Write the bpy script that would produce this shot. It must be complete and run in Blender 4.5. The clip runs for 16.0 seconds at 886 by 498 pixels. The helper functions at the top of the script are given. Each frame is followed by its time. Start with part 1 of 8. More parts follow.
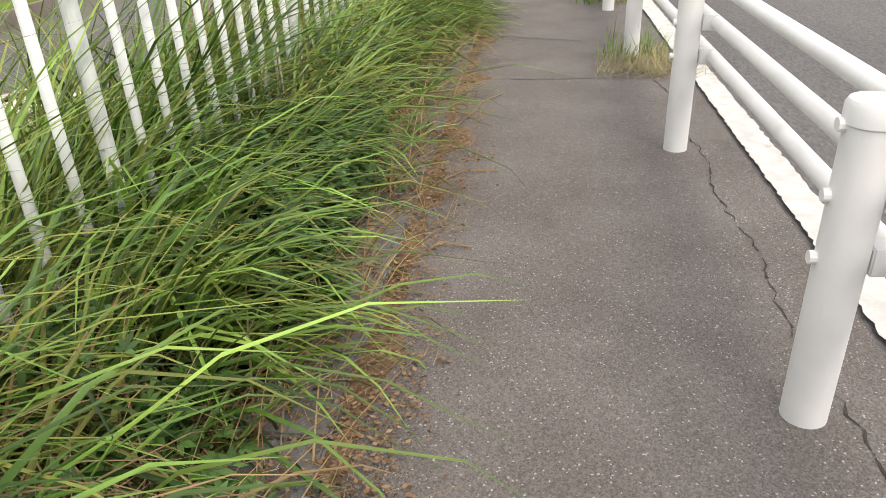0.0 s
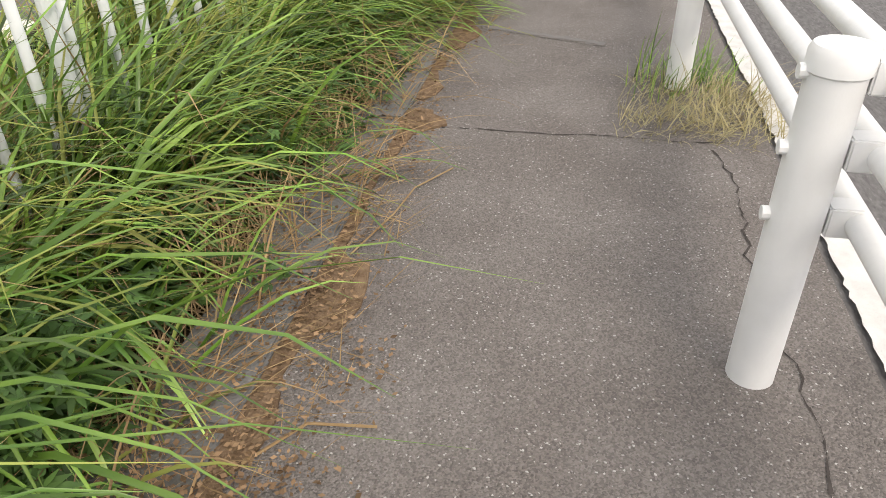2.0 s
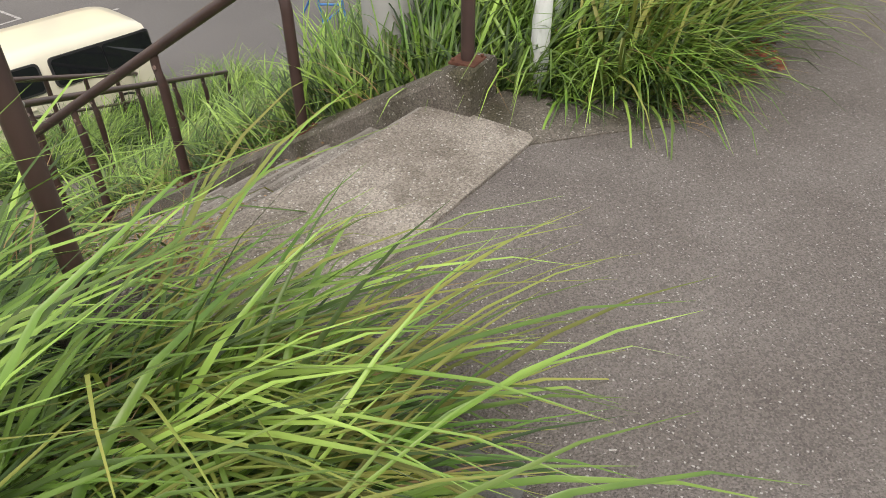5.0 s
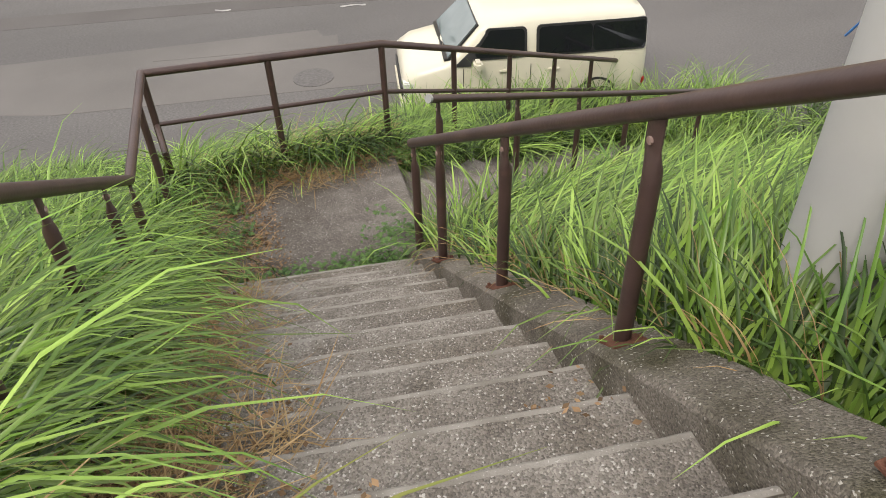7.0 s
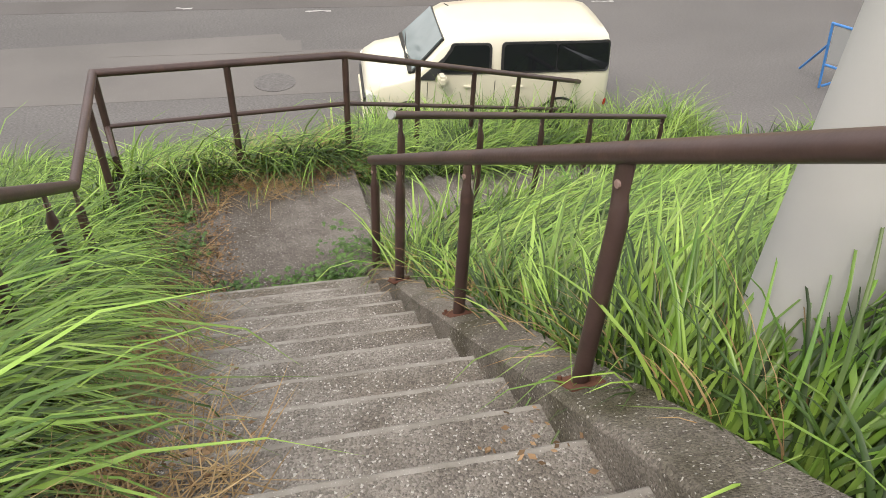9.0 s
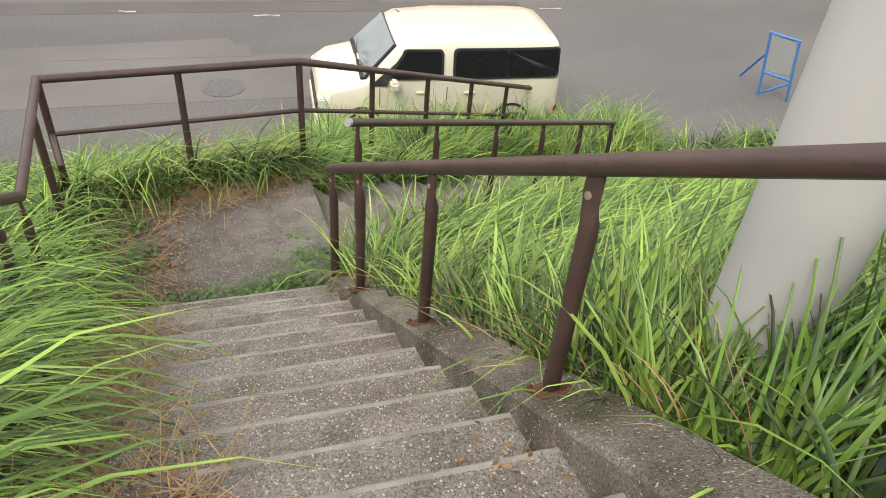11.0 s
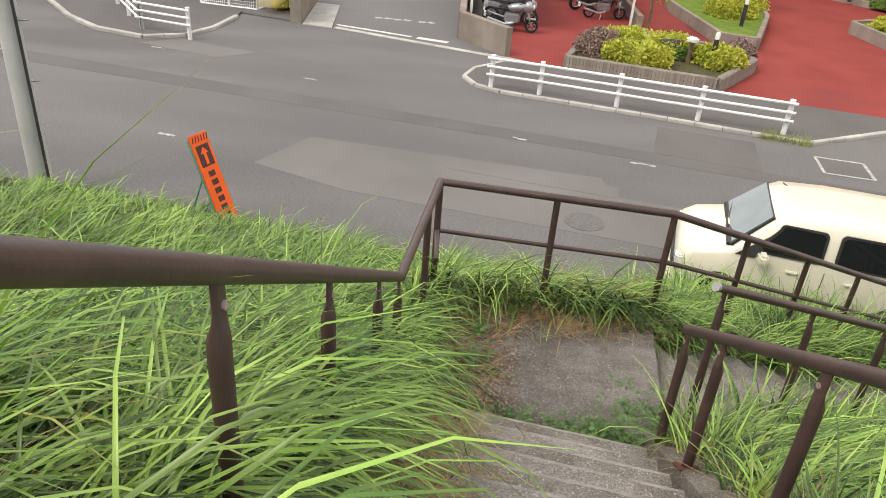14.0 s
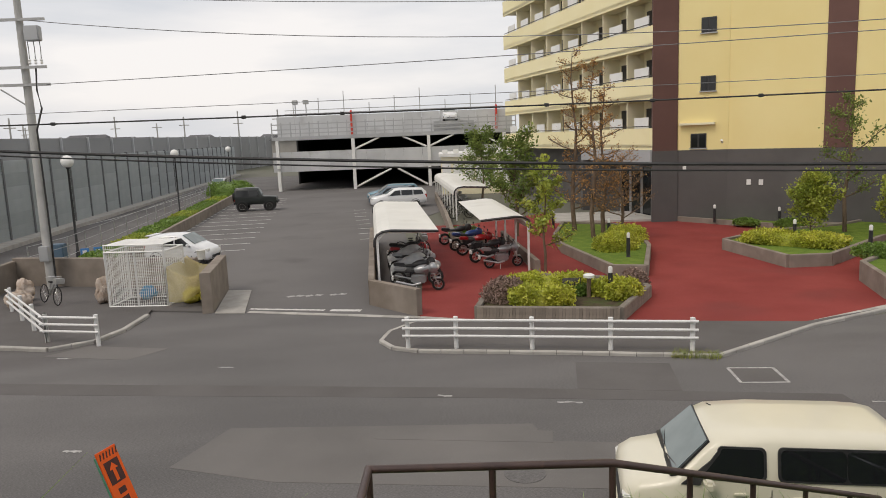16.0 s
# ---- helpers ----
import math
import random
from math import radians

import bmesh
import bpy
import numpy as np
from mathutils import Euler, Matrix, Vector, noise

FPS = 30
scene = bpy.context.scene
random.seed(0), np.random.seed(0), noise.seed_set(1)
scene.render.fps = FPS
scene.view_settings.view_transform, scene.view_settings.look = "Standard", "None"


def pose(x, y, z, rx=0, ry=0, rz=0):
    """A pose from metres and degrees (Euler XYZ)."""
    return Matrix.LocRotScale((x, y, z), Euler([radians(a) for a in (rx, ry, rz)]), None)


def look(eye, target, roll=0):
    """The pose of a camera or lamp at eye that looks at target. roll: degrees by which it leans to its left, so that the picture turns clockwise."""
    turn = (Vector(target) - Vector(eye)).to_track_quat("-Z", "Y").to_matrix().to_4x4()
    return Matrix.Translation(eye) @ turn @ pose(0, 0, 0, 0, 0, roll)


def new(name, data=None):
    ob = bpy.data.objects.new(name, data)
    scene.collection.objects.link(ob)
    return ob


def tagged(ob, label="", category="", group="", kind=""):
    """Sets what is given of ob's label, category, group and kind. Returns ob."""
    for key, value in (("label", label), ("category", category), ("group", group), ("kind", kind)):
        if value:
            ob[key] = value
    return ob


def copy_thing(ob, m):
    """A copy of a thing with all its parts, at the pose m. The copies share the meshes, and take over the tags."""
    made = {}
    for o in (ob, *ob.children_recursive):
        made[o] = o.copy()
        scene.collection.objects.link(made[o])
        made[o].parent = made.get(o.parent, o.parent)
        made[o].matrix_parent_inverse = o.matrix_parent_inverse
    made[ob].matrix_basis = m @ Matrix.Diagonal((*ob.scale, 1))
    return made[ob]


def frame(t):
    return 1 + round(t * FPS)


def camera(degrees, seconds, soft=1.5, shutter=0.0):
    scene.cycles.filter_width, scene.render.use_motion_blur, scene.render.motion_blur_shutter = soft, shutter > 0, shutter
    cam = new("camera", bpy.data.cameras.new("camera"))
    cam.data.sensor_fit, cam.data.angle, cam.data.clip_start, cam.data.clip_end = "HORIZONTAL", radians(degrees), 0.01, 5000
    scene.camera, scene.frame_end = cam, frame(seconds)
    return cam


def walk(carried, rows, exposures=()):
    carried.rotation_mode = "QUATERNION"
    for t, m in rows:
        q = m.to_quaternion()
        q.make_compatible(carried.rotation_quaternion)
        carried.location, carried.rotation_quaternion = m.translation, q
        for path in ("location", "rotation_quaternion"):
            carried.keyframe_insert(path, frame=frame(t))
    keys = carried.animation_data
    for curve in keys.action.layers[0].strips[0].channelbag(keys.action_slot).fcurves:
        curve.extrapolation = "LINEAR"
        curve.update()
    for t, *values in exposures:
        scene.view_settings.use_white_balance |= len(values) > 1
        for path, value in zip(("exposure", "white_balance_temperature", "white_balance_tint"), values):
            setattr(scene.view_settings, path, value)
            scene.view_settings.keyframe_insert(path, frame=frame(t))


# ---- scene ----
cam = camera(63.0, 16.0, 0.9)
PATH = [
    (0, (-7.647, -1.449, 1.278), (-5.891, -1.205, 0.352), -2.6),
    (0.5, (-7.094, -1.51, 1.27), (-5.324, -1.262, 0.374), -0.8),
    (1, (-6.629, -1.542, 1.271), (-4.867, -1.295, 0.357), -1.3),
    (1.5, (-6.106, -1.615, 1.267), (-4.4, -1.32, 0.265), 0.1),
    (2, (-5.545, -1.65, 1.26), (-3.902, -1.342, 0.162), -1.0),
    (2.5, (-4.903, -1.644, 1.233), (-3.277, -1.318, 0.115), -0.6),
    (3, (-4.238, -1.657, 1.234), (-2.645, -1.252, 0.095), -2.1),
    (3.2, (-3.948, -1.681, 1.197), (-2.344, -1.265, 0.078), -1.7),
    (5.3, (-0.742, -1.112, 1.372), (0.58, -0.24, 0.151), -1.4),
    (5.5, (-0.529, -1.024, 1.38), (0.724, -0.055, 0.159), -2.1),
    (6, (-0.089, -0.807, 1.343), (0.941, 0.376, 0.102), -0.3),
    (6.5, (0.209, -0.55, 1.301), (0.954, 0.822, 0.051), -0.9),
    (7, (0.395, -0.408, 1.336), (0.902, 1.062, 0.077), -1.8),
    (7.5, (0.436, -0.337, 1.351), (0.816, 1.156, 0.076), -1.8),
    (8, (0.402, -0.322, 1.351), (0.755, 1.18, 0.078), -0.6),
    (8.5, (0.415, -0.32, 1.354), (0.903, 1.151, 0.09), 1.2),
    (9, (0.43, -0.301, 1.345), (1.053, 1.14, 0.106), 3.1),
    (9.5, (0.435, -0.283, 1.337), (1.153, 1.132, 0.12), 4.0),
    (9.7, (0.428, -0.289, 1.343), (1.16, 1.123, 0.13), 3.9),
    (11.8, (0.367, -0.257, 1.362), (1.106, 1.14, 0.136), 6.7),
    (12, (0.395, -0.267, 1.349), (1.111, 1.144, 0.125), 6.5),
    (12.5, (0.377, -0.249, 1.335), (1.0, 1.208, 0.115), 6.2),
    (13, (0.305, -0.235, 1.335), (0.752, 1.325, 0.165), 5.2),
    (13.5, (0.201, -0.122, 1.3), (0.315, 1.558, 0.222), 3.9),
    (14, (0.23, -0.125, 1.296), (0.157, 1.625, 0.33), 4.7),
    (14.5, (0.235, -0.119, 1.311), (0.132, 1.725, 0.544), 2.9),
    (15, (0.268, -0.084, 1.363), (0.238, 1.83, 0.786), 1.5),
    (15.5, (0.279, -0.035, 1.454), (0.342, 1.924, 1.057), -1.1),
    (16, (0.275, -0.018, 1.458), (0.391, 1.955, 1.149), -2.3),
]
walk(cam, [(t, look(eye, target, roll)) for t, eye, target, roll in PATH], [(t, s, 7250, 13) for t, s in ((0, 0.92), (3, 0.94), (5, 0.78), (6.5, 0.82), (9, 1.08), (13.5, 1.04), (14.5, 0.9), (15.0, 0.7), (15.5, 0.32), (16, 0.12))])

# ---- light ----
SUN_EL, SUN_AZ = 52.0, 235.0
world = bpy.data.worlds.new("overcast_sky")
scene.world = world
world.use_nodes = True
wn, wl = world.node_tree.nodes, world.node_tree.links
bg = wn["Background"]
sky = wn.new("ShaderNodeTexSky")
sky.sky_type = 'NISHITA'
sky.sun_disc = False
sky.sun_elevation, sky.sun_rotation = radians(SUN_EL), radians(SUN_AZ)
sky.dust_density = 3.0
sky_gain = wn.new("ShaderNodeVectorMath")
sky_gain.operation = 'SCALE'
sky_gain.inputs["Scale"].default_value = 1.0
wl.new(sky.outputs[0], sky_gain.inputs[0])
cl_co = wn.new("ShaderNodeTexCoord")
cl_map = wn.new("ShaderNodeMapping")
cl_map.inputs["Scale"].default_value = (1.2, 1.2, 6.0)
cl_noise = wn.new("ShaderNodeTexNoise")
cl_noise.inputs["Scale"].default_value = 1.6
cl_noise.inputs["Detail"].default_value = 6
cl_ramp = wn.new("ShaderNodeValToRGB")
cl_ramp.color_ramp.elements[0].position, cl_ramp.color_ramp.elements[0].color = 0.36, (6.2, 6.9, 7.9, 1)
cl_ramp.color_ramp.elements[1].position, cl_ramp.color_ramp.elements[1].color = 0.60, (8.9, 9.25, 9.8, 1)
sky_mix = wn.new("ShaderNodeMix")
sky_mix.data_type = 'RGBA'
sky_mix.inputs["Factor"].default_value = 0.88
wl.new(cl_co.outputs["Generated"], cl_map.inputs[0])
wl.new(cl_map.outputs[0], cl_noise.inputs["Vector"])
wl.new(cl_noise.outputs["Fac"], cl_ramp.inputs[0])
wl.new(sky_gain.outputs[0], sky_mix.inputs["A"])
wl.new(cl_ramp.outputs[0], sky_mix.inputs["B"])
wl.new(sky_mix.outputs["Result"], bg.inputs[0])
bg.inputs[1].default_value = 0.1
sun = new("sun", bpy.data.lights.new("sun", 'SUN'))
sun.data.energy, sun.data.angle, sun.data.color = 1.0, radians(25), (1.0, 0.96, 0.9)
sun.matrix_world = look((0, 0, 50), (0.72 * 50, 0.5 * 50, -8))
scene.view_settings.exposure = 0.0

# ---- materials ----
MATS = {}


def mat(name, col, col2=None, scale=3.0, rough=0.8, metal=0.0, bump=0.0, bscale=80.0, speck=None, sscale=220.0, samt=0.5,
        rand=0.0, island=0.0, trans=0.0, coat=0.0, stretch=(1, 1, 1), detail=5.0, lo=0.35, hi=0.65, stain=None, stscale=0.7, st=0.55, grain=None, stones=None):
    """A procedural surface: two mixed tones, fine specks, stains, relief, and a change of tone from piece to piece."""
    m = bpy.data.materials.new(name)
    m.use_nodes = True
    n, l = m.node_tree.nodes, m.node_tree.links
    b = n["Principled BSDF"]
    b.inputs["Roughness"].default_value, b.inputs["Metallic"].default_value = rough, metal
    b.inputs["Coat Weight"].default_value = coat
    b.inputs["Specular IOR Level"].default_value = 0.18 if rough >= 0.8 else 0.5
    tc = n.new("ShaderNodeTexCoord")
    mp = n.new("ShaderNodeMapping")
    mp.inputs["Scale"].default_value = stretch
    l.new(tc.outputs["Object"], mp.inputs[0])

    def ns(s, d):
        t = n.new("ShaderNodeTexNoise")
        t.inputs["Scale"].default_value, t.inputs["Detail"].default_value = s, d
        l.new(mp.outputs[0], t.inputs["Vector"])
        return t

    def mix(fac, a, c):
        x = n.new("ShaderNodeMix")
        x.data_type = 'RGBA'
        for sock, v in (("Factor", fac), ("A", a), ("B", c)):
            if isinstance(v, (tuple, list)):
                x.inputs[sock].default_value = (*v, 1)
            elif isinstance(v, float):
                x.inputs[sock].default_value = v
            else:
                l.new(v, x.inputs[sock])
        return x.outputs["Result"]

    def ramp(sock, a, c):
        r = n.new("ShaderNodeMapRange")
        r.inputs["From Min"].default_value, r.inputs["From Max"].default_value = a, c
        l.new(sock, r.inputs["Value"])
        return r.outputs["Result"]

    out = None
    if col2 is not None:
        out = mix(ramp(ns(scale, detail).outputs["Fac"], lo, hi), col, col2)
    if stain is not None:
        out = mix(ramp(ns(stscale, 6).outputs["Fac"], st, st + 0.18), out if out else col, stain)
    if speck is not None:
        f = ramp(ns(sscale, 1).outputs["Fac"], 0.665, 0.72)
        g = n.new("ShaderNodeMath")
        g.operation = 'MULTIPLY'
        g.inputs[1].default_value = samt
        l.new(f, g.inputs[0])
        out = mix(g.outputs[0], out if out else col, speck)
    if grain is not None:
        r = n.new("ShaderNodeMapRange")
        r.inputs["From Min"].default_value, r.inputs["From Max"].default_value = 0.3, 0.7
        r.inputs["To Min"].default_value, r.inputs["To Max"].default_value = 1 - grain[1], 1 + grain[1]
        l.new(ns(grain[0], 3).outputs["Fac"], r.inputs["Value"])
        h = n.new("ShaderNodeHueSaturation")
        l.new(r.outputs["Result"], h.inputs["Value"])
        l.new(out, h.inputs["Color"])
        out = h.outputs[0]
    pebble = None
    if stones is not None:
        pebble = n.new("ShaderNodeTexVoronoi")
        pebble.inputs["Scale"].default_value = stones[0]
        l.new(mp.outputs[0], pebble.inputs["Vector"])
        sep = n.new("ShaderNodeSeparateColor")
        l.new(pebble.outputs["Color"], sep.inputs[0])
        r = n.new("ShaderNodeMapRange")
        r.inputs["To Min"].default_value, r.inputs["To Max"].default_value = 1 - stones[1], 1 + stones[1]
        l.new(sep.outputs[0], r.inputs["Value"])
        h = n.new("ShaderNodeHueSaturation")
        l.new(r.outputs["Result"], h.inputs["Value"])
        l.new(out, h.inputs["Color"])
        out = mix(ramp(sep.outputs[1], stones[2], stones[2] + 0.01), h.outputs[0], stones[3])
    if rand or island:
        src = n.new("ShaderNodeObjectInfo").outputs["Random"] if rand else n.new("ShaderNodeNewGeometry").outputs["Random Per Island"]
        amt = rand or island
        r = n.new("ShaderNodeMapRange")
        r.inputs["To Min"].default_value, r.inputs["To Max"].default_value = 1 - amt, 1 + amt
        l.new(src, r.inputs["Value"])
        h = n.new("ShaderNodeHueSaturation")
        l.new(r.outputs["Result"], h.inputs["Value"])
        if out:
            l.new(out, h.inputs["Color"])
        else:
            h.inputs["Color"].default_value = (*col, 1)
        out = h.outputs[0]
    if out:
        l.new(out, b.inputs["Base Color"])
    else:
        b.inputs["Base Color"].default_value = (*col, 1)
    if bump:
        bp = n.new("ShaderNodeBump")
        bp.inputs["Strength"].default_value, bp.inputs["Distance"].default_value = bump, 0.01
        l.new(ns(bscale, 4).outputs["Fac"], bp.inputs["Height"])
        top = bp
        if pebble is not None:
            top = n.new("ShaderNodeBump")
            top.invert = True
            top.inputs["Strength"].default_value, top.inputs["Distance"].default_value = 0.7, 0.006
            l.new(pebble.outputs["Distance"], top.inputs["Height"])
            l.new(bp.outputs[0], top.inputs["Normal"])
        l.new(top.outputs[0], b.inputs["Normal"])
    if trans:
        tr = n.new("ShaderNodeBsdfTranslucent")
        ms = n.new("ShaderNodeMixShader")
        ms.inputs[0].default_value = trans
        if out:
            l.new(out, tr.inputs[0])
        else:
            tr.inputs[0].default_value = (*col, 1)
        l.new(b.outputs[0], ms.inputs[1])
        l.new(tr.outputs[0], ms.inputs[2])
        l.new(ms.outputs[0], n["Material Output"].inputs[0])
    MATS[name] = m
    return m


M_WALK = mat("walk_asphalt", (0.156, 0.138, 0.127), (0.203, 0.185, 0.172), 2.2, 0.92, detail=10, lo=0.3, hi=0.7, bump=0.6, bscale=130, stones=(210, 0.3, 0.978, (0.44, 0.42, 0.4)), stain=(0.135, 0.121, 0.113), stscale=1.3, st=0.58)
M_ROAD = mat("road_asphalt", (0.126, 0.121, 0.119), (0.16, 0.153, 0.15), 0.25, 0.9, bump=0.4, bscale=90, grain=(40, 0.25), speck=(0.3, 0.29, 0.28), sscale=60, samt=0.3, stain=(0.112, 0.104, 0.101), stscale=0.12, st=0.55, stretch=(0.6, 1.6, 1))
M_ROADDK = mat("asphalt_patch_dark", (0.112, 0.104, 0.101), (0.136, 0.128, 0.124), 0.5, 0.9, bump=0.4, bscale=90, speck=(0.25, 0.24, 0.23), sscale=90, samt=0.3)
M_ROADLT = mat("asphalt_patch_pale", (0.148, 0.14, 0.134), (0.178, 0.168, 0.16), 0.5, 0.9, bump=0.4, bscale=90, speck=(0.33, 0.32, 0.3), sscale=90, samt=0.3)
M_LOT = mat("lot_asphalt", (0.14, 0.133, 0.13), (0.165, 0.157, 0.153), 0.2, 0.9, bump=0.3, bscale=60, stain=(0.12, 0.113, 0.11), stscale=0.3, st=0.58)
M_CRACK = mat("crack_dark", (0.045, 0.04, 0.037), (0.07, 0.06, 0.055), 30, 1.0)
M_CONC = mat("step_concrete", (0.165, 0.148, 0.13), (0.262, 0.242, 0.218), 3.6, 0.95, detail=9, bump=0.5, bscale=170, stones=(165, 0.36, 0.955, (0.46, 0.44, 0.41)), stain=(0.15, 0.13, 0.106), stscale=1.6, st=0.53)
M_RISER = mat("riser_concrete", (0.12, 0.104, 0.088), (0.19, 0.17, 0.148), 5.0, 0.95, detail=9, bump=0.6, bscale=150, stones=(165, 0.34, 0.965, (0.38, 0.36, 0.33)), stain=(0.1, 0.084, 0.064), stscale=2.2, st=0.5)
M_LAND = mat("landing_concrete", (0.2, 0.176, 0.15), (0.335, 0.303, 0.265), 2.4, 0.95, detail=12, bump=0.9, bscale=60, stones=(160, 0.34, 0.97, (0.5, 0.48, 0.45)), stain=(0.17, 0.148, 0.124), stscale=4.2, st=0.54)
M_LAND2 = mat("lower_landing_concrete", (0.13, 0.115, 0.103), (0.2, 0.182, 0.165), 4.5, 0.95, detail=10, bump=0.7, bscale=120, stones=(160, 0.34, 0.965, (0.4, 0.38, 0.36)), stain=(0.095, 0.082, 0.068), stscale=2.0, st=0.52)
# pale nosing tone holds both wear and the light caught on the edge
M_NOSE = mat("worn_lit_nosing", (0.21, 0.195, 0.172), (0.315, 0.297, 0.27), 7, 0.95, bump=0.5, bscale=160, speck=(0.6, 0.58, 0.55), sscale=150, samt=0.6)
M_KERB = mat("kerb_concrete", (0.13, 0.115, 0.098), (0.215, 0.194, 0.168), 3.5, 0.95, detail=9, bump=0.7, bscale=120, stones=(165, 0.34, 0.965, (0.4, 0.38, 0.34)), stain=(0.085, 0.078, 0.052), stscale=2.4, st=0.5)
M_GUTTER = mat("edging_concrete", (0.15, 0.148, 0.142), (0.2, 0.196, 0.186), 4, 0.95, bump=0.6, bscale=90, speck=(0.3, 0.29, 0.28), sscale=120, samt=0.4, stain=(0.1, 0.095, 0.08), stscale=2, st=0.52)
M_KERBLT = mat("kerb_pale", (0.36, 0.345, 0.32), (0.45, 0.43, 0.4), 2, 0.9, bump=0.3, bscale=60, rand=0.12)
M_POLEC = mat("pole_concrete", (0.4, 0.4, 0.385), (0.47, 0.465, 0.45), 1.5, 0.85, bump=0.06, bscale=120, stain=(0.33, 0.325, 0.31), stscale=0.8, st=0.55)
M_WPAINT = mat("white_paint", (0.78, 0.78, 0.77), (0.7, 0.7, 0.69), 4, 0.45, bump=0.15, bscale=40, stain=(0.6, 0.58, 0.54), stscale=5, st=0.66)
M_PICKET = mat("picket_white", (0.74, 0.76, 0.75), (0.62, 0.65, 0.64), 9, 0.5, bump=0.2, bscale=60, stain=(0.4, 0.36, 0.3), stscale=14, st=0.62)
M_LINE = mat("line_paint", (0.66, 0.65, 0.62), (0.54, 0.53, 0.51), 12, 0.8, bump=0.4, bscale=120, stain=(0.3, 0.29, 0.28), stscale=9, st=0.66)
M_LINEWORN = mat("line_paint_worn", (0.5, 0.49, 0.47), (0.3, 0.29, 0.285), 9, 0.85, bump=0.3, bscale=120)
M_RAIL = mat("rail_brown_paint", (0.05, 0.029, 0.026), (0.07, 0.041, 0.035), 5, 0.45, bump=0.12, bscale=60, stain=(0.095, 0.052, 0.04), stscale=9, st=0.6)
M_RUST = mat("rust", (0.095, 0.042, 0.03), (0.16, 0.075, 0.052), 14, 0.95, bump=0.6, bscale=120)
M_BOLT = mat("bolt_head", (0.3, 0.2, 0.17), (0.42, 0.33, 0.3), 30, 0.6, 0.3)
M_STEEL = mat("galvanised", (0.46, 0.46, 0.45), (0.38, 0.38, 0.375), 8, 0.5, 0.6, bump=0.1)
M_SOIL = mat("slope_soil", (0.06, 0.046, 0.03), (0.1, 0.076, 0.048), 6, 1.0, bump=0.9, bscale=30, stain=(0.07, 0.085, 0.03), stscale=2.5, st=0.45)
M_GROUND = mat("far_ground", (0.13, 0.135, 0.1), (0.17, 0.165, 0.14), 0.02, 1.0, detail=8)
M_GRASS = mat("grass_blade", (0.12, 0.235, 0.033), (0.29, 0.425, 0.09), 2.5, 0.33, island=0.6, trans=0.14)
M_GRASSL = mat("grass_blade_mid", (0.06, 0.135, 0.02), (0.15, 0.25, 0.042), 2.5, 0.36, island=0.6, trans=0.1)
# under-layer green: the shade in the gaps between blades is put into the colour
M_GRASSB = mat("grass_blade_shaded", (0.022, 0.052, 0.009), (0.05, 0.098, 0.018), 2.5, 0.5, island=0.45, trans=0.03)
M_GRASSY = mat("grass_blade_yellow", (0.3, 0.3, 0.075), (0.21, 0.27, 0.055), 3, 0.6, island=0.4, trans=0.2)
M_STRAW = mat("dry_straw", (0.42, 0.31, 0.17), (0.3, 0.19, 0.095), 5, 0.85, island=0.35, trans=0.15)
M_LITTER = mat("dead_leaf", (0.16, 0.1, 0.058), (0.29, 0.19, 0.11), 9, 0.95, island=0.55)
# dark leaf green, lowered further so the verge's shade sits in the colour
M_WEED = mat("weed_leaf", (0.05, 0.12, 0.024), (0.1, 0.19, 0.045), 8, 0.55, island=0.45, trans=0.15)
M_SEED = mat("seed_head", (0.4, 0.34, 0.18), (0.46, 0.42, 0.25), 20, 0.9, island=0.25, trans=0.2)
M_RED = mat("red_paving", (0.225, 0.04, 0.036), (0.275, 0.054, 0.048), 0.5, 0.9, bump=0.3, bscale=120, speck=(0.38, 0.14, 0.12), sscale=120, samt=0.3, stain=(0.21, 0.046, 0.042), stscale=0.35, st=0.55)
M_BRICK = mat("planter_brick", (0.24, 0.2, 0.165), (0.3, 0.255, 0.215), 5, 0.9, bump=0.4, bscale=50, rand=0.14)
M_MORTAR = mat("planter_core", (0.2, 0.175, 0.15), (0.25, 0.22, 0.19), 4, 0.95, bump=0.4, bscale=40, stain=(0.14, 0.12, 0.1), stscale=1.2, st=0.55)
M_PLAST = mat("planter_render", (0.22, 0.187, 0.158), (0.285, 0.245, 0.21), 1.4, 0.92, bump=0.3, bscale=50, stain=(0.2, 0.165, 0.135), stscale=0.8, st=0.55)
M_YEL = mat("yellow_tile", (0.84, 0.7, 0.32), (0.87, 0.74, 0.36), 0.3, 0.6, bump=0.15, bscale=14)
M_PARA = mat("pale_yellow_render", (0.88, 0.79, 0.47), (0.9, 0.82, 0.52), 0.4, 0.6, bump=0.1, bscale=14)
M_CREAM = mat("cream_wall", (0.8, 0.74, 0.53), (0.84, 0.78, 0.58), 0.5, 0.7, bump=0.15, bscale=20)
M_BRN = mat("brown_tile", (0.115, 0.052, 0.042), (0.14, 0.066, 0.053), 0.6, 0.6, bump=0.2, bscale=18)
M_BASE = mat("dark_base_tile", (0.088, 0.083, 0.082), (0.11, 0.104, 0.102), 0.6, 0.65, bump=0.25, bscale=14, stain=(0.074, 0.07, 0.069), stscale=0.3, st=0.55)
M_GLASS = mat("dark_glass", (0.012, 0.014, 0.016), rough=0.06)
M_GLASSW = mat("windscreen_glass", (0.085, 0.125, 0.125), (0.14, 0.185, 0.185), 1.2, 0.05, coat=0.4)
M_GREY = mat("grey_steel", (0.4, 0.41, 0.42), (0.45, 0.46, 0.47), 0.8, 0.55, 0.2, bump=0.05)
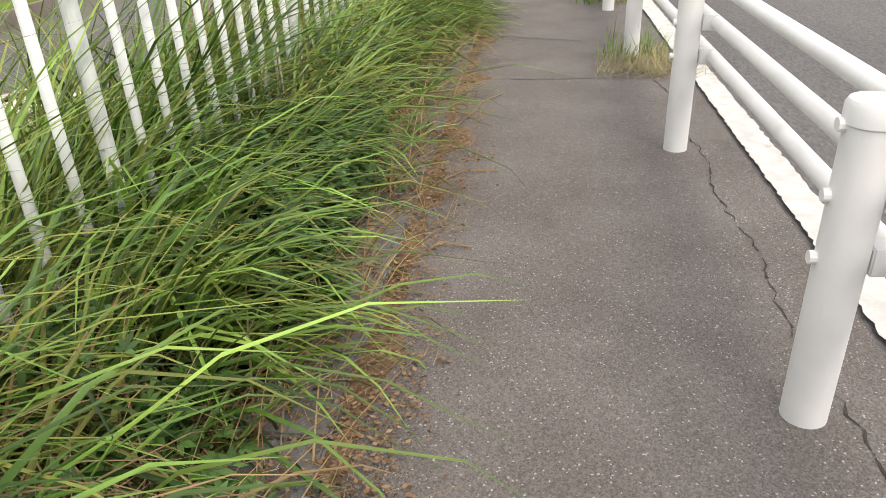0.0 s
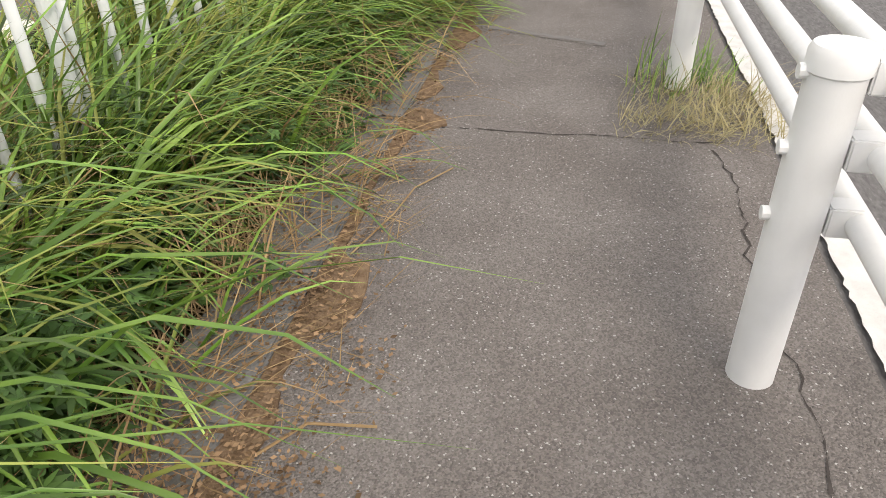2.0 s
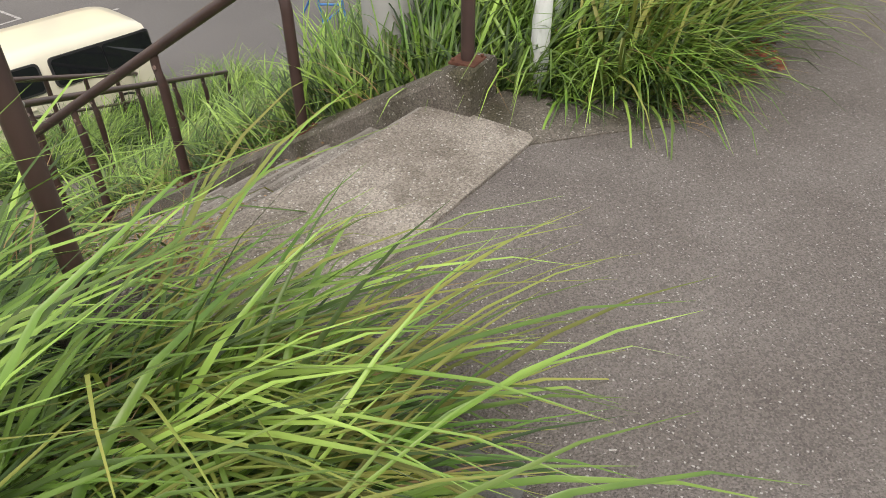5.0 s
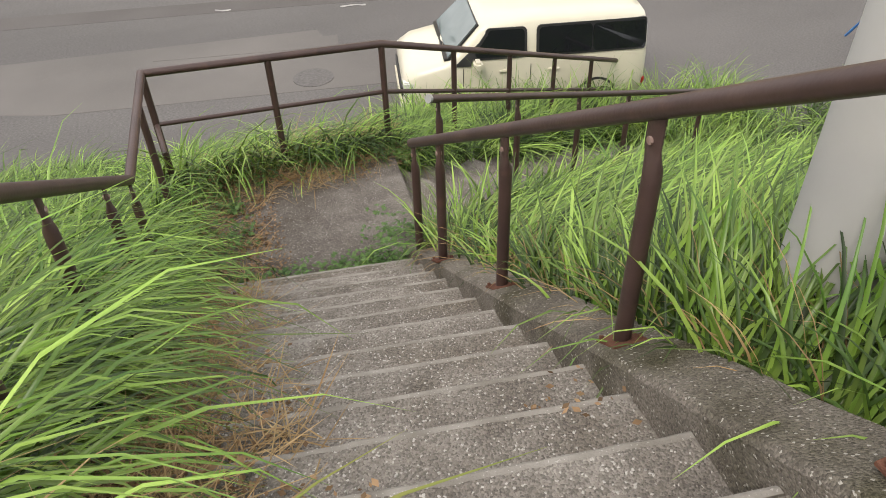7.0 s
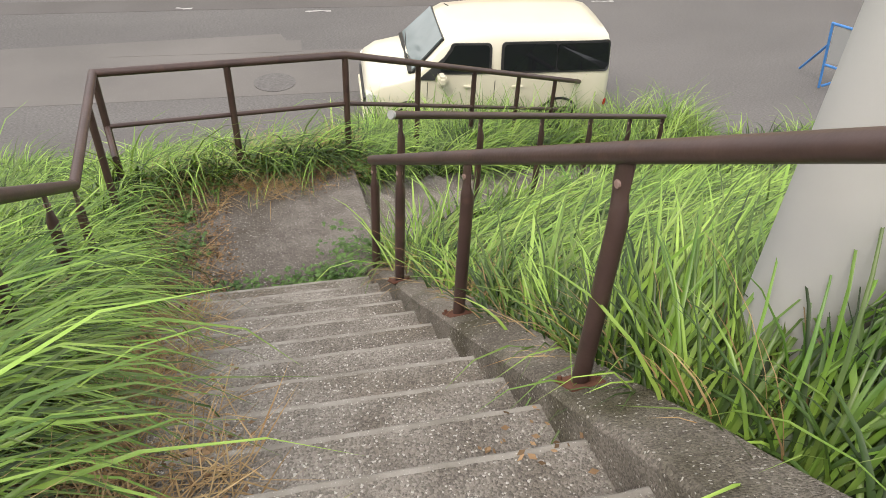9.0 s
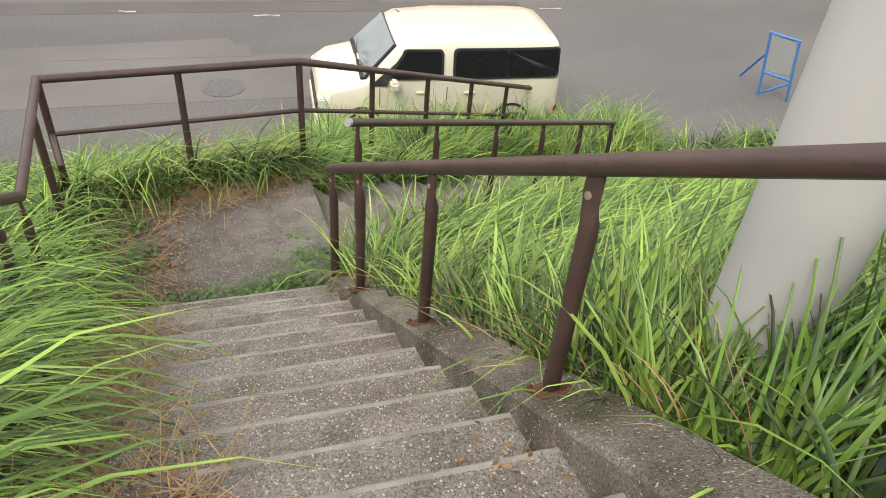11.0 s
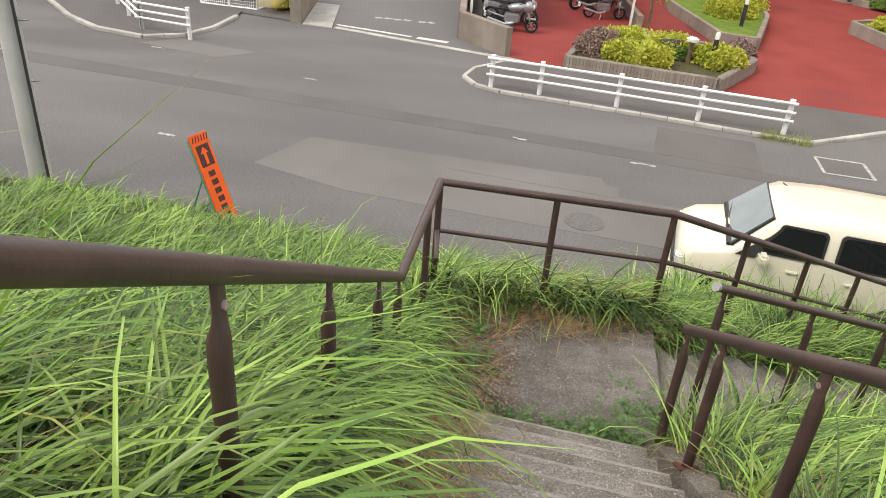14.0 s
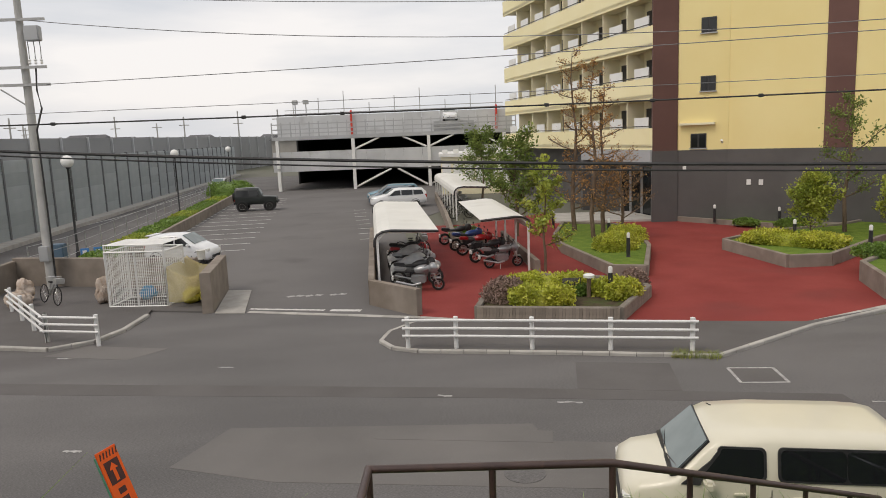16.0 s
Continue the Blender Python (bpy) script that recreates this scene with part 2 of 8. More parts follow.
M_DECK = mat("deck_panel", (0.5, 0.51, 0.52), (0.57, 0.58, 0.59), 0.4, 0.5, 0.1, stain=(0.42, 0.42, 0.42), stscale=0.5, st=0.58, rand=0.06)
M_BARR = mat("barrier_panel", (0.33, 0.365, 0.375), (0.4, 0.43, 0.44), 0.5, 0.6, 0.15, bump=0.1, bscale=12, rand=0.09)
M_BARRFAR = mat("far_barrier", (0.26, 0.265, 0.265), (0.3, 0.305, 0.305), 0.1, 0.8)
M_POSTDK = mat("barrier_post", (0.12, 0.125, 0.13), (0.16, 0.165, 0.17), 3, 0.6)
# near-black wall tone: the deck's interior shade is put into the colour
M_DECKSHADE = mat("deck_inner_shade", (0.03, 0.03, 0.032), (0.05, 0.05, 0.052), 0.5, 0.9)
M_WHITE = mat("white_metal", (0.8, 0.8, 0.78), (0.74, 0.74, 0.72), 1.5, 0.5, bump=0.05)
M_CANOPY = mat("canopy_sheet", (0.72, 0.71, 0.66), (0.66, 0.65, 0.6), 0.7, 0.55, stain=(0.55, 0.53, 0.47), stscale=0.5, st=0.6)
M_BLACK = mat("black_metal", (0.022, 0.022, 0.024), (0.035, 0.035, 0.037), 6, 0.45, bump=0.05)
M_RUBBER = mat("tyre_rubber", (0.022, 0.022, 0.022), (0.035, 0.034, 0.033), 12, 0.9)
M_CHROME = mat("alloy", (0.6, 0.6, 0.6), (0.5, 0.5, 0.5), 9, 0.3, 0.9)
M_VAN = mat("cream_car_paint", (0.7, 0.665, 0.54), (0.67, 0.635, 0.51), 1.5, 0.35, coat=0.35)
M_CARW = mat("white_car_paint", (0.78, 0.79, 0.8), (0.74, 0.75, 0.76), 1.5, 0.28, coat=0.6)
M_CARS = mat("silver_car_paint", (0.52, 0.53, 0.54), (0.48, 0.49, 0.5), 1.5, 0.3, 0.4, coat=0.6)
M_CARK = mat("black_green_car_paint", (0.012, 0.016, 0.014), (0.018, 0.023, 0.021), 2, 0.35, coat=0.15)
M_CARB = mat("blue_car_paint", (0.12, 0.25, 0.32), (0.1, 0.22, 0.28), 1.5, 0.3, 0.2, coat=0.6)
M_CARN = mat("slate_car_paint", (0.12, 0.16, 0.2), (0.1, 0.135, 0.17), 1.5, 0.3, 0.3, coat=0.6)
M_LAMP = mat("lamp_lens", (0.75, 0.75, 0.72), (0.66, 0.66, 0.64), 10, 0.12, coat=0.4)
M_TAIL = mat("tail_lens", (0.4, 0.03, 0.025), rough=0.2, coat=0.4)
M_AMBER = mat("amber_lens", (0.6, 0.25, 0.03), rough=0.25)
M_BIKER = mat("red_fairing", (0.4, 0.02, 0.025), (0.33, 0.016, 0.02), 4, 0.3, coat=0.5)
M_BIKEB = mat("blue_fairing", (0.03, 0.07, 0.25), (0.025, 0.06, 0.2), 4, 0.3, coat=0.5)
M_BIKES = mat("silver_fairing", (0.36, 0.37, 0.38), (0.3, 0.31, 0.32), 4, 0.35, 0.5, coat=0.3)
M_COVER = mat("cycle_cover", (0.36, 0.37, 0.38), (0.45, 0.46, 0.46), 5, 0.6, bump=0.6, bscale=9)
M_SEAT = mat("vinyl_black", (0.03, 0.03, 0.03), (0.045, 0.045, 0.045), 20, 0.6)
M_ORANGE = mat("orange_sheet", (0.92, 0.13, 0.012), (0.88, 0.115, 0.01), 4, 0.75)
M_SIGNK = mat("sign_ink", (0.05, 0.015, 0.012), (0.08, 0.02, 0.015), 12, 0.6)
M_GREEN = mat("green_steel", (0.06, 0.22, 0.13), (0.08, 0.26, 0.16), 8, 0.5)
M_BLUE = mat("blue_steel", (0.06, 0.25, 0.62), (0.05, 0.2, 0.5), 6, 0.45)
M_BARK = mat("bark", (0.12, 0.085, 0.06), (0.19, 0.14, 0.1), 10, 0.95, bump=0.8, bscale=25, stretch=(1, 1, 0.3))
M_HEDGE = mat("hedge_leaf", (0.36, 0.4, 0.045), (0.56, 0.55, 0.085), 1.6, 0.5, island=0.35, trans=0.3)
M_HEDGEG = mat("shrub_leaf", (0.13, 0.22, 0.04), (0.2, 0.31, 0.06), 1.6, 0.5, island=0.35, trans=0.3)
M_LEAF = mat("tree_leaf", (0.1, 0.17, 0.035), (0.22, 0.28, 0.06), 1.0, 0.5, island=0.35, trans=0.3)
M_LEAFY = mat("yellow_green_leaf", (0.38, 0.4, 0.06), (0.28, 0.36, 0.06), 1.0, 0.5, island=0.35, trans=0.3)
M_LEAFB = mat("autumn_leaf", (0.34, 0.17, 0.055), (0.46, 0.26, 0.085), 1.0, 0.7, island=0.35, trans=0.2)
M_PINK = mat("dry_pink_bloom", (0.24, 0.17, 0.13), (0.3, 0.2, 0.17), 4, 0.7, island=0.4)
M_LAWN = mat("lawn", (0.1, 0.165, 0.026), (0.15, 0.215, 0.036), 2.5, 0.9, bump=0.8, bscale=60)
M_NET = mat("yellow_net", (0.66, 0.56, 0.26), (0.58, 0.48, 0.2), 20, 0.8, bump=0.6, bscale=20)
net_open = M_NET.node_tree.nodes.new("ShaderNodeBsdfTransparent")
net_mix = M_NET.node_tree.nodes.new("ShaderNodeMixShader")
net_mix.inputs[0].default_value = 0.45
M_NET.node_tree.links.new(net_open.outputs[0], net_mix.inputs[1])
M_NET.node_tree.links.new(M_NET.node_tree.nodes["Principled BSDF"].outputs[0], net_mix.inputs[2])
M_NET.node_tree.links.new(net_mix.outputs[0], M_NET.node_tree.nodes["Material Output"].inputs[0])
M_BAG = mat("burlap", (0.36, 0.28, 0.22), (0.56, 0.48, 0.42), 5, 0.85, bump=0.5, bscale=14)
M_BAGY = mat("yellow_bag", (0.62, 0.55, 0.1), (0.5, 0.46, 0.08), 4, 0.5, bump=0.4, bscale=9)
M_BLUEBAG = mat("blue_bag", (0.03, 0.22, 0.42), (0.04, 0.28, 0.5), 5, 0.5, bump=0.4, bscale=9)
M_ROOF = mat("roof_tile", (0.09, 0.09, 0.095), (0.13, 0.13, 0.135), 0.8, 0.8, rand=0.2)
M_HOUSE = mat("house_wall", (0.5, 0.48, 0.44), (0.42, 0.4, 0.37), 0.4, 0.85, rand=0.2)
M_CABLE = mat("cable", (0.025, 0.025, 0.026), (0.04, 0.04, 0.04), 4, 0.7)
M_WIRE = mat("wire", (0.16, 0.165, 0.17), (0.22, 0.22, 0.23), 4, 0.6)
M_CONE = mat("red_plastic", (0.6, 0.05, 0.03), rough=0.5)

# ---- helpers ----
Z0 = -4.0                                   # level of the lower road
V = Vector


def link_mesh(name, me, material, parent=None, label="", smooth=0.0):
    if material:
        me.materials.append(material)
    if smooth:
        me.shade_smooth()
        me.set_sharp_from_angle(angle=radians(smooth))
    ob = new(name, me)
    if parent:
        ob.parent = parent
    if label:
        ob["label"] = label
    return ob


def part(name, bm, material, parent=None, label="", smooth=0.0):
    me = bpy.data.meshes.new(name)
    bmesh.ops.recalc_face_normals(bm, faces=bm.faces[:])
    bm.to_mesh(me)
    bm.free()
    return link_mesh(name, me, material, parent, label, smooth)


def thing(name, label, category, group="", kind=""):
    return tagged(new(name), label, category, group, kind)


def box(bm, x0, x1, y0, y1, z0, z1, m=None, bev=0.0):
    r = bmesh.ops.create_cube(bm, size=1.0)
    vs = r["verts"]
    for v in vs:
        v.co = V((x0 + (v.co.x + 0.5) * (x1 - x0), y0 + (v.co.y + 0.5) * (y1 - y0), z0 + (v.co.z + 0.5) * (z1 - z0)))
    if bev:
        es = list({e for v in vs for e in v.link_edges})
        g = bmesh.ops.bevel(bm, geom=es, offset=bev, segments=2, affect='EDGES')
        vs = list({v for f in g["faces"] for v in f.verts} | {v for v in vs if v.is_valid})
    if m is not None:
        bmesh.ops.transform(bm, matrix=m, verts=vs)
    return vs


def tube(bm, a, b, r0, r1=None, n=12, caps=True):
    a, b = V(a), V(b)
    d = b - a
    g = bmesh.ops.create_cone(bm, cap_ends=caps, segments=n, radius1=r0, radius2=r0 if r1 is None else r1, depth=d.length)
    m = Matrix.Translation((a + b) / 2) @ d.to_track_quat('Z', 'Y').to_matrix().to_4x4()
    bmesh.ops.transform(bm, matrix=m, verts=g["verts"])
    return g["verts"]


def bent(bm, pts, r, n=10):
    """A pipe through several points, with mitred corners."""
    pts = [V(p) for p in pts]
    rings = []
    for i, p in enumerate(pts):
        d = ((pts[min(i + 1, len(pts) - 1)] - p).normalized() + (p - pts[max(i - 1, 0)]).normalized())
        d.normalize()
        s = d.cross(V((0, 0, 1)))
        if s.length < 1e-3:
            s = V((1, 0, 0))
        s.normalize()
        u = s.cross(d).normalized()
        k = 1.0
        if 0 < i < len(pts) - 1:
            k = 1 / max(0.5, (pts[i + 1] - p).normalized().dot(d))
        rings.append([bm.verts.new(p + r * (math.cos(2 * math.pi * j / n) * s * k + math.sin(2 * math.pi * j / n) * u)) for j in range(n)])
    for a, b in zip(rings, rings[1:]):
        for j in range(n):
            bm.faces.new((a[j], a[(j + 1) % n], b[(j + 1) % n], b[j]))
    bm.faces.new(rings[0][::-1])
    bm.faces.new(rings[-1])


def prism(bm, poly, z0, z1):
    """An upright solid over a flat outline; z0 and z1 may be numbers."""
    lo = [bm.verts.new((x, y, z0)) for x, y in poly]
    hi = [bm.verts.new((x, y, z1)) for x, y in poly]
    n = len(poly)
    for i in range(n):
        bm.faces.new((lo[i], lo[(i + 1) % n], hi[(i + 1) % n], hi[i]))
    bm.faces.new(lo[::-1])
    bm.faces.new(hi)


def slab(name, poly, z0, z1, material, parent=None, label=""):
    bm = bmesh.new()
    prism(bm, poly, z0, z1)
    return part(name, bm, material, parent, label)


def extrude_profile(bm, prof, p, q, up=(0, 0, 1)):
    """Sweeps an outline of (across, height) points straight from p to q."""
    p, q = V(p), V(q)
    d = (q - p).normalized()
    s = V((d.y, -d.x, 0)).normalized()
    a = [bm.verts.new(p + s * x + V((0, 0, z))) for x, z in prof]
    b = [bm.verts.new(q + s * x + V((0, 0, z))) for x, z in prof]
    n = len(prof)
    for i in range(n):
        bm.faces.new((a[i], a[(i + 1) % n], b[(i + 1) % n], b[i]))
    bm.faces.new(a[::-1])
    bm.faces.new(b)


def lathe(bm, prof, n=20, m=None, ring=False):
    rings = []
    for r, z in prof:
        rings.append([bm.verts.new((r * math.cos(2 * math.pi * j / n), r * math.sin(2 * math.pi * j / n), z)) for j in range(n)])
    for a, b in zip(rings, rings[1:]):
        for j in range(n):
            bm.faces.new((a[j], a[(j + 1) % n], b[(j + 1) % n], b[j]))
    if ring:
        for j in range(n):
            bm.faces.new((rings[-1][j], rings[-1][(j + 1) % n], rings[0][(j + 1) % n], rings[0][j]))
    else:
        bm.faces.new(rings[0][::-1])
        bm.faces.new(rings[-1])
    if m is not None:
        bmesh.ops.transform(bm, matrix=m, verts=[v for r in rings for v in r])


def raw_mesh(name, verts, faces, material, smooth=True):
    """A mesh from numpy arrays: verts (n, 3), faces (m, 3 or 4)."""
    me = bpy.data.meshes.new(name)
    k = faces.shape[1]
    me.vertices.add(len(verts))
    me.vertices.foreach_set("co", verts.astype(np.float32).ravel())
    me.loops.add(faces.size)
    me.loops.foreach_set("vertex_index", faces.astype(np.int32).ravel())
    me.polygons.add(len(faces))
    me.polygons.foreach_set("loop_start", np.arange(0, faces.size, k, dtype=np.int32))
    me.update(calc_edges=True)
    if smooth:
        me.shade_smooth()
    me.materials.append(material)
    return me


def blades(rng, base, length, width, azim, spread, tilt, droop, seg=4, tuft=None):
    """Arching grass blades: arrays of corner points and quads."""
    n = len(base)
    L = rng.uniform(*length, n)
    W = rng.uniform(*width, n)
    A = rng.normal(azim, spread, n)
    if tuft is not None:
        m = int(tuft.max()) + 1
        A = rng.normal(azim, spread * 0.85, m)[tuft] + rng.normal(0, 0.33, n)
        L *= rng.uniform(0.75, 1.2, m)[tuft]
    T0 = np.abs(rng.normal(tilt, 0.3, n))
    D = rng.uniform(*droop, n)
    t = np.linspace(0, 1, seg + 1)
    ang = T0[:, None] + D[:, None] * t[None, :] ** 1.35
    step = (L / seg)[:, None]
    hor = np.concatenate([np.zeros((n, 1)), np.cumsum(np.sin((ang[:, 1:] + ang[:, :-1]) / 2) * step, 1)], 1)
    ver = np.concatenate([np.zeros((n, 1)), np.cumsum(np.cos((ang[:, 1:] + ang[:, :-1]) / 2) * step, 1)], 1)
    dx, dy = np.cos(A)[:, None], np.sin(A)[:, None]
    cx, cy, cz = base[:, 0:1] + hor * dx, base[:, 1:2] + hor * dy, base[:, 2:3] + ver
    tw = rng.normal(0, 0.5, n)[:, None]
    sx, sy = -np.sin(A[:, None] + tw), np.cos(A[:, None] + tw)
    w = (W[:, None] * np.clip(1.02 - t[None, :] ** 2.2, 0.04, 1) * np.clip(0.6 + t[None, :] * 1.6, 0, 1)) / 2
    mid = np.stack([cx, cy, cz - w * 0.55], -1)
    v = np.stack([np.stack([cx - sx * w, cy - sy * w, cz], -1), mid, np.stack([cx + sx * w, cy + sy * w, cz], -1)], 2).reshape(-1, 3)
    k = np.arange(seg)
    q = np.concatenate([np.stack([3 * k, 3 * k + 1, 3 * k + 4, 3 * k + 3], 1), np.stack([3 * k + 1, 3 * k + 2, 3 * k + 5, 3 * k + 4], 1)])
    f = (np.arange(n)[:, None, None] * (3 * (seg + 1)) + q[None]).reshape(-1, 4)
    return v, f


def leaf_quads(rng, pts, size, flat=0.0, lobes=1):
    """Small pointed leaves at random turns round the given points."""
    n = len(pts) * lobes
    P = np.repeat(pts, lobes, 0)
    d = rng.normal(size=(n, 3))
    d[:, 2] *= (1 - flat)
    d /= np.linalg.norm(d, axis=1)[:, None]
    e = rng.normal(size=(n, 3))
    e -= (e * d).sum(1)[:, None] * d
    if flat:
        e[:, 2] *= (1 - flat)
    e /= np.linalg.norm(e, axis=1)[:, None]
    s = rng.uniform(size[0], size[1], n)[:, None]
    v = np.stack([P, P + d * s * 0.5 + e * s * 0.3, P + d * s, P + d * s * 0.5 - e * s * 0.3], 1).reshape(-1, 3)
    f = np.arange(n * 4).reshape(-1, 4)
    return v, f


def lobed_leaves(rng, pts, size):
    """Deeply cut weed leaves: five narrow lobes spread from one stalk."""
    n = len(pts)
    az = rng.uniform(0, 2 * math.pi, n)
    el = rng.uniform(-0.25, 0.7, n)
    d = np.stack([np.cos(az) * np.cos(el), np.sin(az) * np.cos(el), np.sin(el)], 1)
    e = np.stack([-np.sin(az), np.cos(az), rng.normal(0, 0.25, n)], 1)
    s = rng.uniform(size[0], size[1], n)[:, None]
    out = []
    for ang, ln in ((-1.15, 0.5), (-0.6, 0.78), (0.0, 1.0), (0.6, 0.78), (1.15, 0.5)):
        u = d * math.cos(ang) + e * math.sin(ang)
        w = e * math.cos(ang) - d * math.sin(ang)
        b = pts + d * s * (0.12 + 0.14 * math.cos(ang))
        out.append(np.stack([b, b + u * s * ln * 0.5 + w * s * 0.13, b + u * s * ln - np.array((0, 0, 0.12)) * s, b + u * s * ln * 0.5 - w * s * 0.13], 1))
    v = np.stack(out, 1).reshape(-1, 3)
    return v, np.arange(len(v)).reshape(-1, 4)

# ---- ground, roads and the embankment ----
RISE, RUN, Y_TOP = 0.164, 0.275, 0.155
SKEW = -0.157                               # the steps run askew to the side kerb
ST_X0, ST_X1 = -0.12, 1.36                  # the flight's clear width
Z_LAND = -13 * RISE
D2 = V((0.876, 0.483, 0)).normalized()      # the way of the lower flight


def foot_y(x):
    return 8.9 - 0.213 * x


def slope_z(x, y):
    """The bank's own level."""
    f = foot_y(x)
    pts = ((-99, 0.0), (0.1, 0.0), (3.6, -2.0), (5.1, -2.32), (f, Z0), (999, Z0))
    z = Z0
    for (ya, za), (yb, zb) in zip(pts, pts[1:]):
        if y <= yb:
            z = za + (zb - za) * (y - ya) / (yb - ya)
            break
    s = (x - 1.86) * D2.x + (y - 4.5) * D2.y
    w = abs((x - 1.86) * -D2.y + (y - 4.5) * D2.x)
    if s > 0 and x > 1.9:
        z = min(z, max(Z0, Z_LAND - 0.42 * s + max(0.0, w - 0.6) * 0.4))
    return z


def bank_z(x, y):
    z = slope_z(x, y)
    if ST_X0 - 0.12 < x < 1.62 and -0.5 < y < 3.75:
        z = min(z, -max(0, (y - Y_TOP)) / RUN * RISE - 0.3)
    if -0.25 < x < 2.0 and 3.5 < y < 5.3:
        z = min(z, Z_LAND - 0.12)
    q = V((x - 1.86, y - 4.5, 0))
    if 0 < q.dot(D2) < 4.6 and abs(q.x * -D2.y + q.y * D2.x) < 0.62 and x > 1.8:
        z = min(z, Z_LAND - 0.42 * q.dot(D2) - 0.2)
    return max(z, Z0 - 0.1)


gx = np.concatenate([np.arange(-60, -9, 3.0), np.arange(-9, 9, 0.2), np.arange(9, 61, 3.0)])
gy = np.concatenate([np.array([-0.9, -0.45]), np.arange(-0.1, 11.0, 0.2)])
bv, bf = [], []
for x in gx:
    for y in gy:
        z = bank_z(x, y)
        n_ = 0.04 * noise.noise((x * 1.3, y * 1.3, 3)) if y > 0.3 else 0
        yy = min(y, max(foot_y(x), 0.2)) if x < 35 else min(y, 3.0)
        bv.append((x, yy, (z + n_ if z > Z0 + 0.05 else Z0 - 0.1) - (0.06 if y < 0 else 0)))
ny = len(gy)
for i in range(len(gx) - 1):
    for j in range(ny - 1):
        a = i * ny + j
        bf.append((a, a + ny, a + ny + 1, a + 1))
me = raw_mesh("embankment", np.array(bv), np.array(bf), M_SOIL)
tagged(new("embankment", me), "grass-grown earth bank under the walkway", "bank", kind="structure")

tagged(slab("ground", [(-1500, -300), (1500, -300), (1500, 2500), (-1500, 2500)], Z0 - 0.6, Z0 - 0.02, M_GROUND), "flat ground out to the horizon", "ground", kind="structure")
tagged(slab("road", [(-60, 2), (60, 2), (60, 19.5), (12.5, 19.0), (6, 22.5), (-4.8, 24.5), (-7, 30), (-9, 120), (-60, 120)], Z0 - 0.2, Z0, M_ROAD), "worn grey asphalt road below the bank", "road", kind="structure")


def strip(bm, pts, width, z, wob=0.0, seed=0, n=40):
    """A thin flat band along a line, with uneven edges."""
    rng = random.Random(seed)
    P = [V((x, y, 0)) for x, y in pts]
    tot = sum((b - a).length for a, b in zip(P, P[1:]))
    rows_ = []
    for a, b in zip(P, P[1:]):
        m_ = max(1, int(n * (b - a).length / tot))
        s = V((b.y - a.y, -(b.x - a.x), 0)).normalized()
        for i in range(m_ + 1):
            c = a.lerp(b, i / m_)
            rows_.append((bm.verts.new(c + s * (width / 2 + rng.uniform(-wob, wob)) + V((0, 0, z))), bm.verts.new(c - s * (width / 2 + rng.uniform(-wob, wob)) + V((0, 0, z)))))
    for (a, b), (c, d) in zip(rows_, rows_[1:]):
        if (a.co - c.co).length > 1e-5:
            bm.faces.new((a, b, d, c))


def marking(name, pts, width, z, material, label, wob=0.0, seed=0, n=40, cat="road marking"):
    bm = bmesh.new()
    strip(bm, pts, width, z, wob, seed, n)
    return tagged(part(name, bm, material), label, cat, kind="structure")


# upper walkway and road
tagged(slab("walkway", [(-60, -2.46), (60, -2.46), (60, -0.95), (1.8, -0.95), (1.6, -0.82), (1.42, -0.6), (1.25, -0.386), (-0.02, -0.236), (-0.2, -0.95), (-60, -0.95)], -0.25, 0.0, M_WALK), "old grey asphalt walkway with pale aggregate", "walkway", kind="structure")
tagged(slab("corner_slab", [(1.2, -0.37), (1.2, -0.05), (1.34, -0.05), (1.34, -0.07), (1.75, -0.09), (2.3, -0.6), (2.06, -0.955), (1.8, -0.955), (1.6, -0.82), (1.42, -0.6)], -0.3, 0.006, M_KERB), "worn concrete corner beside the top landing", "slab", kind="structure")
tagged(slab("upper_road", [(-60, -11.5), (60, -11.5), (60, -2.462), (-60, -2.462)], -0.3, -0.012, M_ROAD), "grey asphalt road behind the guard rail", "road", kind="structure")
tagged(slab("far_verge", [(-60, -13.5), (60, -13.5), (60, -11.5), (-60, -11.5)], -0.3, 0.08, M_GUTTER), "plain concrete verge across the upper road", "verge", kind="structure")
tagged(slab("bank_core", [(-60, -16), (60, -16), (60, -0.3), (-60, -0.3)], Z0 - 0.3, -0.31, M_SOIL), "earth core of the bank", "bank", kind="structure")
bm = bmesh.new()
strip(bm, [(-14, -2.56), (14, -2.56)], 0.15, 0.004, 0.007, 4, 900)
tagged(part("edge_line", bm, M_LINE), "thick white edge line with ragged sides", "road marking", kind="structure")
marking("centre_line", [(-14, -6.6), (14, -6.6)], 0.14, -0.006, M_AMBER, "yellow centre line of the upper road")

# cracks and joints of the walkway
rng0 = random.Random(5)
pts = [(-9 + i * 0.05, -2.25 + 0.02 * math.sin(i * 0.31) + rng0.uniform(-0.012, 0.012)) for i in range(125)]
marking("crack", pts, 0.005, 0.003, M_CRACK, "long crack in the asphalt beside the posts", 0.004, 1, 150, "crack")
pts = [(-2.73 + rng0.uniform(-0.012, 0.012), -0.98 - i * 0.075) for i in range(18)]
marking("crack", pts, 0.005, 0.003, M_CRACK, "cross joint crack in the walkway", 0.003, 2, 60, "crack")
pts = [(-1.27 - i * 0.036 + rng0.uniform(-0.012, 0.012), -1.02 - i * 0.1) for i in range(9)]
marking("crack", pts, 0.004, 0.0045, M_CRACK, "slanting joint crack in the walkway", 0.0025, 3, 40, "crack")
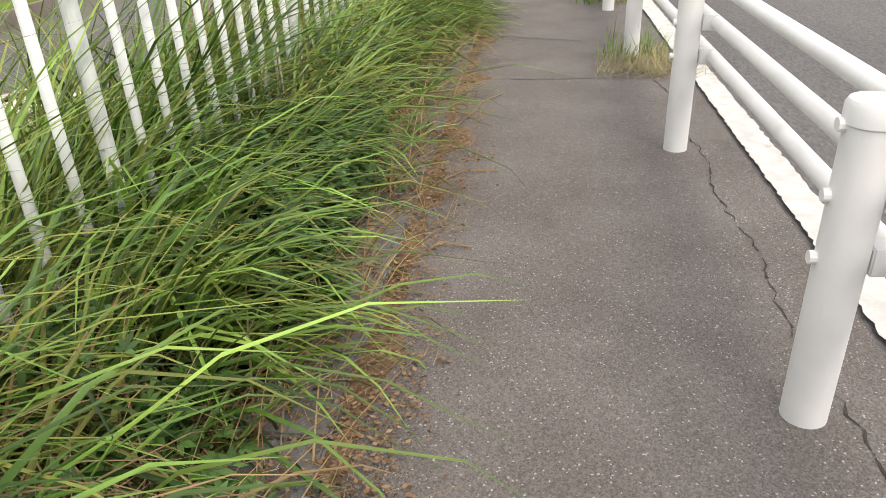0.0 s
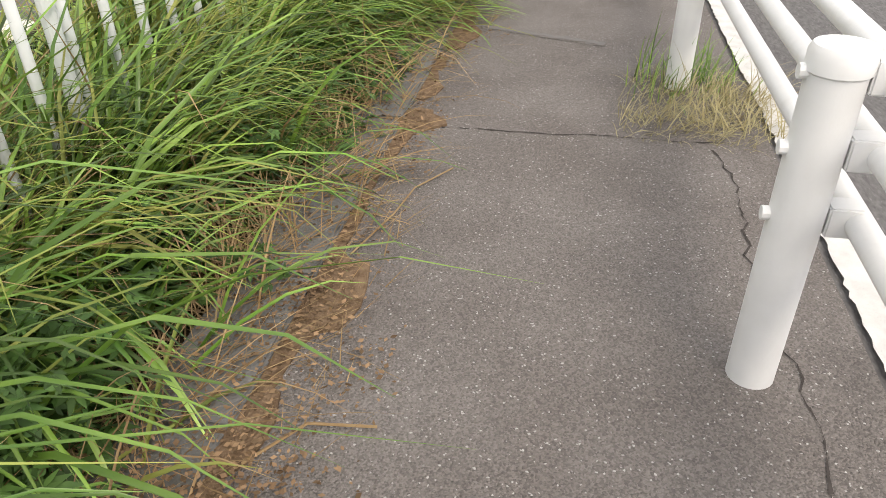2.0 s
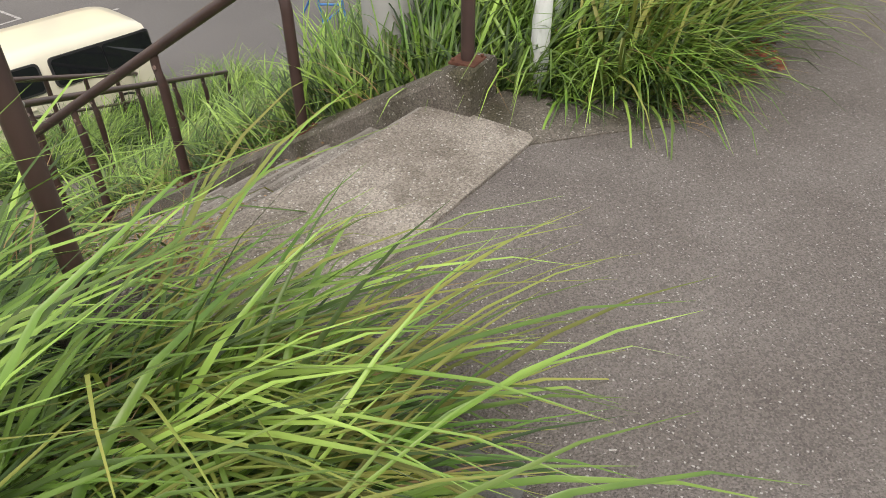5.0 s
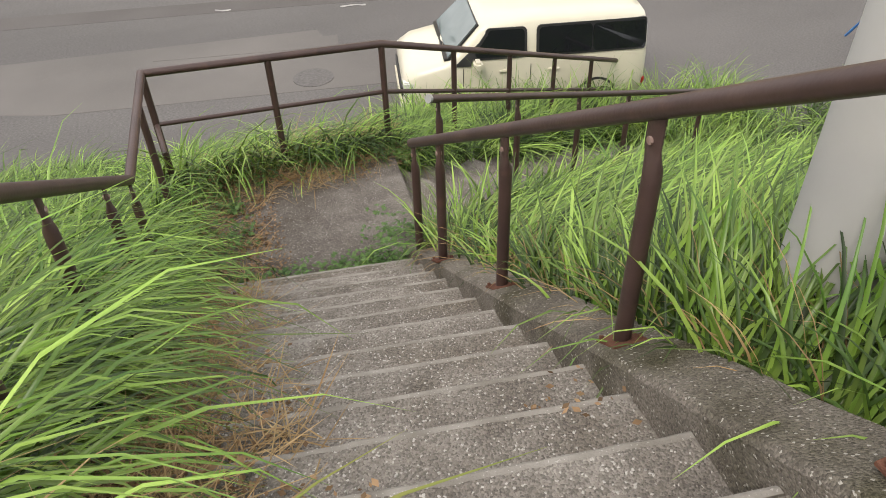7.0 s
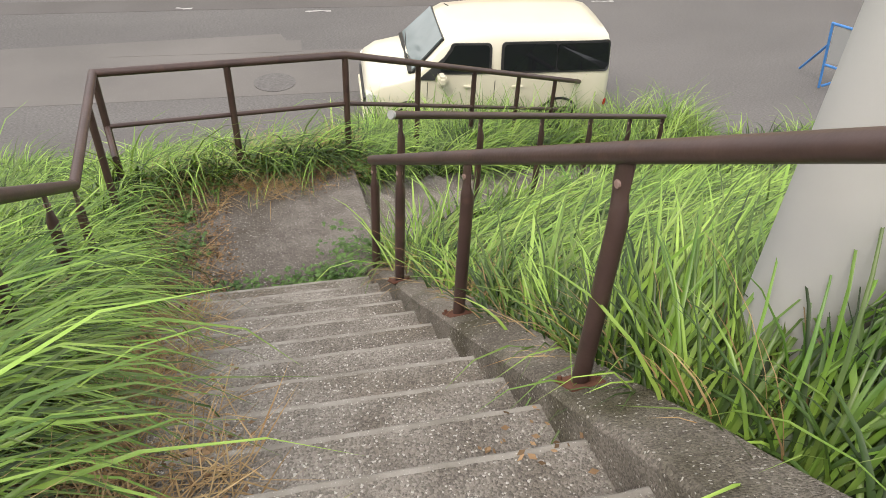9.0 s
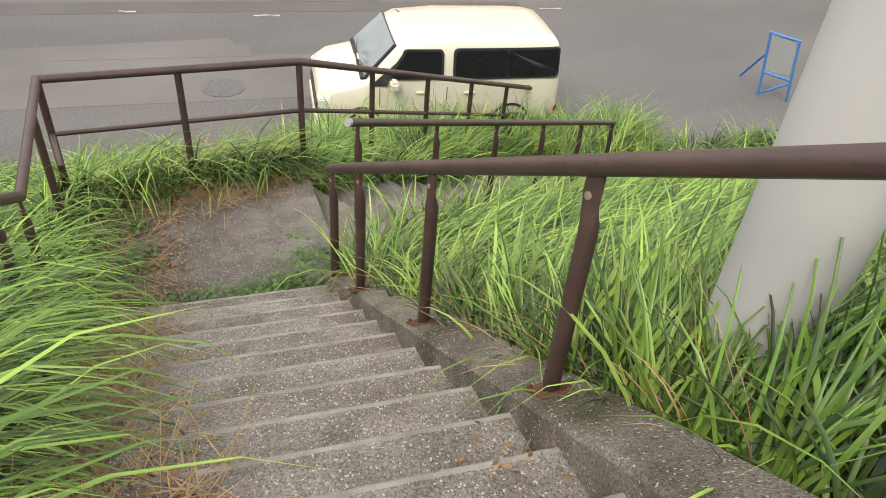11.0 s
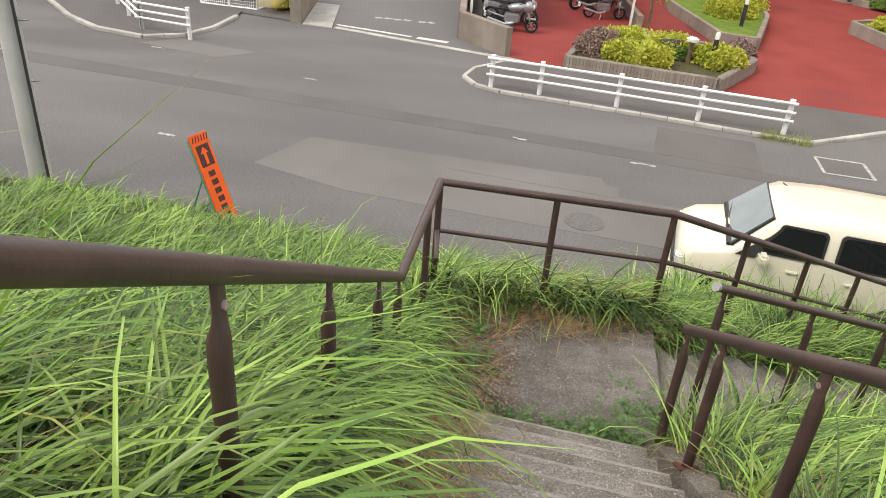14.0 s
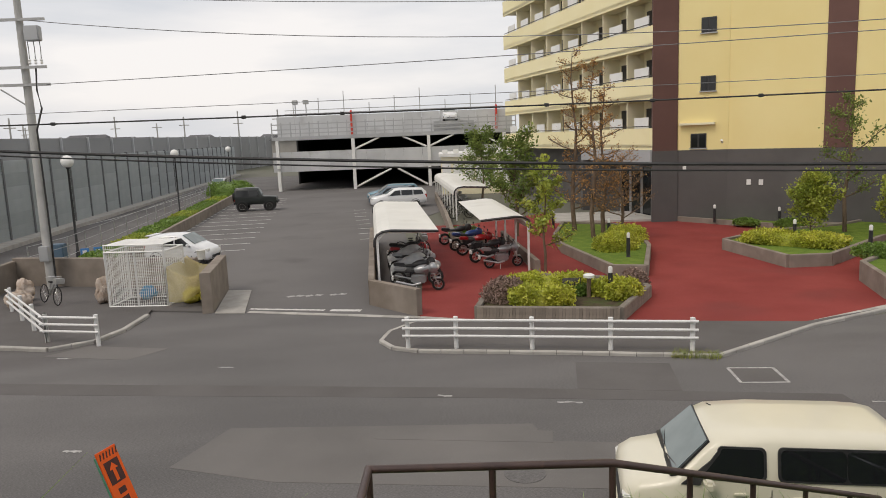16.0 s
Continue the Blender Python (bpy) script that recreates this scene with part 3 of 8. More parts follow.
marking("repair_seam", [(p[0] + 0.06, p[1]) for p in pts], 0.05, 0.0022, M_ROADLT, "pale mortar smear along the joint", 0.02, 4, 40, "repair")

# concrete edging along the left side of the walkway
edging = thing("edging", "weathered concrete edging blocks between asphalt and weeds", "edging", kind="structure")
for i in range(16):
    bm = bmesh.new()
    x = -9.9 + i * 0.6
    box(bm, x + 0.004, x + 0.596, -0.95, -0.7, -0.1, 0.022 + 0.006 * math.sin(i * 2.1), bev=0.008)
    part("edging_block", bm, M_GUTTER, edging)
for i in range(11):
    bm = bmesh.new()
    x = 2.06 + i * 0.6
    box(bm, x + 0.004, x + 0.596, -0.95, -0.72, -0.1, 0.03, bev=0.01)
    part("edging_block", bm, M_GUTTER, edging)

tagged(slab("edging_corner", [(-0.31, -0.952), (-0.205, -0.952), (-0.025, -0.238), (-0.225, -0.212), (-0.225, 0.14), (-0.5, 0.14), (-0.5, -0.69), (-0.31, -0.69)], -0.3, 0.012, M_GUTTER), "weathered concrete corner piece at the head of the steps", "edging", kind="structure")

# ---- upper flight of steps ----
stairs = thing("concrete_stairs", "weathered exposed-aggregate concrete steps down the bank", "stairs", kind="structure")


def skew(bm):
    for v in bm.verts:
        v.co.y += SKEW * (v.co.x - 1.36)


def kerb_x(y):
    """Inner face of the side kerb."""
    return 1.3 + 0.055 * y


bm = bmesh.new()
xe, ye = kerb_x(0.1) + 0.02, Y_TOP - 0.024
prism(bm, [(ST_X0 - 0.1, -0.214), (1.24, -0.38), (1.28, -0.34), (xe, -0.05), (xe, ye), (ST_X0 - 0.1, ye + SKEW * (ST_X0 - 1.46))], -0.4, 0.012)
part("top_landing", bm, M_LAND, stairs, "pale stony concrete landing at the top")
for k in range(13):
    y0 = Y_TOP + (k - 1) * RUN
    z = -k * RISE
    xr = kerb_x(y0 + RUN) + 0.03
    wide = xr - (ST_X0 - 0.1)
    if k:
        bm = bmesh.new()
        box(bm, ST_X0 - 0.1, xr, y0 - 0.03, y0 + RUN - 0.012, z - 0.35, z)
        skew(bm)
        part("step", bm, M_CONC, stairs)
    bm = bmesh.new()
    prof = [(-0.03, -RISE + 0.02), (0.004, -RISE + 0.02), (0.004, -0.02), (0.0, -0.014), (-0.012, -0.01), (-0.03, -0.01)]
    a = [bm.verts.new((ST_X0 - 0.1, y0 + RUN + p, z + q)) for p, q in prof]
    rings = [a]
    for i in range(1, 15):
        x = ST_X0 - 0.1 + i * wide / 14
        w1, w2 = 0.006 * noise.noise((x * 5, k * 3.1, 0)), 0.004 * noise.noise((x * 7, k * 5.1, 7))
        rings.append([bm.verts.new((x, y0 + RUN + p + (w1 if p > -0.02 else 0), z + q + (w2 if q > -0.05 else 0))) for p, q in prof])
    for r0, r1 in zip(rings, rings[1:]):
        for i in range(6):
            bm.faces.new((r0[i], r0[(i + 1) % 6], r1[(i + 1) % 6], r1[i]))
    bm.faces.new(rings[0][::-1])
    bm.faces.new(rings[-1])
    skew(bm)
    # risers are toned darker and browner than the treads
    nose = part("riser", bm, M_RISER, stairs, "darker brown riser")
    bm = bmesh.new()
    rings = []
    for i in range(75):
        x = ST_X0 - 0.1 + i * (wide - 0.005) / 74
        c = 0.004 * noise.noise((x * 9, k * 4.3, 2)) + 0.005 * noise.noise((x * 28, k * 2.7, 5))
        d = min(0.0, 0.02 * (noise.noise((x * 6, k * 7.7, 9)) + 0.2))
        rings.append([bm.verts.new((x, y0 + RUN + p, z + q)) for p, q in ((-0.02, -0.016), (-0.02 + c, 0.0007), (-0.004 + c * 0.4, 0.0012), (0.005 + c * 0.5 + d * 0.3, -0.006 + d * 0.4), (0.0055 + d * 0.3, -0.019))])
    for r0, r1 in zip(rings, rings[1:]):
        for i in range(5):
            bm.faces.new((r0[i], r0[(i + 1) % 5], r1[(i + 1) % 5], r1[i]))
    skew(bm)
    part("nosing", bm, M_NOSE, nose, "worn nosing edge, paled also for the light it catches")

# sloping kerbs beside the steps


def sloped_kerb(name, edge, width, y0, y1, bend, parent, label):
    """A kerb whose inner face follows edge(y); level up to bend, then falling with the steps."""
    bm = bmesh.new()
    n = 44
    rings = []
    for i in range(n + 1):
        y = y0 + (y1 - y0) * i / n
        z = 0.19 - max(0.0, y - bend) * 0.6
        w = 0.008 * noise.noise((width, y * 2.5, 1)) + 0.006 * noise.noise((width, y * 14, 3))
        d = 0.009 * noise.noise((width + 4, y * 3.0, 5)) + 0.006 * noise.noise((width + 4, y * 17, 2))
        x0, x1 = edge(y), edge(y) + width
        rings.append([bm.verts.new(c) for c in ((x0 + w, y, z - 0.75), (x1 + d, y, z - 0.75), (x1 + d, y, z - 0.025), (x1 - 0.02 + d, y, z + w), (x0 + 0.018 + w, y, z + d), (x0 + w, y, z - 0.02))])
    for a, b in zip(rings, rings[1:]):
        for j in range(6):
            bm.faces.new((a[j], a[(j + 1) % 6], b[(j + 1) % 6], b[j]))
    bm.faces.new(rings[0][::-1])
    bm.faces.new(rings[-1])
    return part(name, bm, M_KERB, parent, label)


sloped_kerb("kerb_wall", kerb_x, 0.25, -0.08, 3.62, 0.0, stairs, "mossy sloping side kerb")
sloped_kerb("kerb_wall", lambda y: ST_X0 - 0.3, 0.2, 0.1, 3.9, 0.2, stairs, "overgrown sloping side kerb")
bm = bmesh.new()
prism(bm, [(-0.22, 3.62), (1.52, 3.4), (1.62, 3.72), (1.75, 4.15), (1.85, 5.12), (1.87, 5.28), (-0.22, 5.3)], Z_LAND - 0.35, Z_LAND)
part("middle_landing", bm, M_LAND2, stairs, "grey stained concrete landing half-way down")

# lower flight
flight = thing("lower_stairs", "narrow concrete steps down to the road", "stairs", kind="structure")
NRM = V((-D2.y, D2.x, 0))
S0 = V((1.8, 4.5, 0))
for k in range(12):
    bm = bmesh.new()
    a = S0 + D2 * (k * 0.37 - (0.3 if k == 0 else 0.0))
    b = S0 + D2 * ((k + 1) * 0.37)
    z = Z_LAND - (k + 1) * (Z0 - Z_LAND) / -12.5
    prism(bm, [tuple((p + NRM * s)[:2]) for p, s in ((a, -0.52), (b, -0.52), (b, 0.52), (a, 0.52))], z - 0.4, z)
    part("step", bm, M_CONC, flight)

# ---- brown handrails ----


def rail_post(rails, x, y, z0, z1, base=True, r=0.028):
    """A round tube flattened at the head, set off under the rail and bolted to it."""
    bm = bmesh.new()
    tube(bm, (x, y, z0), (x, y, z1 - 0.2), r, n=14)
    n = 14
    rings = []
    for z, a, b, dy in ((z1 - 0.2, r, r, 0.0), (z1 - 0.165, r * 0.98, r * 0.99, 0.003), (z1 - 0.13, r * 0.55, r * 1.2, 0.012), (z1 - 0.1, r * 0.36, r * 1.3, 0.02), (z1 - 0.02, r * 0.36, r * 1.3, 0.02), (z1 + 0.012, r * 0.36, r * 1.2, 0.02)):
        rings.append([bm.verts.new((x + a * math.cos(2 * math.pi * j / n), y + dy + b * math.sin(2 * math.pi * j / n), z)) for j in range(n)])
    for p, q in zip(rings, rings[1:]):
        for j in range(n):
            bm.faces.new((p[j], p[(j + 1) % n], q[(j + 1) % n], q[j]))
    bm.faces.new(rings[-1])
    p = part("post", bm, M_RAIL, rails, smooth=40)
    bm = bmesh.new()
    tube(bm, (x - r * 0.36 - 0.006, y + 0.02, z1 - 0.085), (x + r * 0.36 + 0.006, y + 0.02, z1 - 0.085), 0.012, n=8)
    part("bolt", bm, M_BOLT, p, "worn bolt head")
    if base:
        bm = bmesh.new()
        tilt = Matrix.Translation((x, y, z0)) @ Matrix.Rotation(-math.atan(0.6) if y > 0.1 else 0.0, 4, 'X')
        box(bm, -0.06, 0.06, -0.06, 0.06, -0.004, 0.008, tilt, bev=0.002)
        plate = part("base_plate", bm, M_RUST, p, "rusted base plate")
        for sx in (-1, 1):
            bm = bmesh.new()
            tube(bm, tilt @ V((sx * 0.045, -sx * 0.045, 0.006)), tilt @ V((sx * 0.045, -sx * 0.045, 0.02)), 0.008, n=6)
            part("anchor_bolt", bm, M_RUST, plate)
    return p


def zr(y):
    return 1.011 - 0.594 * y


def zl(y):
    return 1.177 - 0.6 * y


def xr_(y):
    return 1.43 + 0.025 * y


def xl_(y):
    return -0.33 + 0.04 * y


right_rail = thing("handrail", "brown painted steel handrail on the side kerb of the steps", "handrail")
bm = bmesh.new()
bent(bm, [(xr_(-0.12), -0.12, zr(0.0)), (xr_(0.03), 0.03, zr(0.02)), (xr_(3.38), 3.38, zr(3.38))], 0.03, 14)
part("top_rail", bm, M_RAIL, right_rail, smooth=50)
for y in (0.0, 0.93, 1.9, 2.8, 3.32):
    rail_post(right_rail, xr_(y), y, 0.188 - 0.6 * max(0.0, y), zr(y) - 0.012, base=y < 3.0)

left_rail = thing("handrail", "brown steel handrail running round the landing and down", "handrail")
bm = bmesh.new()
FAR = [V((-0.057, 5.223, -1.041)), V((1.85, 5.245, -1.134))]
LEND = V((xl_(3.72), 3.72, zl(3.72)))
bent(bm, [(xl_(0.05), 0.05, zl(0.05)), LEND], 0.032, 12)
part("top_rail", bm, M_RAIL, left_rail, smooth=50)
for y in (0.2, 1.1, 2.0, 2.98, 3.66):
    rail_post(left_rail, xl_(y), y, zl(y) - 1.0, zl(y) - 0.012, base=False)
bm = bmesh.new()
E2 = V((6.119, 7.963, -3.19))
bent(bm, [LEND, FAR[0], FAR[1], E2], 0.032, 12)
part("top_rail", bm, M_RAIL, left_rail, "paler worn pipe round the landing", smooth=50)
DROP = V((0, 0, -0.44))
bm = bmesh.new()
bent(bm, [(-0.02, 4.75, -1.5), FAR[0] + DROP, FAR[1] + DROP, E2 + DROP], 0.02, 10)
part("lower_rail", bm, M_RAIL, left_rail, smooth=50)
for i in range(3):
    p = FAR[0].lerp(FAR[1], i / 2)
    bm = bmesh.new()
    tube(bm, (p.x, p.y, Z_LAND - 0.1), p, 0.028, n=12)
    part("post", bm, M_RAIL, left_rail, smooth=40)
for i in range(1, 6):
    p = FAR[1].lerp(E2, i / 5)
    bm = bmesh.new()
    tube(bm, (p.x, p.y, p.z - 0.98), p, 0.027, n=12)
    part("post", bm, M_RAIL, left_rail, smooth=40)
bm = bmesh.new()
tube(bm, (-0.1, 4.72, Z_LAND - 0.2), (-0.1, 4.72, -1.06), 0.027, n=12)
part("post", bm, M_RAIL, left_rail, smooth=40)

near2 = thing("handrail", "thin brown handrail along the lower steps with an open pipe end", "handrail")
A2, B2 = V((1.832, 3.955, -1.028)), V((6.11, 6.135, -2.815))
bm = bmesh.new()
bent(bm, [A2, B2], 0.03, 12)
part("top_rail", bm, M_RAIL, near2, smooth=50)
bm = bmesh.new()
tube(bm, A2 - (B2 - A2).normalized() * 0.012, A2 + (B2 - A2).normalized() * 0.01, 0.032, n=12)
part("pipe_end", bm, M_STEEL, near2, "bare pale pipe end")
for i in range(6):
    p = A2.lerp(B2, 0.02 + 0.196 * i)
    rail_post(near2, p.x, p.y, p.z - 1.05, p.z - 0.01, base=False)

# ---- white guard rail of the walkway ----
guard = thing("guard_rail", "white steel guard rail with three pipes and round posts", "guard rail")
bm = bmesh.new()
lathe(bm, [(0.057, -0.1), (0.057, 0.775), (0.0625, 0.78), (0.0625, 0.818), (0.056, 0.83), (0.02, 0.836)], 24)
post_me = bpy.data.meshes.new("post")
bm.to_mesh(post_me)
bm.free()
post_me.materials.append(M_WPAINT)
post_me.shade_smooth()
post_me.set_sharp_from_angle(angle=radians(35))
bm = bmesh.new()
box(bm, -0.03, 0.03, -0.125, -0.055, -0.035, 0.035, bev=0.004)
br_me = bpy.data.meshes.new("bracket")
bm.to_mesh(br_me)
bm.free()
bm = bmesh.new()
tube(bm, (0, 0.05, 0), (0, 0.072, 0), 0.016, n=10)
nut_me = bpy.data.meshes.new("bolt_head")
bm.to_mesh(nut_me)
bm.free()
br_me.materials.append(M_WPAINT)
nut_me.materials.append(M_WPAINT)
for i in range(12):
    p = new("post", post_me)
    p.parent = guard
    p.location = (-14.1 + 2 * i, -2.15, 0)
    for z in (0.775, 0.615, 0.46):
        for nm, dm in (("bracket", br_me), ("bolt_head", nut_me)):
            b = new(nm, dm)
            b.parent = p
            b.location = (0, 0, z)
for z in (0.775, 0.615, 0.46):
    bm = bmesh.new()
    tube(bm, (-15, -2.27, z), (9, -2.27, z), 0.0302, n=16)
    part("pipe", bm, M_WPAINT, guard, smooth=40)

# ---- white picket fence in the weeds ----
fence = thing("picket_fence", "white steel bar fence half buried in tall grass", "fence")
bm = bmesh.new()
tube(bm, (0, 0, -0.1), (0, 0, 1.12), 0.017, n=10)
pk = bpy.data.meshes.new("picket")
bm.to_mesh(pk)
bm.free()
pk.materials.append(M_PICKET)
pk.shade_smooth()
for i in range(31):
    o = new("picket", pk)
    o.parent = fence
    o.location = (-7.6645 + i * 0.2065, -0.1, 0)
for z in (1.1, 0.05):
    bm = bmesh.new()
    tube(bm, (-7.7, -0.1, z), (-1.4, -0.1, z), 0.022, n=10)
    part("rail", bm, M_PICKET, fence)
for x in (-7.7, -5.7, -3.7, -1.4):
    bm = bmesh.new()
    tube(bm, (x + 0.1, -0.1, -0.2), (x + 0.1, -0.1, 1.16), 0.026, n=14)
    part("post", bm, M_PICKET, fence)
fence2 = thing("picket_fence", "white steel bar fence beyond the top of the steps", "fence")
for i in range(17):
    o = new("picket", pk)
    o.parent = fence2
    o.location = (1.9 + i * 0.2065, -0.21, 0)
for z in (1.1, 0.05):
    bm = bmesh.new()
    tube(bm, (1.7, -0.21, z), (5.7, -0.21, z), 0.022, n=10)
    part("rail", bm, M_PICKET, fence2)
for x in (1.7, 3.7, 5.7):
    bm = bmesh.new()
    tube(bm, (x, -0.21, -0.2), (x, -0.21, 1.16), 0.04, n=16)
    part("post", bm, M_PICKET, fence2)

# ---- concrete pole in the bank ----
pole = thing("utility_pole", "smooth pale grey concrete utility pole in the grass", "utility pole")
bm = bmesh.new()
tube(bm, (1.88, 0.63, -1.2), (1.88, 0.63, 9.5), 0.155, 0.12, n=36)
part("shaft", bm, M_POLEC, pole, smooth=40)

# ---- lower road: patches, lines, kerbs ----
RD = V((0.972, -0.235, 0)).normalized()      # along the lower road
RN = V((-RD.y, RD.x, 0))
LU, LV = V((0.997, 0.078, 0)), V((-0.078, 0.997, 0))   # across and along the car park
L0 = V((-4.8, 23.4, 0))


def lot(u, v):
    p = L0 + LU * u + LV * v
    return (p.x, p.y)


def lot_m(u, v, z, turn=0.0):
    x, y = lot(u, v)
    return pose(x, y, z, 0, 0, 4.47 + turn)


def patch(poly, material, label, z=0.004):
    return tagged(slab("asphalt_patch", poly, Z0 - 0.01, Z0 + z, material), label, "patch", kind="structure")


patch([(-3.9, 12.0), (-3.2, 13.6), (2.6, 12.9), (2.7, 12.1), (5.4, 11.5), (5.0, 9.9), (-2.0, 11.2)], M_ROADLT, "paler relaid strip of asphalt")
patch([(-0.4, 12.65), (-0.1, 13.1), (2.9, 12.5), (2.8, 12.0)], M_ROADLT, "small pale asphalt repair", 0.008)
patch([(3.9, 14.6), (4.3, 16.4), (6.4, 15.9), (6.0, 14.1)], M_ROADDK, "square dark asphalt repair")
patch([(-14, 17.4), (-14, 18.2), (2.5, 14.9), (9, 13.4), (9, 12.9), (2.4, 14.3)], M_ROADDK, "long dark tar-filled trench line")
patch([(-9.5, 19.5), (-8.6, 20.3), (-6.2, 19.6), (-7.0, 18.7)], M_ROADLT, "pale asphalt repair near the kerb")
marking("lane_line", [(-17.3, 26.1), (-14.0, 25.9)], 0.16, Z0 + 0.006, M_LINE, "white stop line across the side road", 0.01)
marking("lane_line", [(-4.85, 23.9), (-2.3, 23.15)], 0.16, Z0 + 0.011, M_LINE, "white line at the car park entrance", 0.02, 3)
marking("lane_line", [(-2.1, 23.08), (-1.1, 22.82)], 0.26, Z0 + 0.011, M_LINE, "white line at the car park entrance", 0.02, 6)
marking("lane_line", [(-31, 30), (-24.2, 37.5), (-22.3, 60), (-23.6, 100)], 0.14, Z0 + 0.006, M_LINE, "white edge line of the side road", 0.01)
for i in range(6):
    a = V((-3.85 + i * 0.33 + (0.2 if i > 3 else 0), 25.5 - i * 0.02 + 0.15 * (i % 2), 0))
    marking("stop_letters", [(a.x, a.y), (a.x + 0.24, a.y + 0.1 * (-1) ** i)], 0.22, Z0 + 0.012, M_LINEWORN, "worn white road lettering at the entrance", 0.05, i, 8)
for (x, y, w) in ((3.3, 13.9, 0.5), (-6.1, 13.0, 0.35), (-4.4, 17.6, 0.4), (9.3, 12.9, 0.5), (0.9, 14.7, 0.3), (-9.0, 19.2, 0.4)):
    marking("paint_scrap", [(x, y), (x + w, y - 0.1)], 0.07, Z0 + 0.009, M_LINEWORN, "scrap of worn white paint on the asphalt", 0.03, int(x * 9), 7)

HATCH_C = V((7.53, 15.33, 0)), V((8.5, 15.16, 0)), V((8.35, 14.21, 0)), V((7.38, 14.36, 0))
hatch = thing("hatch_cover", "square steel manhole hatch framed by white paint", "manhole", kind="structure")
h0, h1, h2, h3 = HATCH_C
bm = bmesh.new()
strip(bm, [tuple(p[:2]) for p in (h0, h1, h2, h3, h0)], 0.07, Z0 + 0.009, 0.006, 2, 60)
part("painted_frame", bm, M_LINEWORN, hatch)
slab("plate", [tuple(p[:2]) for p in (h0, h1, h2, h3)], Z0 - 0.02, Z0 + 0.006, M_ROADDK, hatch)
cover = thing("manhole_cover", "round dark iron manhole cover in the road", "manhole", kind="structure")
bm = bmesh.new()
lathe(bm, [(0.34, -0.02), (0.34, 0.012), (0.02, 0.013)], 28, pose(2.1, 10.9, Z0))
part("lid", bm, M_ROAD, cover)

# red forecourt, car park surface
tagged(slab("red_forecourt", [(0.75, 21.55), (2.4, 20.75), (6.8, 19.6), (11.2, 18.55), (14.6, 19.9), (24, 22), (30, 26), (22, 35.5), (16.2, 42), (9.8, 48), (6.5, 46), (4.6, 44), (1.6, 44.2), (1.2, 30)], Z0 - 0.2, Z0 + 0.012, M_RED), "brick-red paved forecourt of the apartment block", "paving", kind="structure")
tagged(slab("car_park", [(-4.8, 23.3), (0.7, 21.6), (1.0, 30), (0.4, 45), (6, 60), (8, 83), (-14, 84), (-15.2, 62), (-12.6, 30.2), (-6.4, 28)], Z0 - 0.2, Z0 + 0.006, M_LOT), "grey asphalt surface of the car park", "car park", kind="structure")
for i in range(15):
    a, b = lot(-6.6, 14.6 + i * 2.45), lot(-1.9, 14.6 + i * 2.45)
    marking("bay_line", [a, b], 0.12, Z0 + 0.012, M_LINE, "white parking bay line", 0.008, i, 20)
for i in range(24):
    a, b = lot(-6.75, 14.6 + i * 1.45), lot(-6.75, 15.3 + i * 1.45)
    marking("bay_line", [a, b], 0.22, Z0 + 0.014, M_LINEWORN, "dashed white line at the back of the bays", 0.02, i, 6)
for i in range(8):
    a, b = lot(4.1, 16 + i * 2.4), lot(5.0, 16 + i * 2.4)
    marking("bay_line", [a, b], 0.12, Z0 + 0.012, M_LINE, "white parking bay line", 0.008, i, 10)


def kerb_run(name, pts, label, w=0.16, h=0.1, block=0.6, material=None):
    """A row of kerb blocks along a line."""
    k = thing(name, label, "kerb", kind="structure")
    for a, b in zip(pts, pts[1:]):
        a, b = V((*a, Z0)), V((*b, Z0))
        n = max(1, round((b - a).length / block))
        for i in range(n):
            p, q = a.lerp(b, (i + 0.012) / n), a.lerp(b, (i + 0.988) / n)
            bm = bmesh.new()
            extrude_profile(bm, [(-w / 2, -0.1), (w / 2, -0.1), (w / 2, h - 0.02), (w / 2 - 0.02, h), (-w / 2 + 0.02, h), (-w / 2, h - 0.02)], p, q)
            part("kerb_block", bm, material or M_KERBLT, k)
    return k


def arc(cx, cy, r, a0, a1, n=6):
    return [(cx + r * math.cos(radians(a0 + (a1 - a0) * i / n)), cy + r * math.sin(radians(a0 + (a1 - a0) * i / n))) for i in range(n + 1)]


ISL = [(0.75, 21.0), (-0.15, 19.9), (-0.38, 19.0), (-0.05, 18.3), (0.6, 17.9), (4, 17.1), (7.7, 16.12), (9.2, 17.0), (11.25, 18.2), (14.6, 19.6)]
tagged(slab("traffic_island", ISL + [(11.2, 18.5), (6.8, 19.55)], Z0 - 0.1, Z0 + 0.075, M_ROADDK), "dark asphalt pavement behind the guard rail", "pavement", kind="structure")
kerb_run("island_kerb", ISL, "pale concrete kerb round the pavement", 0.13, 0.085)
kerb_run("flush_kerb", [(-4.8, 23.45), (0.75, 21.5), (2.4, 20.72), (6.8, 19.62), (11.2, 18.52), (14.5, 19.85)], "pale flush kerb along the forecourt", 0.2, 0.03)
tagged(slab("ramp_plate", [(-5.9, 23.5), (-4.9, 23.3), (-5.4, 27.0), (-6.3, 27.2)], Z0 - 0.05, Z0 + 0.03, M_KERBLT), "pale concrete strip beside the wall", "paving", kind="structure")
ISL2 = [(-15.8, 25.3), (-14.2, 23.4), (-12.6, 21.6), (-11.2, 20.5), (-9.6, 20.0), (-8.6, 20.6), (-8.2, 21.8), (-8.1, 23.6)]
tagged(slab("traffic_island", ISL2 + [(-8.2, 24.4), (-14.8, 26.6)], Z0 - 0.1, Z0 + 0.07, M_ROADDK), "dark asphalt corner pavement by the refuse point", "pavement", kind="structure")
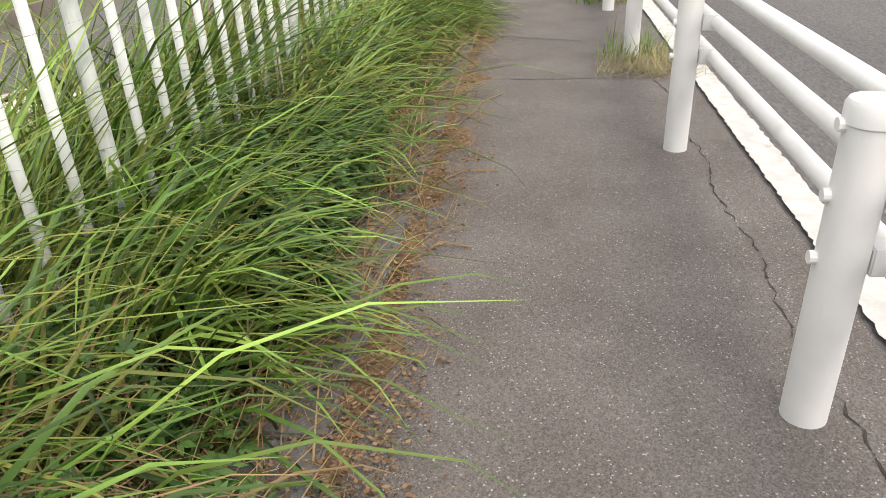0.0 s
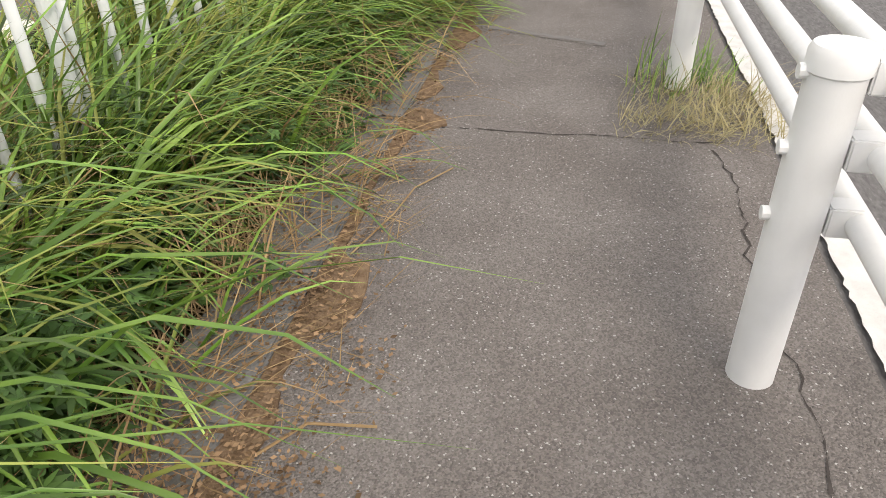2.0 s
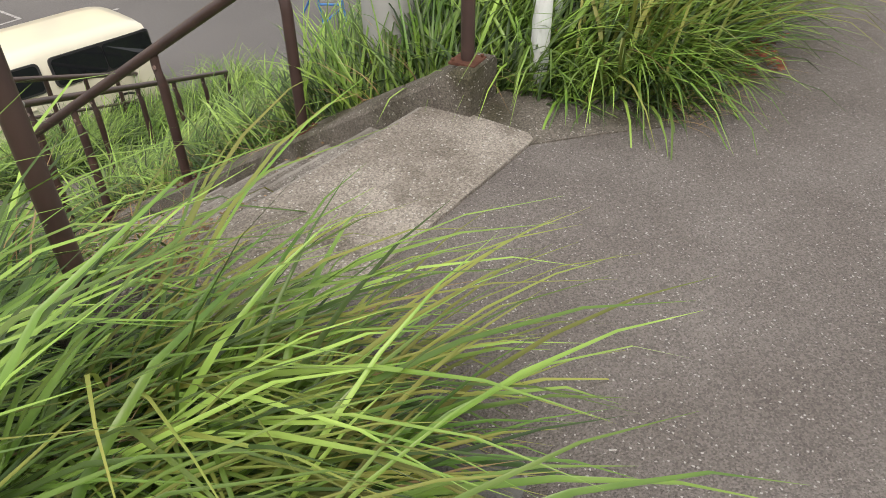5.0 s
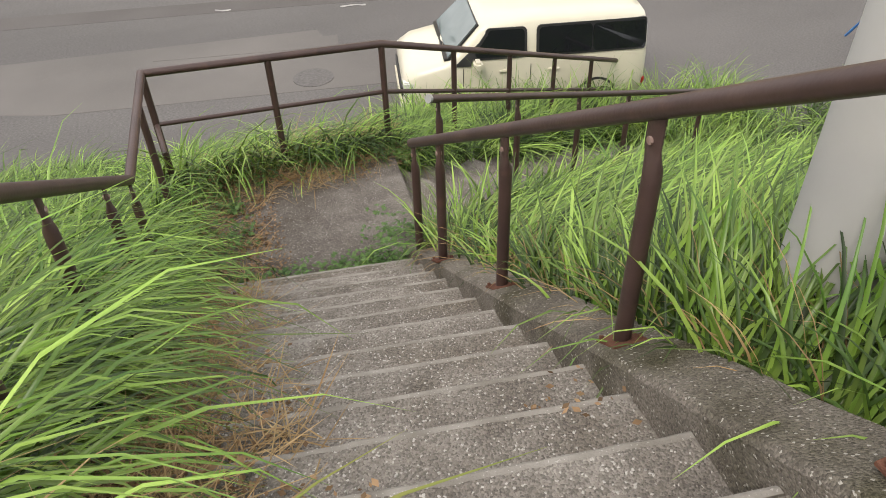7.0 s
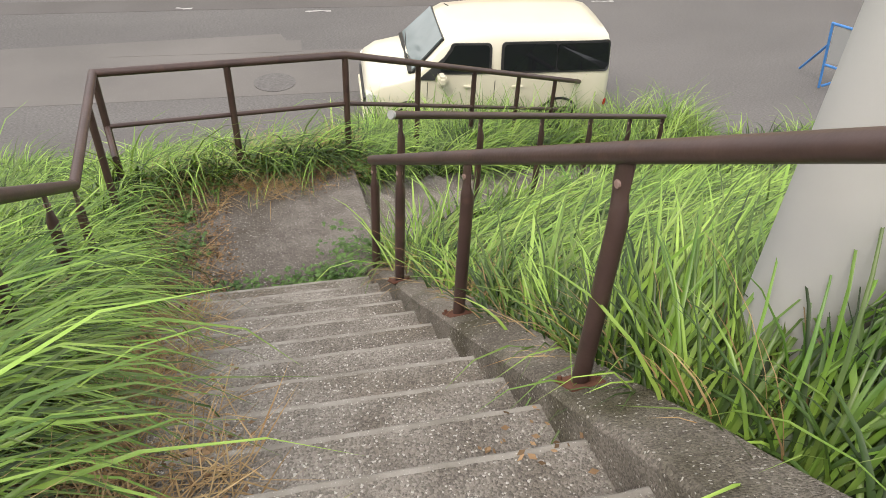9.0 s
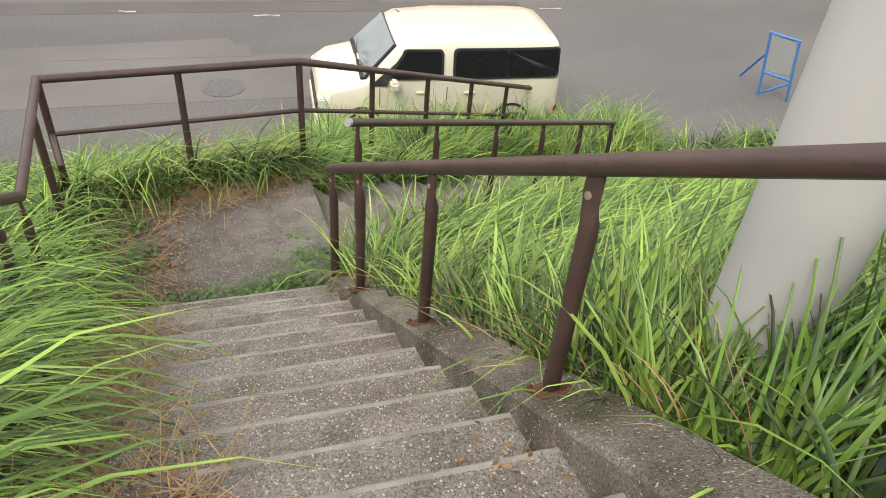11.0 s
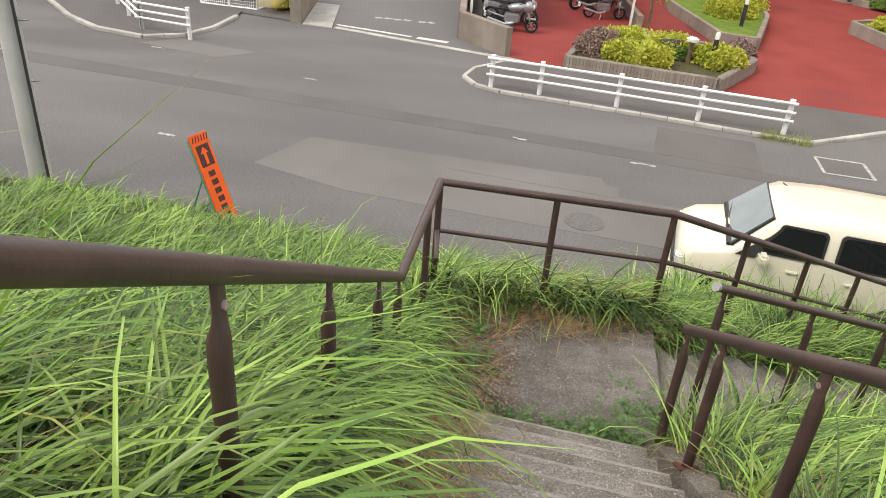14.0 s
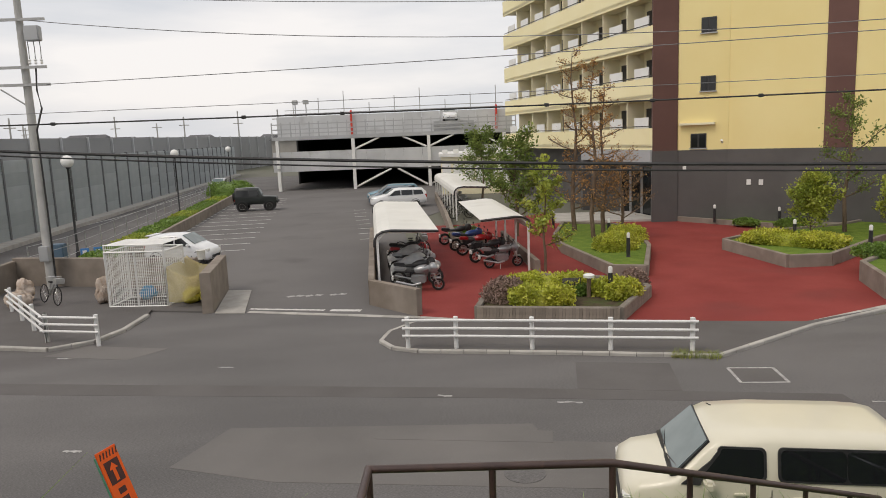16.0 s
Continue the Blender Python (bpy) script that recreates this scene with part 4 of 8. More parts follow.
kerb_run("island_kerb", ISL2, "pale rounded concrete kerb of the corner")
tagged(slab("refuse_floor", [(-15.3, 26.4), (-6.2, 23.7), (-6.6, 27.6), (-12.4, 30.3), (-15.2, 31)], Z0 - 0.1, Z0 + 0.05, M_ROADDK), "concrete floor of the refuse point", "floor", kind="structure")

# ---- walls and planters ----


def wall_line(name, pts, th, h, material, label, cap=None, cat="wall"):
    w = thing(name, label, cat, kind="structure")
    for a, b in zip(pts, pts[1:]):
        bm = bmesh.new()
        extrude_profile(bm, [(-th / 2, -0.1), (th / 2, -0.1), (th / 2, h - 0.015), (th / 2 - 0.015, h), (-th / 2 + 0.015, h), (-th / 2, h - 0.015)], (*a, Z0), (*b, Z0))
        part("wall_section", bm, material, w)
    return w


wall_line("refuse_wall", [(-6.15, 23.6), (-6.5, 27.4)], 0.35, 1.35, M_PLAST, "brown-grey rendered wall end beside the entrance")
wall_line("refuse_wall", [(-7.6, 28.0), (-15.6, 30.4)], 0.25, 1.2, M_PLAST, "low brown rendered wall behind the refuse cage")
wall_line("refuse_wall", [(-15.6, 30.4), (-15.4, 26.8)], 0.2, 1.1, M_PLAST, "low brown rendered side wall")
wall_line("cycle_wall", [(-0.75, 23.6), (0.76, 21.75)], 0.22, 0.85, M_PLAST, "low concrete wall at the cycle shelter")
wall_line("cycle_wall", [(-0.75, 23.6), (-1.2, 38)], 0.22, 0.85, M_PLAST, "low concrete wall along the cycle shelter")
wall_line("lot_wall", [lot(-7.0, 12), lot(-7.0, 52)], 0.22, 0.7, M_PLAST, "low brown wall along the parking bays")
wall_line("path_wall", [(5.6, 27.6), (5.55, 36.8)], 0.2, 0.5, M_PLAST, "low grey wall beside the motorcycle shelter")
wall_line("path_wall", [(2.9, 34.6), (3.25, 46), (3.5, 62)], 0.22, 0.7, M_PLAST, "low grey wall under the long shelter")
wall_line("path_wall", [(2.9, 34.6), (4.3, 34.3)], 0.22, 0.6, M_PLAST, "low grey wall at the shelter end")


def planter(pts, h, label, soil=M_SOIL, bricks=False, closed=True):
    p = thing("planter", label, "planter", kind="structure")
    ring = pts + [pts[0]] if closed else pts
    for a, b in zip(ring, ring[1:]):
        bm = bmesh.new()
        extrude_profile(bm, [(-0.09, -0.1), (0.09, -0.1), (0.09, h - 0.015), (0.075, h), (-0.075, h), (-0.09, h - 0.015)], (*a, Z0), (*b, Z0))
        part("planter_wall", bm, M_MORTAR if bricks else M_PLAST, p)
    slab("bed", pts, Z0 - 0.05, Z0 + h - 0.1, soil, p)
    return p


P1 = [(2.45, 20.85), (6.45, 19.8), (8.25, 22.6), (7.9, 24.0), (5.2, 25.4), (3.4, 24.2)]
planter1 = planter(P1, 0.42, "brick-edged planter bed with clipped azaleas", bricks=True)
P2 = [(8.15, 26.2), (9.3, 25.8), (11.1, 30.6), (12.2, 36.1), (11.8, 38.2), (9.4, 39.8), (8.0, 35.4), (7.6, 31.9)]
planter(P2, 0.45, "grey-walled lawn bed with young trees", M_LAWN)
P3 = [(14.5, 30.7), (14.9, 26.1), (16.5, 26.0), (21, 29.6), (28, 33), (26, 36), (21.5, 33.6), (17.2, 32.6)]
planter(P3, 0.5, "grey-walled planter with azalea hedge and lawn", M_LAWN)
P4 = [(15.0, 20.6), (15.95, 23.3), (17.4, 24.4), (26, 27), (26, 21.5)]
planter(P4, 0.7, "tall grey planter at the forecourt corner", M_LAWN)
P5 = [(16.2, 41.3), (19.5, 36.4), (23.5, 32.2), (24.4, 33.0), (17.2, 42.2)]
planter(P5, 0.3, "narrow planting strip under the building wall", M_LAWN)
# soldier bricks on the two street faces of the first planter
bm = bmesh.new()
box(bm, -0.042, 0.042, -0.012, 0.012, -0.2, 0.2, bev=0.004)
bk = bpy.data.meshes.new("brick")
bm.to_mesh(bk)
bm.free()
bk.materials.append(M_BRICK)
for a, b in ((P1[0], P1[1]), (P1[1], P1[2])):
    a, b = V((*a, 0)), V((*b, 0))
    n = int((b - a).length / 0.095)
    d = (b - a).normalized()
    for i in range(n):
        c = a.lerp(b, (i + 0.5) / n) + V((d.y, -d.x, 0)) * 0.1
        o = new("brick", bk)
        o.parent = planter1
        o.matrix_local = Matrix.Translation((c.x, c.y, Z0 + 0.2)) @ Matrix.Rotation(math.atan2(d.y, d.x), 4, 'Z')

# ---- street guard rails ----


def street_rail(pts, label, spacing=2.0):
    g = thing("guard_rail", label, "guard rail", group="street guard rails")
    posts = []
    for a, b in zip(pts, pts[1:]):
        a, b = V((*a, Z0)), V((*b, Z0))
        n = max(1, round((b - a).length / spacing))
        for i in range(n + 1):
            p = a.lerp(b, i / n)
            if all((p - q).length > 0.3 for q in posts):
                posts.append(p)
        d = (b - a).normalized()
        s = V((d.y, -d.x, 0)) * 0.09
        for z in (0.83, 0.62, 0.42):
            bm = bmesh.new()
            tube(bm, a + s - d * 0.12 + V((0, 0, z)), b + s + d * 0.12 + V((0, 0, z)), 0.036, n=10)
            part("pipe", bm, M_WPAINT, g, smooth=40)
    for p in posts:
        bm = bmesh.new()
        lathe(bm, [(0.06, 0), (0.06, 0.86), (0.064, 0.87), (0.064, 0.9), (0.03, 0.91)], 14, Matrix.Translation(p))
        part("post", bm, M_WPAINT, g, smooth=40)
    return g


street_rail([(0.34, 18.1), (1.57, 17.86), (7.2, 16.5)], "white pipe guard rail along the pavement island", 1.81)
street_rail([(-9.95, 20.75), (-8.35, 20.3)], "short white pipe guard rail at the corner", 2.6)
street_rail([(-13.2, 25.2), (-9.95, 20.75)], "white pipe guard rail turning the corner", 1.95)

# ---- vehicles ----


def wheel(parent, x, y, r, w, label="black tyre on an alloy rim"):
    bm = bmesh.new()
    m = Matrix.Translation((x, y, r)) @ Matrix.Rotation(radians(90), 4, 'X')
    lathe(bm, [(r * 0.62, -w / 2), (r * 0.93, -w / 2), (r, -w / 2 + 0.03), (r, w / 2 - 0.03), (r * 0.93, w / 2), (r * 0.62, w / 2)], 24, m)
    t = part("wheel", bm, M_RUBBER, parent, label, smooth=40)
    bm = bmesh.new()
    s = 1 if y > 0 else -1
    lathe(bm, [(r * 0.63, -w / 2 + 0.01), (r * 0.6, -w / 2 - 0.004), (r * 0.5, -w / 2 + 0.02), (r * 0.2, -w / 2 + 0.015), (r * 0.08, -w / 2 + 0.0)], 20, m if s > 0 else m @ Matrix.Rotation(radians(180), 4, 'X'))
    part("rim", bm, M_STEEL, t)
    return t


def car(name, label, paint, st, windows, screens, wheels, wr, lamps=(), mirrors=(), category="car", extras=None):
    """A car from cross-sections along its length: (x, underside, belt, roof, half width, half width of roof). Nose at x = 0."""
    c = thing(name, label, category)
    bm = bmesh.new()
    rings = []
    for x, zb, zm, zt, w, wt in st:
        pr = [(w * 0.86, zb), (w * 0.98, zb + 0.1), (w, (zb + zm) / 2), (w * 0.985, zm), (wt + 0.03, zt - 0.1 * (zt - zm) - 0.03), (wt - 0.05, zt - 0.012), (wt * 0.55, zt + 0.012)]
        ring = [(x, -y, z) for y, z in pr] + [(x, 0, zt + 0.02)] + [(x, y, z) for y, z in reversed(pr)]
        rings.append([bm.verts.new(p) for p in ring])
    n = len(rings[0])
    for a, b in zip(rings, rings[1:]):
        for j in range(n):
            bm.faces.new((a[j], a[(j + 1) % n], b[(j + 1) % n], b[j]))
    bm.faces.new(rings[0][::-1])
    bm.faces.new(rings[-1])
    body = part("body", bm, paint, c, smooth=48)

    def at(x):
        for p, q in zip(st, st[1:]):
            if p[0] <= x <= q[0]:
                k = (x - p[0]) / (q[0] - p[0])
                return [p[i] + (q[i] - p[i]) * k for i in range(6)]
        return st[-1]

    def side_y(x, z):
        _, zb, zm, zt, w, wt = at(x)
        za, ya, zc, yc = zm, w * 0.985, zt - 0.1 * (zt - zm) - 0.03, wt + 0.03
        k = min(1, max(0, (z - za) / max(0.01, zc - za)))
        return ya + (yc - ya) * k

    for s in (-1, 1):
        for poly, m_, off in windows:
            bm = bmesh.new()
            vo = [bm.verts.new((x, s * (side_y(x, z) + off), z)) for x, z in poly]
            vi = [bm.verts.new((x, s * (side_y(x, z) - 0.03), z)) for x, z in poly]
            k = len(poly)
            bm.faces.new(vo)
            for i in range(k):
                bm.faces.new((vo[i], vo[(i + 1) % k], vi[(i + 1) % k], vi[i]))
            part("side_window" if m_ is M_GLASS else "window_surround", bm, m_, body)
    for pts, m_, nm in screens:
        bm = bmesh.new()
        bm.faces.new([bm.verts.new(p) for p in pts])
        g = bmesh.ops.extrude_face_region(bm, geom=bm.faces[:])
        bmesh.ops.translate(bm, verts=[v for v in g["geom"] if isinstance(v, bmesh.types.BMVert)], vec=(0.02 if pts[0][0] < 1.6 else -0.02, 0, -0.02))
        part(nm, bm, m_, body)
    for x in wheels:
        for s in (-1, 1):
            wheel(c, x, s * (at(x)[4] - 0.1), wr, 0.19)
            bm = bmesh.new()
            lathe(bm, [(wr * 1.16, -0.02), (wr * 1.18, 0.008), (wr * 1.06, 0.01), (wr * 1.05, -0.02)], 28, Matrix.Translation((x, s * (at(x)[4] - 0.006), wr * 1.02)) @ Matrix.Rotation(radians(90 if s < 0 else -90), 4, 'X'))
            part("wheel_arch", bm, M_BLACK, body)
    for nm, m_, x0, x1, y0, y1, z0, z1 in lamps:
        for s in (-1, 1):
            bm = bmesh.new()
            box(bm, x0, x1, min(s * y0, s * y1), max(s * y0, s * y1), z0, z1, bev=0.02)
            part(nm, bm, m_, body)
    for x, y, z in mirrors:
        for s in (-1, 1):
            bm = bmesh.new()
            box(bm, x - 0.07, x + 0.07, s * y - 0.1, s * y + 0.1, z - 0.07, z + 0.07, bev=0.035)
            part("mirror", bm, paint, body, smooth=40)
    if extras:
        extras(body, at)
    return c


def put(c, x, y, z, turn):
    c.matrix_world = pose(x, y, z, 0, 0, turn)


def van_extras(body, at):
    for nm, x0, x1, z0, z1 in (("door_handle", 2.3, 2.48, 0.84, 0.875), ("door_handle", 1.52, 1.7, 0.86, 0.895)):
        for s in (-1, 1):
            bm = bmesh.new()
            box(bm, x0, x1, s * 0.84 - 0.02, s * 0.84 + 0.02, z0, z1, bev=0.01)
            part(nm, bm, M_VAN, body)
    for x in (0.95, 2.02, 3.02):
        for s in (-1, 1):
            bm = bmesh.new()
            box(bm, x - 0.004, x + 0.004, s * 0.833 - 0.004, s * 0.833 + 0.004, 0.32, 0.95)
            part("door_gap", bm, M_BLACK, body)
    bm = bmesh.new()
    box(bm, -0.03, 0.1, -0.62, 0.62, 0.46, 0.66, bev=0.03)
    part("grille", bm, M_BLACK, body)
    bm = bmesh.new()
    box(bm, -0.05, 0.2, -0.8, 0.8, 0.22, 0.45, bev=0.06)
    part("bumper", bm, M_VAN, body)
    bm = bmesh.new()
    box(bm, 3.75, 3.96, -0.78, 0.78, 0.3, 0.55, bev=0.05)
    part("bumper", bm, M_VAN, body)
    bm = bmesh.new()
    tube(bm, (1.5, 0.45, 1.54), (1.38, 0.45, 1.6), 0.012, 0.006, n=8)
    part("aerial", bm, M_BLACK, body)
    for s in (-1, 1):
        bm = bmesh.new()
        tube(bm, (0.7, s * 0.12, 1.08), (0.78, s * 0.62, 1.13), 0.008, n=6)
        part("wiper", bm, M_BLACK, body)
    bm = bmesh.new()
    box(bm, 0.66, 0.78, -0.72, 0.72, 1.03, 1.07, bev=0.01)
    part("cowl", bm, M_BLACK, body)


VAN = [(0.0, 0.36, 0.62, 0.78, 0.68, 0.58), (0.05, 0.27, 0.74, 0.88, 0.77, 0.66), (0.25, 0.24, 0.85, 0.97, 0.82, 0.72), (0.68, 0.22, 0.95, 1.045, 0.835, 0.73),
       (0.76, 0.22, 0.96, 1.07, 0.838, 0.73), (1.2, 0.22, 1.0, 1.48, 0.838, 0.7), (1.36, 0.22, 1.0, 1.555, 0.838, 0.7), (2.0, 0.22, 1.0, 1.6, 0.838, 0.705),
       (3.3, 0.22, 1.0, 1.6, 0.838, 0.705), (3.62, 0.24, 1.0, 1.585, 0.838, 0.7), (3.83, 0.27, 1.0, 1.54, 0.832, 0.69), (3.9, 0.36, 0.95, 1.42, 0.79, 0.64)]


def rr(x0, x1, z0, z1, r=0.07, slant=0.0):
    p = []
    for cx, cz, a in ((x1 - r, z1 - r, 0), (x0 + r + slant, z1 - r, 90), (x0 + r, z0 + r, 180), (x1 - r, z0 + r, 270)):
        for k in range(5):
            t = radians(a + k * 22.5)
            p.append((cx + r * math.cos(t), cz + r * math.sin(t)))
    return p


van = car("parked_van", "cream boxy compact van with black windows parked at the kerb", M_VAN, VAN,
          [(rr(1.08, 1.95, 1.06, 1.47, 0.07, 0.22), M_BLACK, 0.022), (rr(1.14, 1.91, 1.09, 1.445, 0.06, 0.2), M_GLASS, 0.028),
           (rr(2.1, 3.87, 1.06, 1.48, 0.07), M_BLACK, 0.024), (rr(2.14, 2.98, 1.09, 1.45, 0.06), M_GLASS, 0.03), (rr(3.0, 3.85, 1.09, 1.45, 0.06), M_GLASS, 0.03),
           ([(0.8, 0.985), (1.06, 0.985), (1.2, 1.28)], M_BLACK, 0.024)],
          [([(0.71, -0.735, 1.066), (0.71, 0.735, 1.066), (1.2, 0.65, 1.506), (1.2, -0.65, 1.506)], M_BLACK, "windscreen_frame"),
           ([(0.722, -0.7, 1.088), (0.722, 0.7, 1.088), (1.18, 0.625, 1.504), (1.18, -0.625, 1.504)], M_GLASSW, "windscreen"),
           ([(3.93, -0.55, 1.0), (3.93, 0.55, 1.0), (3.86, 0.5, 1.42), (3.86, -0.5, 1.42)], M_GLASS, "rear_window")],
          (0.68, 3.12), 0.31, [("headlight", M_LAMP, 0.0, 0.22, 0.5, 0.79, 0.56, 0.78), ("tail_light", M_TAIL, 3.8, 3.93, 0.66, 0.8, 0.5, 0.62)], [(1.16, 0.93, 1.03)], "van", van_extras)
put(van, 3.15, 9.3, Z0 + 0.006, -13.2)
van.scale = (0.89, 0.97, 1.0)

HATCH = [(0.0, 0.36, 0.5, 0.62, 0.62, 0.55), (0.12, 0.22, 0.66, 0.78, 0.76, 0.66), (0.6, 0.2, 0.82, 0.95, 0.82, 0.72), (0.8, 0.2, 0.86, 1.02, 0.83, 0.73), (1.5, 0.2, 0.9, 1.46, 0.83, 0.68),
         (2.0, 0.2, 0.92, 1.52, 0.83, 0.69), (2.9, 0.2, 0.95, 1.5, 0.83, 0.68), (3.4, 0.22, 0.96, 1.4, 0.82, 0.66), (3.55, 0.3, 0.95, 1.1, 0.78, 0.66), (3.6, 0.38, 0.85, 0.98, 0.74, 0.64)]


def hatch_extras(body, at):
    bm = bmesh.new()
    box(bm, 3.3, 3.62, -0.6, 0.6, 1.44, 1.48, bev=0.015)
    part("spoiler", bm, body.data.materials[0], body)
    bm = bmesh.new()
    box(bm, -0.02, 0.1, -0.45, 0.45, 0.3, 0.44, bev=0.02)
    part("grille", bm, M_BLACK, body)


def hatch_car(name, label, paint):
    return car(name, label, paint, HATCH,
               [([(1.0, 0.93), (1.85, 0.95), (1.85, 1.4), (1.52, 1.36)], M_GLASS, 0.03), ([(1.93, 0.95), (2.75, 0.98), (2.75, 1.39), (1.93, 1.4)], M_GLASS, 0.03), ([(2.82, 0.99), (3.22, 1.1), (3.12, 1.33), (2.82, 1.38)], M_GLASS, 0.03)],
               [([(0.82, -0.66, 1.07), (0.82, 0.66, 1.07), (1.46, 0.6, 1.5), (1.46, -0.6, 1.5)], M_GLASSW, "windscreen"),
                ([(3.6, -0.5, 1.12), (3.6, 0.5, 1.12), (3.46, 0.5, 1.41), (3.46, -0.5, 1.41)], M_GLASS, "rear_window")],
               (0.65, 2.95), 0.31, [("headlight", M_LAMP, 0.06, 0.42, 0.5, 0.75, 0.62, 0.78), ("tail_light", M_TAIL, 3.5, 3.62, 0.6, 0.76, 0.8, 1.05)], [(1.1, 0.92, 1.0)], "car", hatch_extras)


WAGON = [(0.0, 0.38, 0.6, 0.7, 0.68, 0.6), (0.15, 0.28, 0.74, 0.86, 0.78, 0.68), (0.95, 0.24, 0.9, 1.02, 0.84, 0.72), (1.2, 0.24, 0.93, 1.08, 0.845, 0.72),
         (1.8, 0.24, 0.95, 1.46, 0.845, 0.69), (2.3, 0.24, 0.96, 1.52, 0.845, 0.69), (4.1, 0.26, 0.97, 1.48, 0.84, 0.69), (4.4, 0.4, 0.92, 1.2, 0.8, 0.62)]


def wagon_car(name, label, paint):
    return car(name, label, paint, WAGON,
               [([(1.45, 0.98), (2.35, 0.99), (2.35, 1.38), (1.95, 1.36)], M_GLASS, 0.03), ([(2.42, 0.99), (3.3, 1.0), (3.3, 1.38), (2.42, 1.38)], M_GLASS, 0.03), ([(3.37, 1.0), (4.15, 1.02), (4.05, 1.34), (3.37, 1.37)], M_GLASS, 0.03)],
               [([(1.2, -0.64, 1.1), (1.2, 0.64, 1.1), (1.8, 0.56, 1.48), (1.8, -0.56, 1.48)], M_GLASSW, "windscreen")],
               (0.85, 3.5), 0.31, [("headlight", M_LAMP, 0.05, 0.3, 0.5, 0.77, 0.64, 0.8), ("tail_light", M_TAIL, 4.25, 4.42, 0.62, 0.8, 0.75, 1.0)], [(1.42, 0.92, 1.04)])


JEEP = [(0.0, 0.62, 0.9, 1.06, 0.6, 0.56), (0.1, 0.55, 1.0, 1.13, 0.62, 0.58), (1.05, 0.55, 1.08, 1.2, 0.64, 0.6), (1.12, 0.55, 1.1, 1.24, 0.7, 0.62),
        (1.4, 0.55, 1.12, 1.84, 0.72, 0.6), (1.7, 0.55, 1.12, 1.9, 0.72, 0.61), (3.2, 0.55, 1.12, 1.88, 0.72, 0.61), (3.3, 0.62, 1.1, 1.8, 0.7, 0.58)]


def jeep_extras(body, at):
    bm = bmesh.new()
    lathe(bm, [(0.2, -0.1), (0.34, -0.1), (0.36, -0.06), (0.36, 0.06), (0.34, 0.1), (0.2, 0.1)], 20, Matrix.Translation((3.42, 0.05, 1.15)) @ Matrix.Rotation(radians(90), 4, 'Y'))
    part("spare_wheel", bm, M_RUBBER, body)
    for x0, x1 in ((-0.12, 0.0), (3.3, 3.42)):
        bm = bmesh.new()
        box(bm, x0, x1, -0.68, 0.68, 0.6, 0.78, bev=0.02)
        part("bumper", bm, M_BLACK, body)


jeep = car("off_roader", "lifted dark green off-road car on big tyres", M_CARK, JEEP,
           [([(1.35, 1.2), (2.1, 1.2), (2.1, 1.7), (1.5, 1.7)], M_GLASS, 0.02), ([(2.2, 1.2), (3.15, 1.2), (3.15, 1.7), (2.2, 1.7)], M_GLASS, 0.02)],
           [([(1.14, -0.55, 1.3), (1.14, 0.55, 1.3), (1.36, 0.53, 1.78), (1.36, -0.53, 1.78)], M_GLASSW, "windscreen")],
           (0.6, 2.75), 0.4, [("headlight", M_LAMP, -0.02, 0.06, 0.36, 0.55, 0.85, 1.03), ("tail_light", M_TAIL, 3.28, 3.34, 0.56, 0.68, 0.8, 1.0)], [(1.45, 0.82, 1.3)], "car", jeep_extras)
jeep.scale = (1.0, 1.05, 1.0)
put(jeep, -9.7, 60.3, Z0 + 0.01, 184.5 - 12 + 12 - 4.5 + 4.5)
c1 = hatch_car("parked_car", "white compact hatchback in a parking bay", M_CARW)
put(c1, -8.4, 34.2, Z0 + 0.01, 168)
c1.scale = (0.89, 0.9, 0.93)
c2 = wagon_car("parked_car", "white estate car behind the cycle shelter", M_CARW)
put(c2, -1.95, 57.3, Z0 + 0.01, 4)
c3 = hatch_car("parked_car", "dark slate hatchback in a parking bay", M_CARN)
put(c3, -2.2, 60.0, Z0 + 0.01, 4)
c4 = wagon_car("parked_car", "pale blue estate car in a parking bay", M_CARB)
put(c4, -2.4, 62.8, Z0 + 0.01, 4)
c5 = hatch_car("parked_car", "silver van by the noise barrier", M_CARS)
put(c5, -20.8, 86.0, Z0 + 0.01, 95)


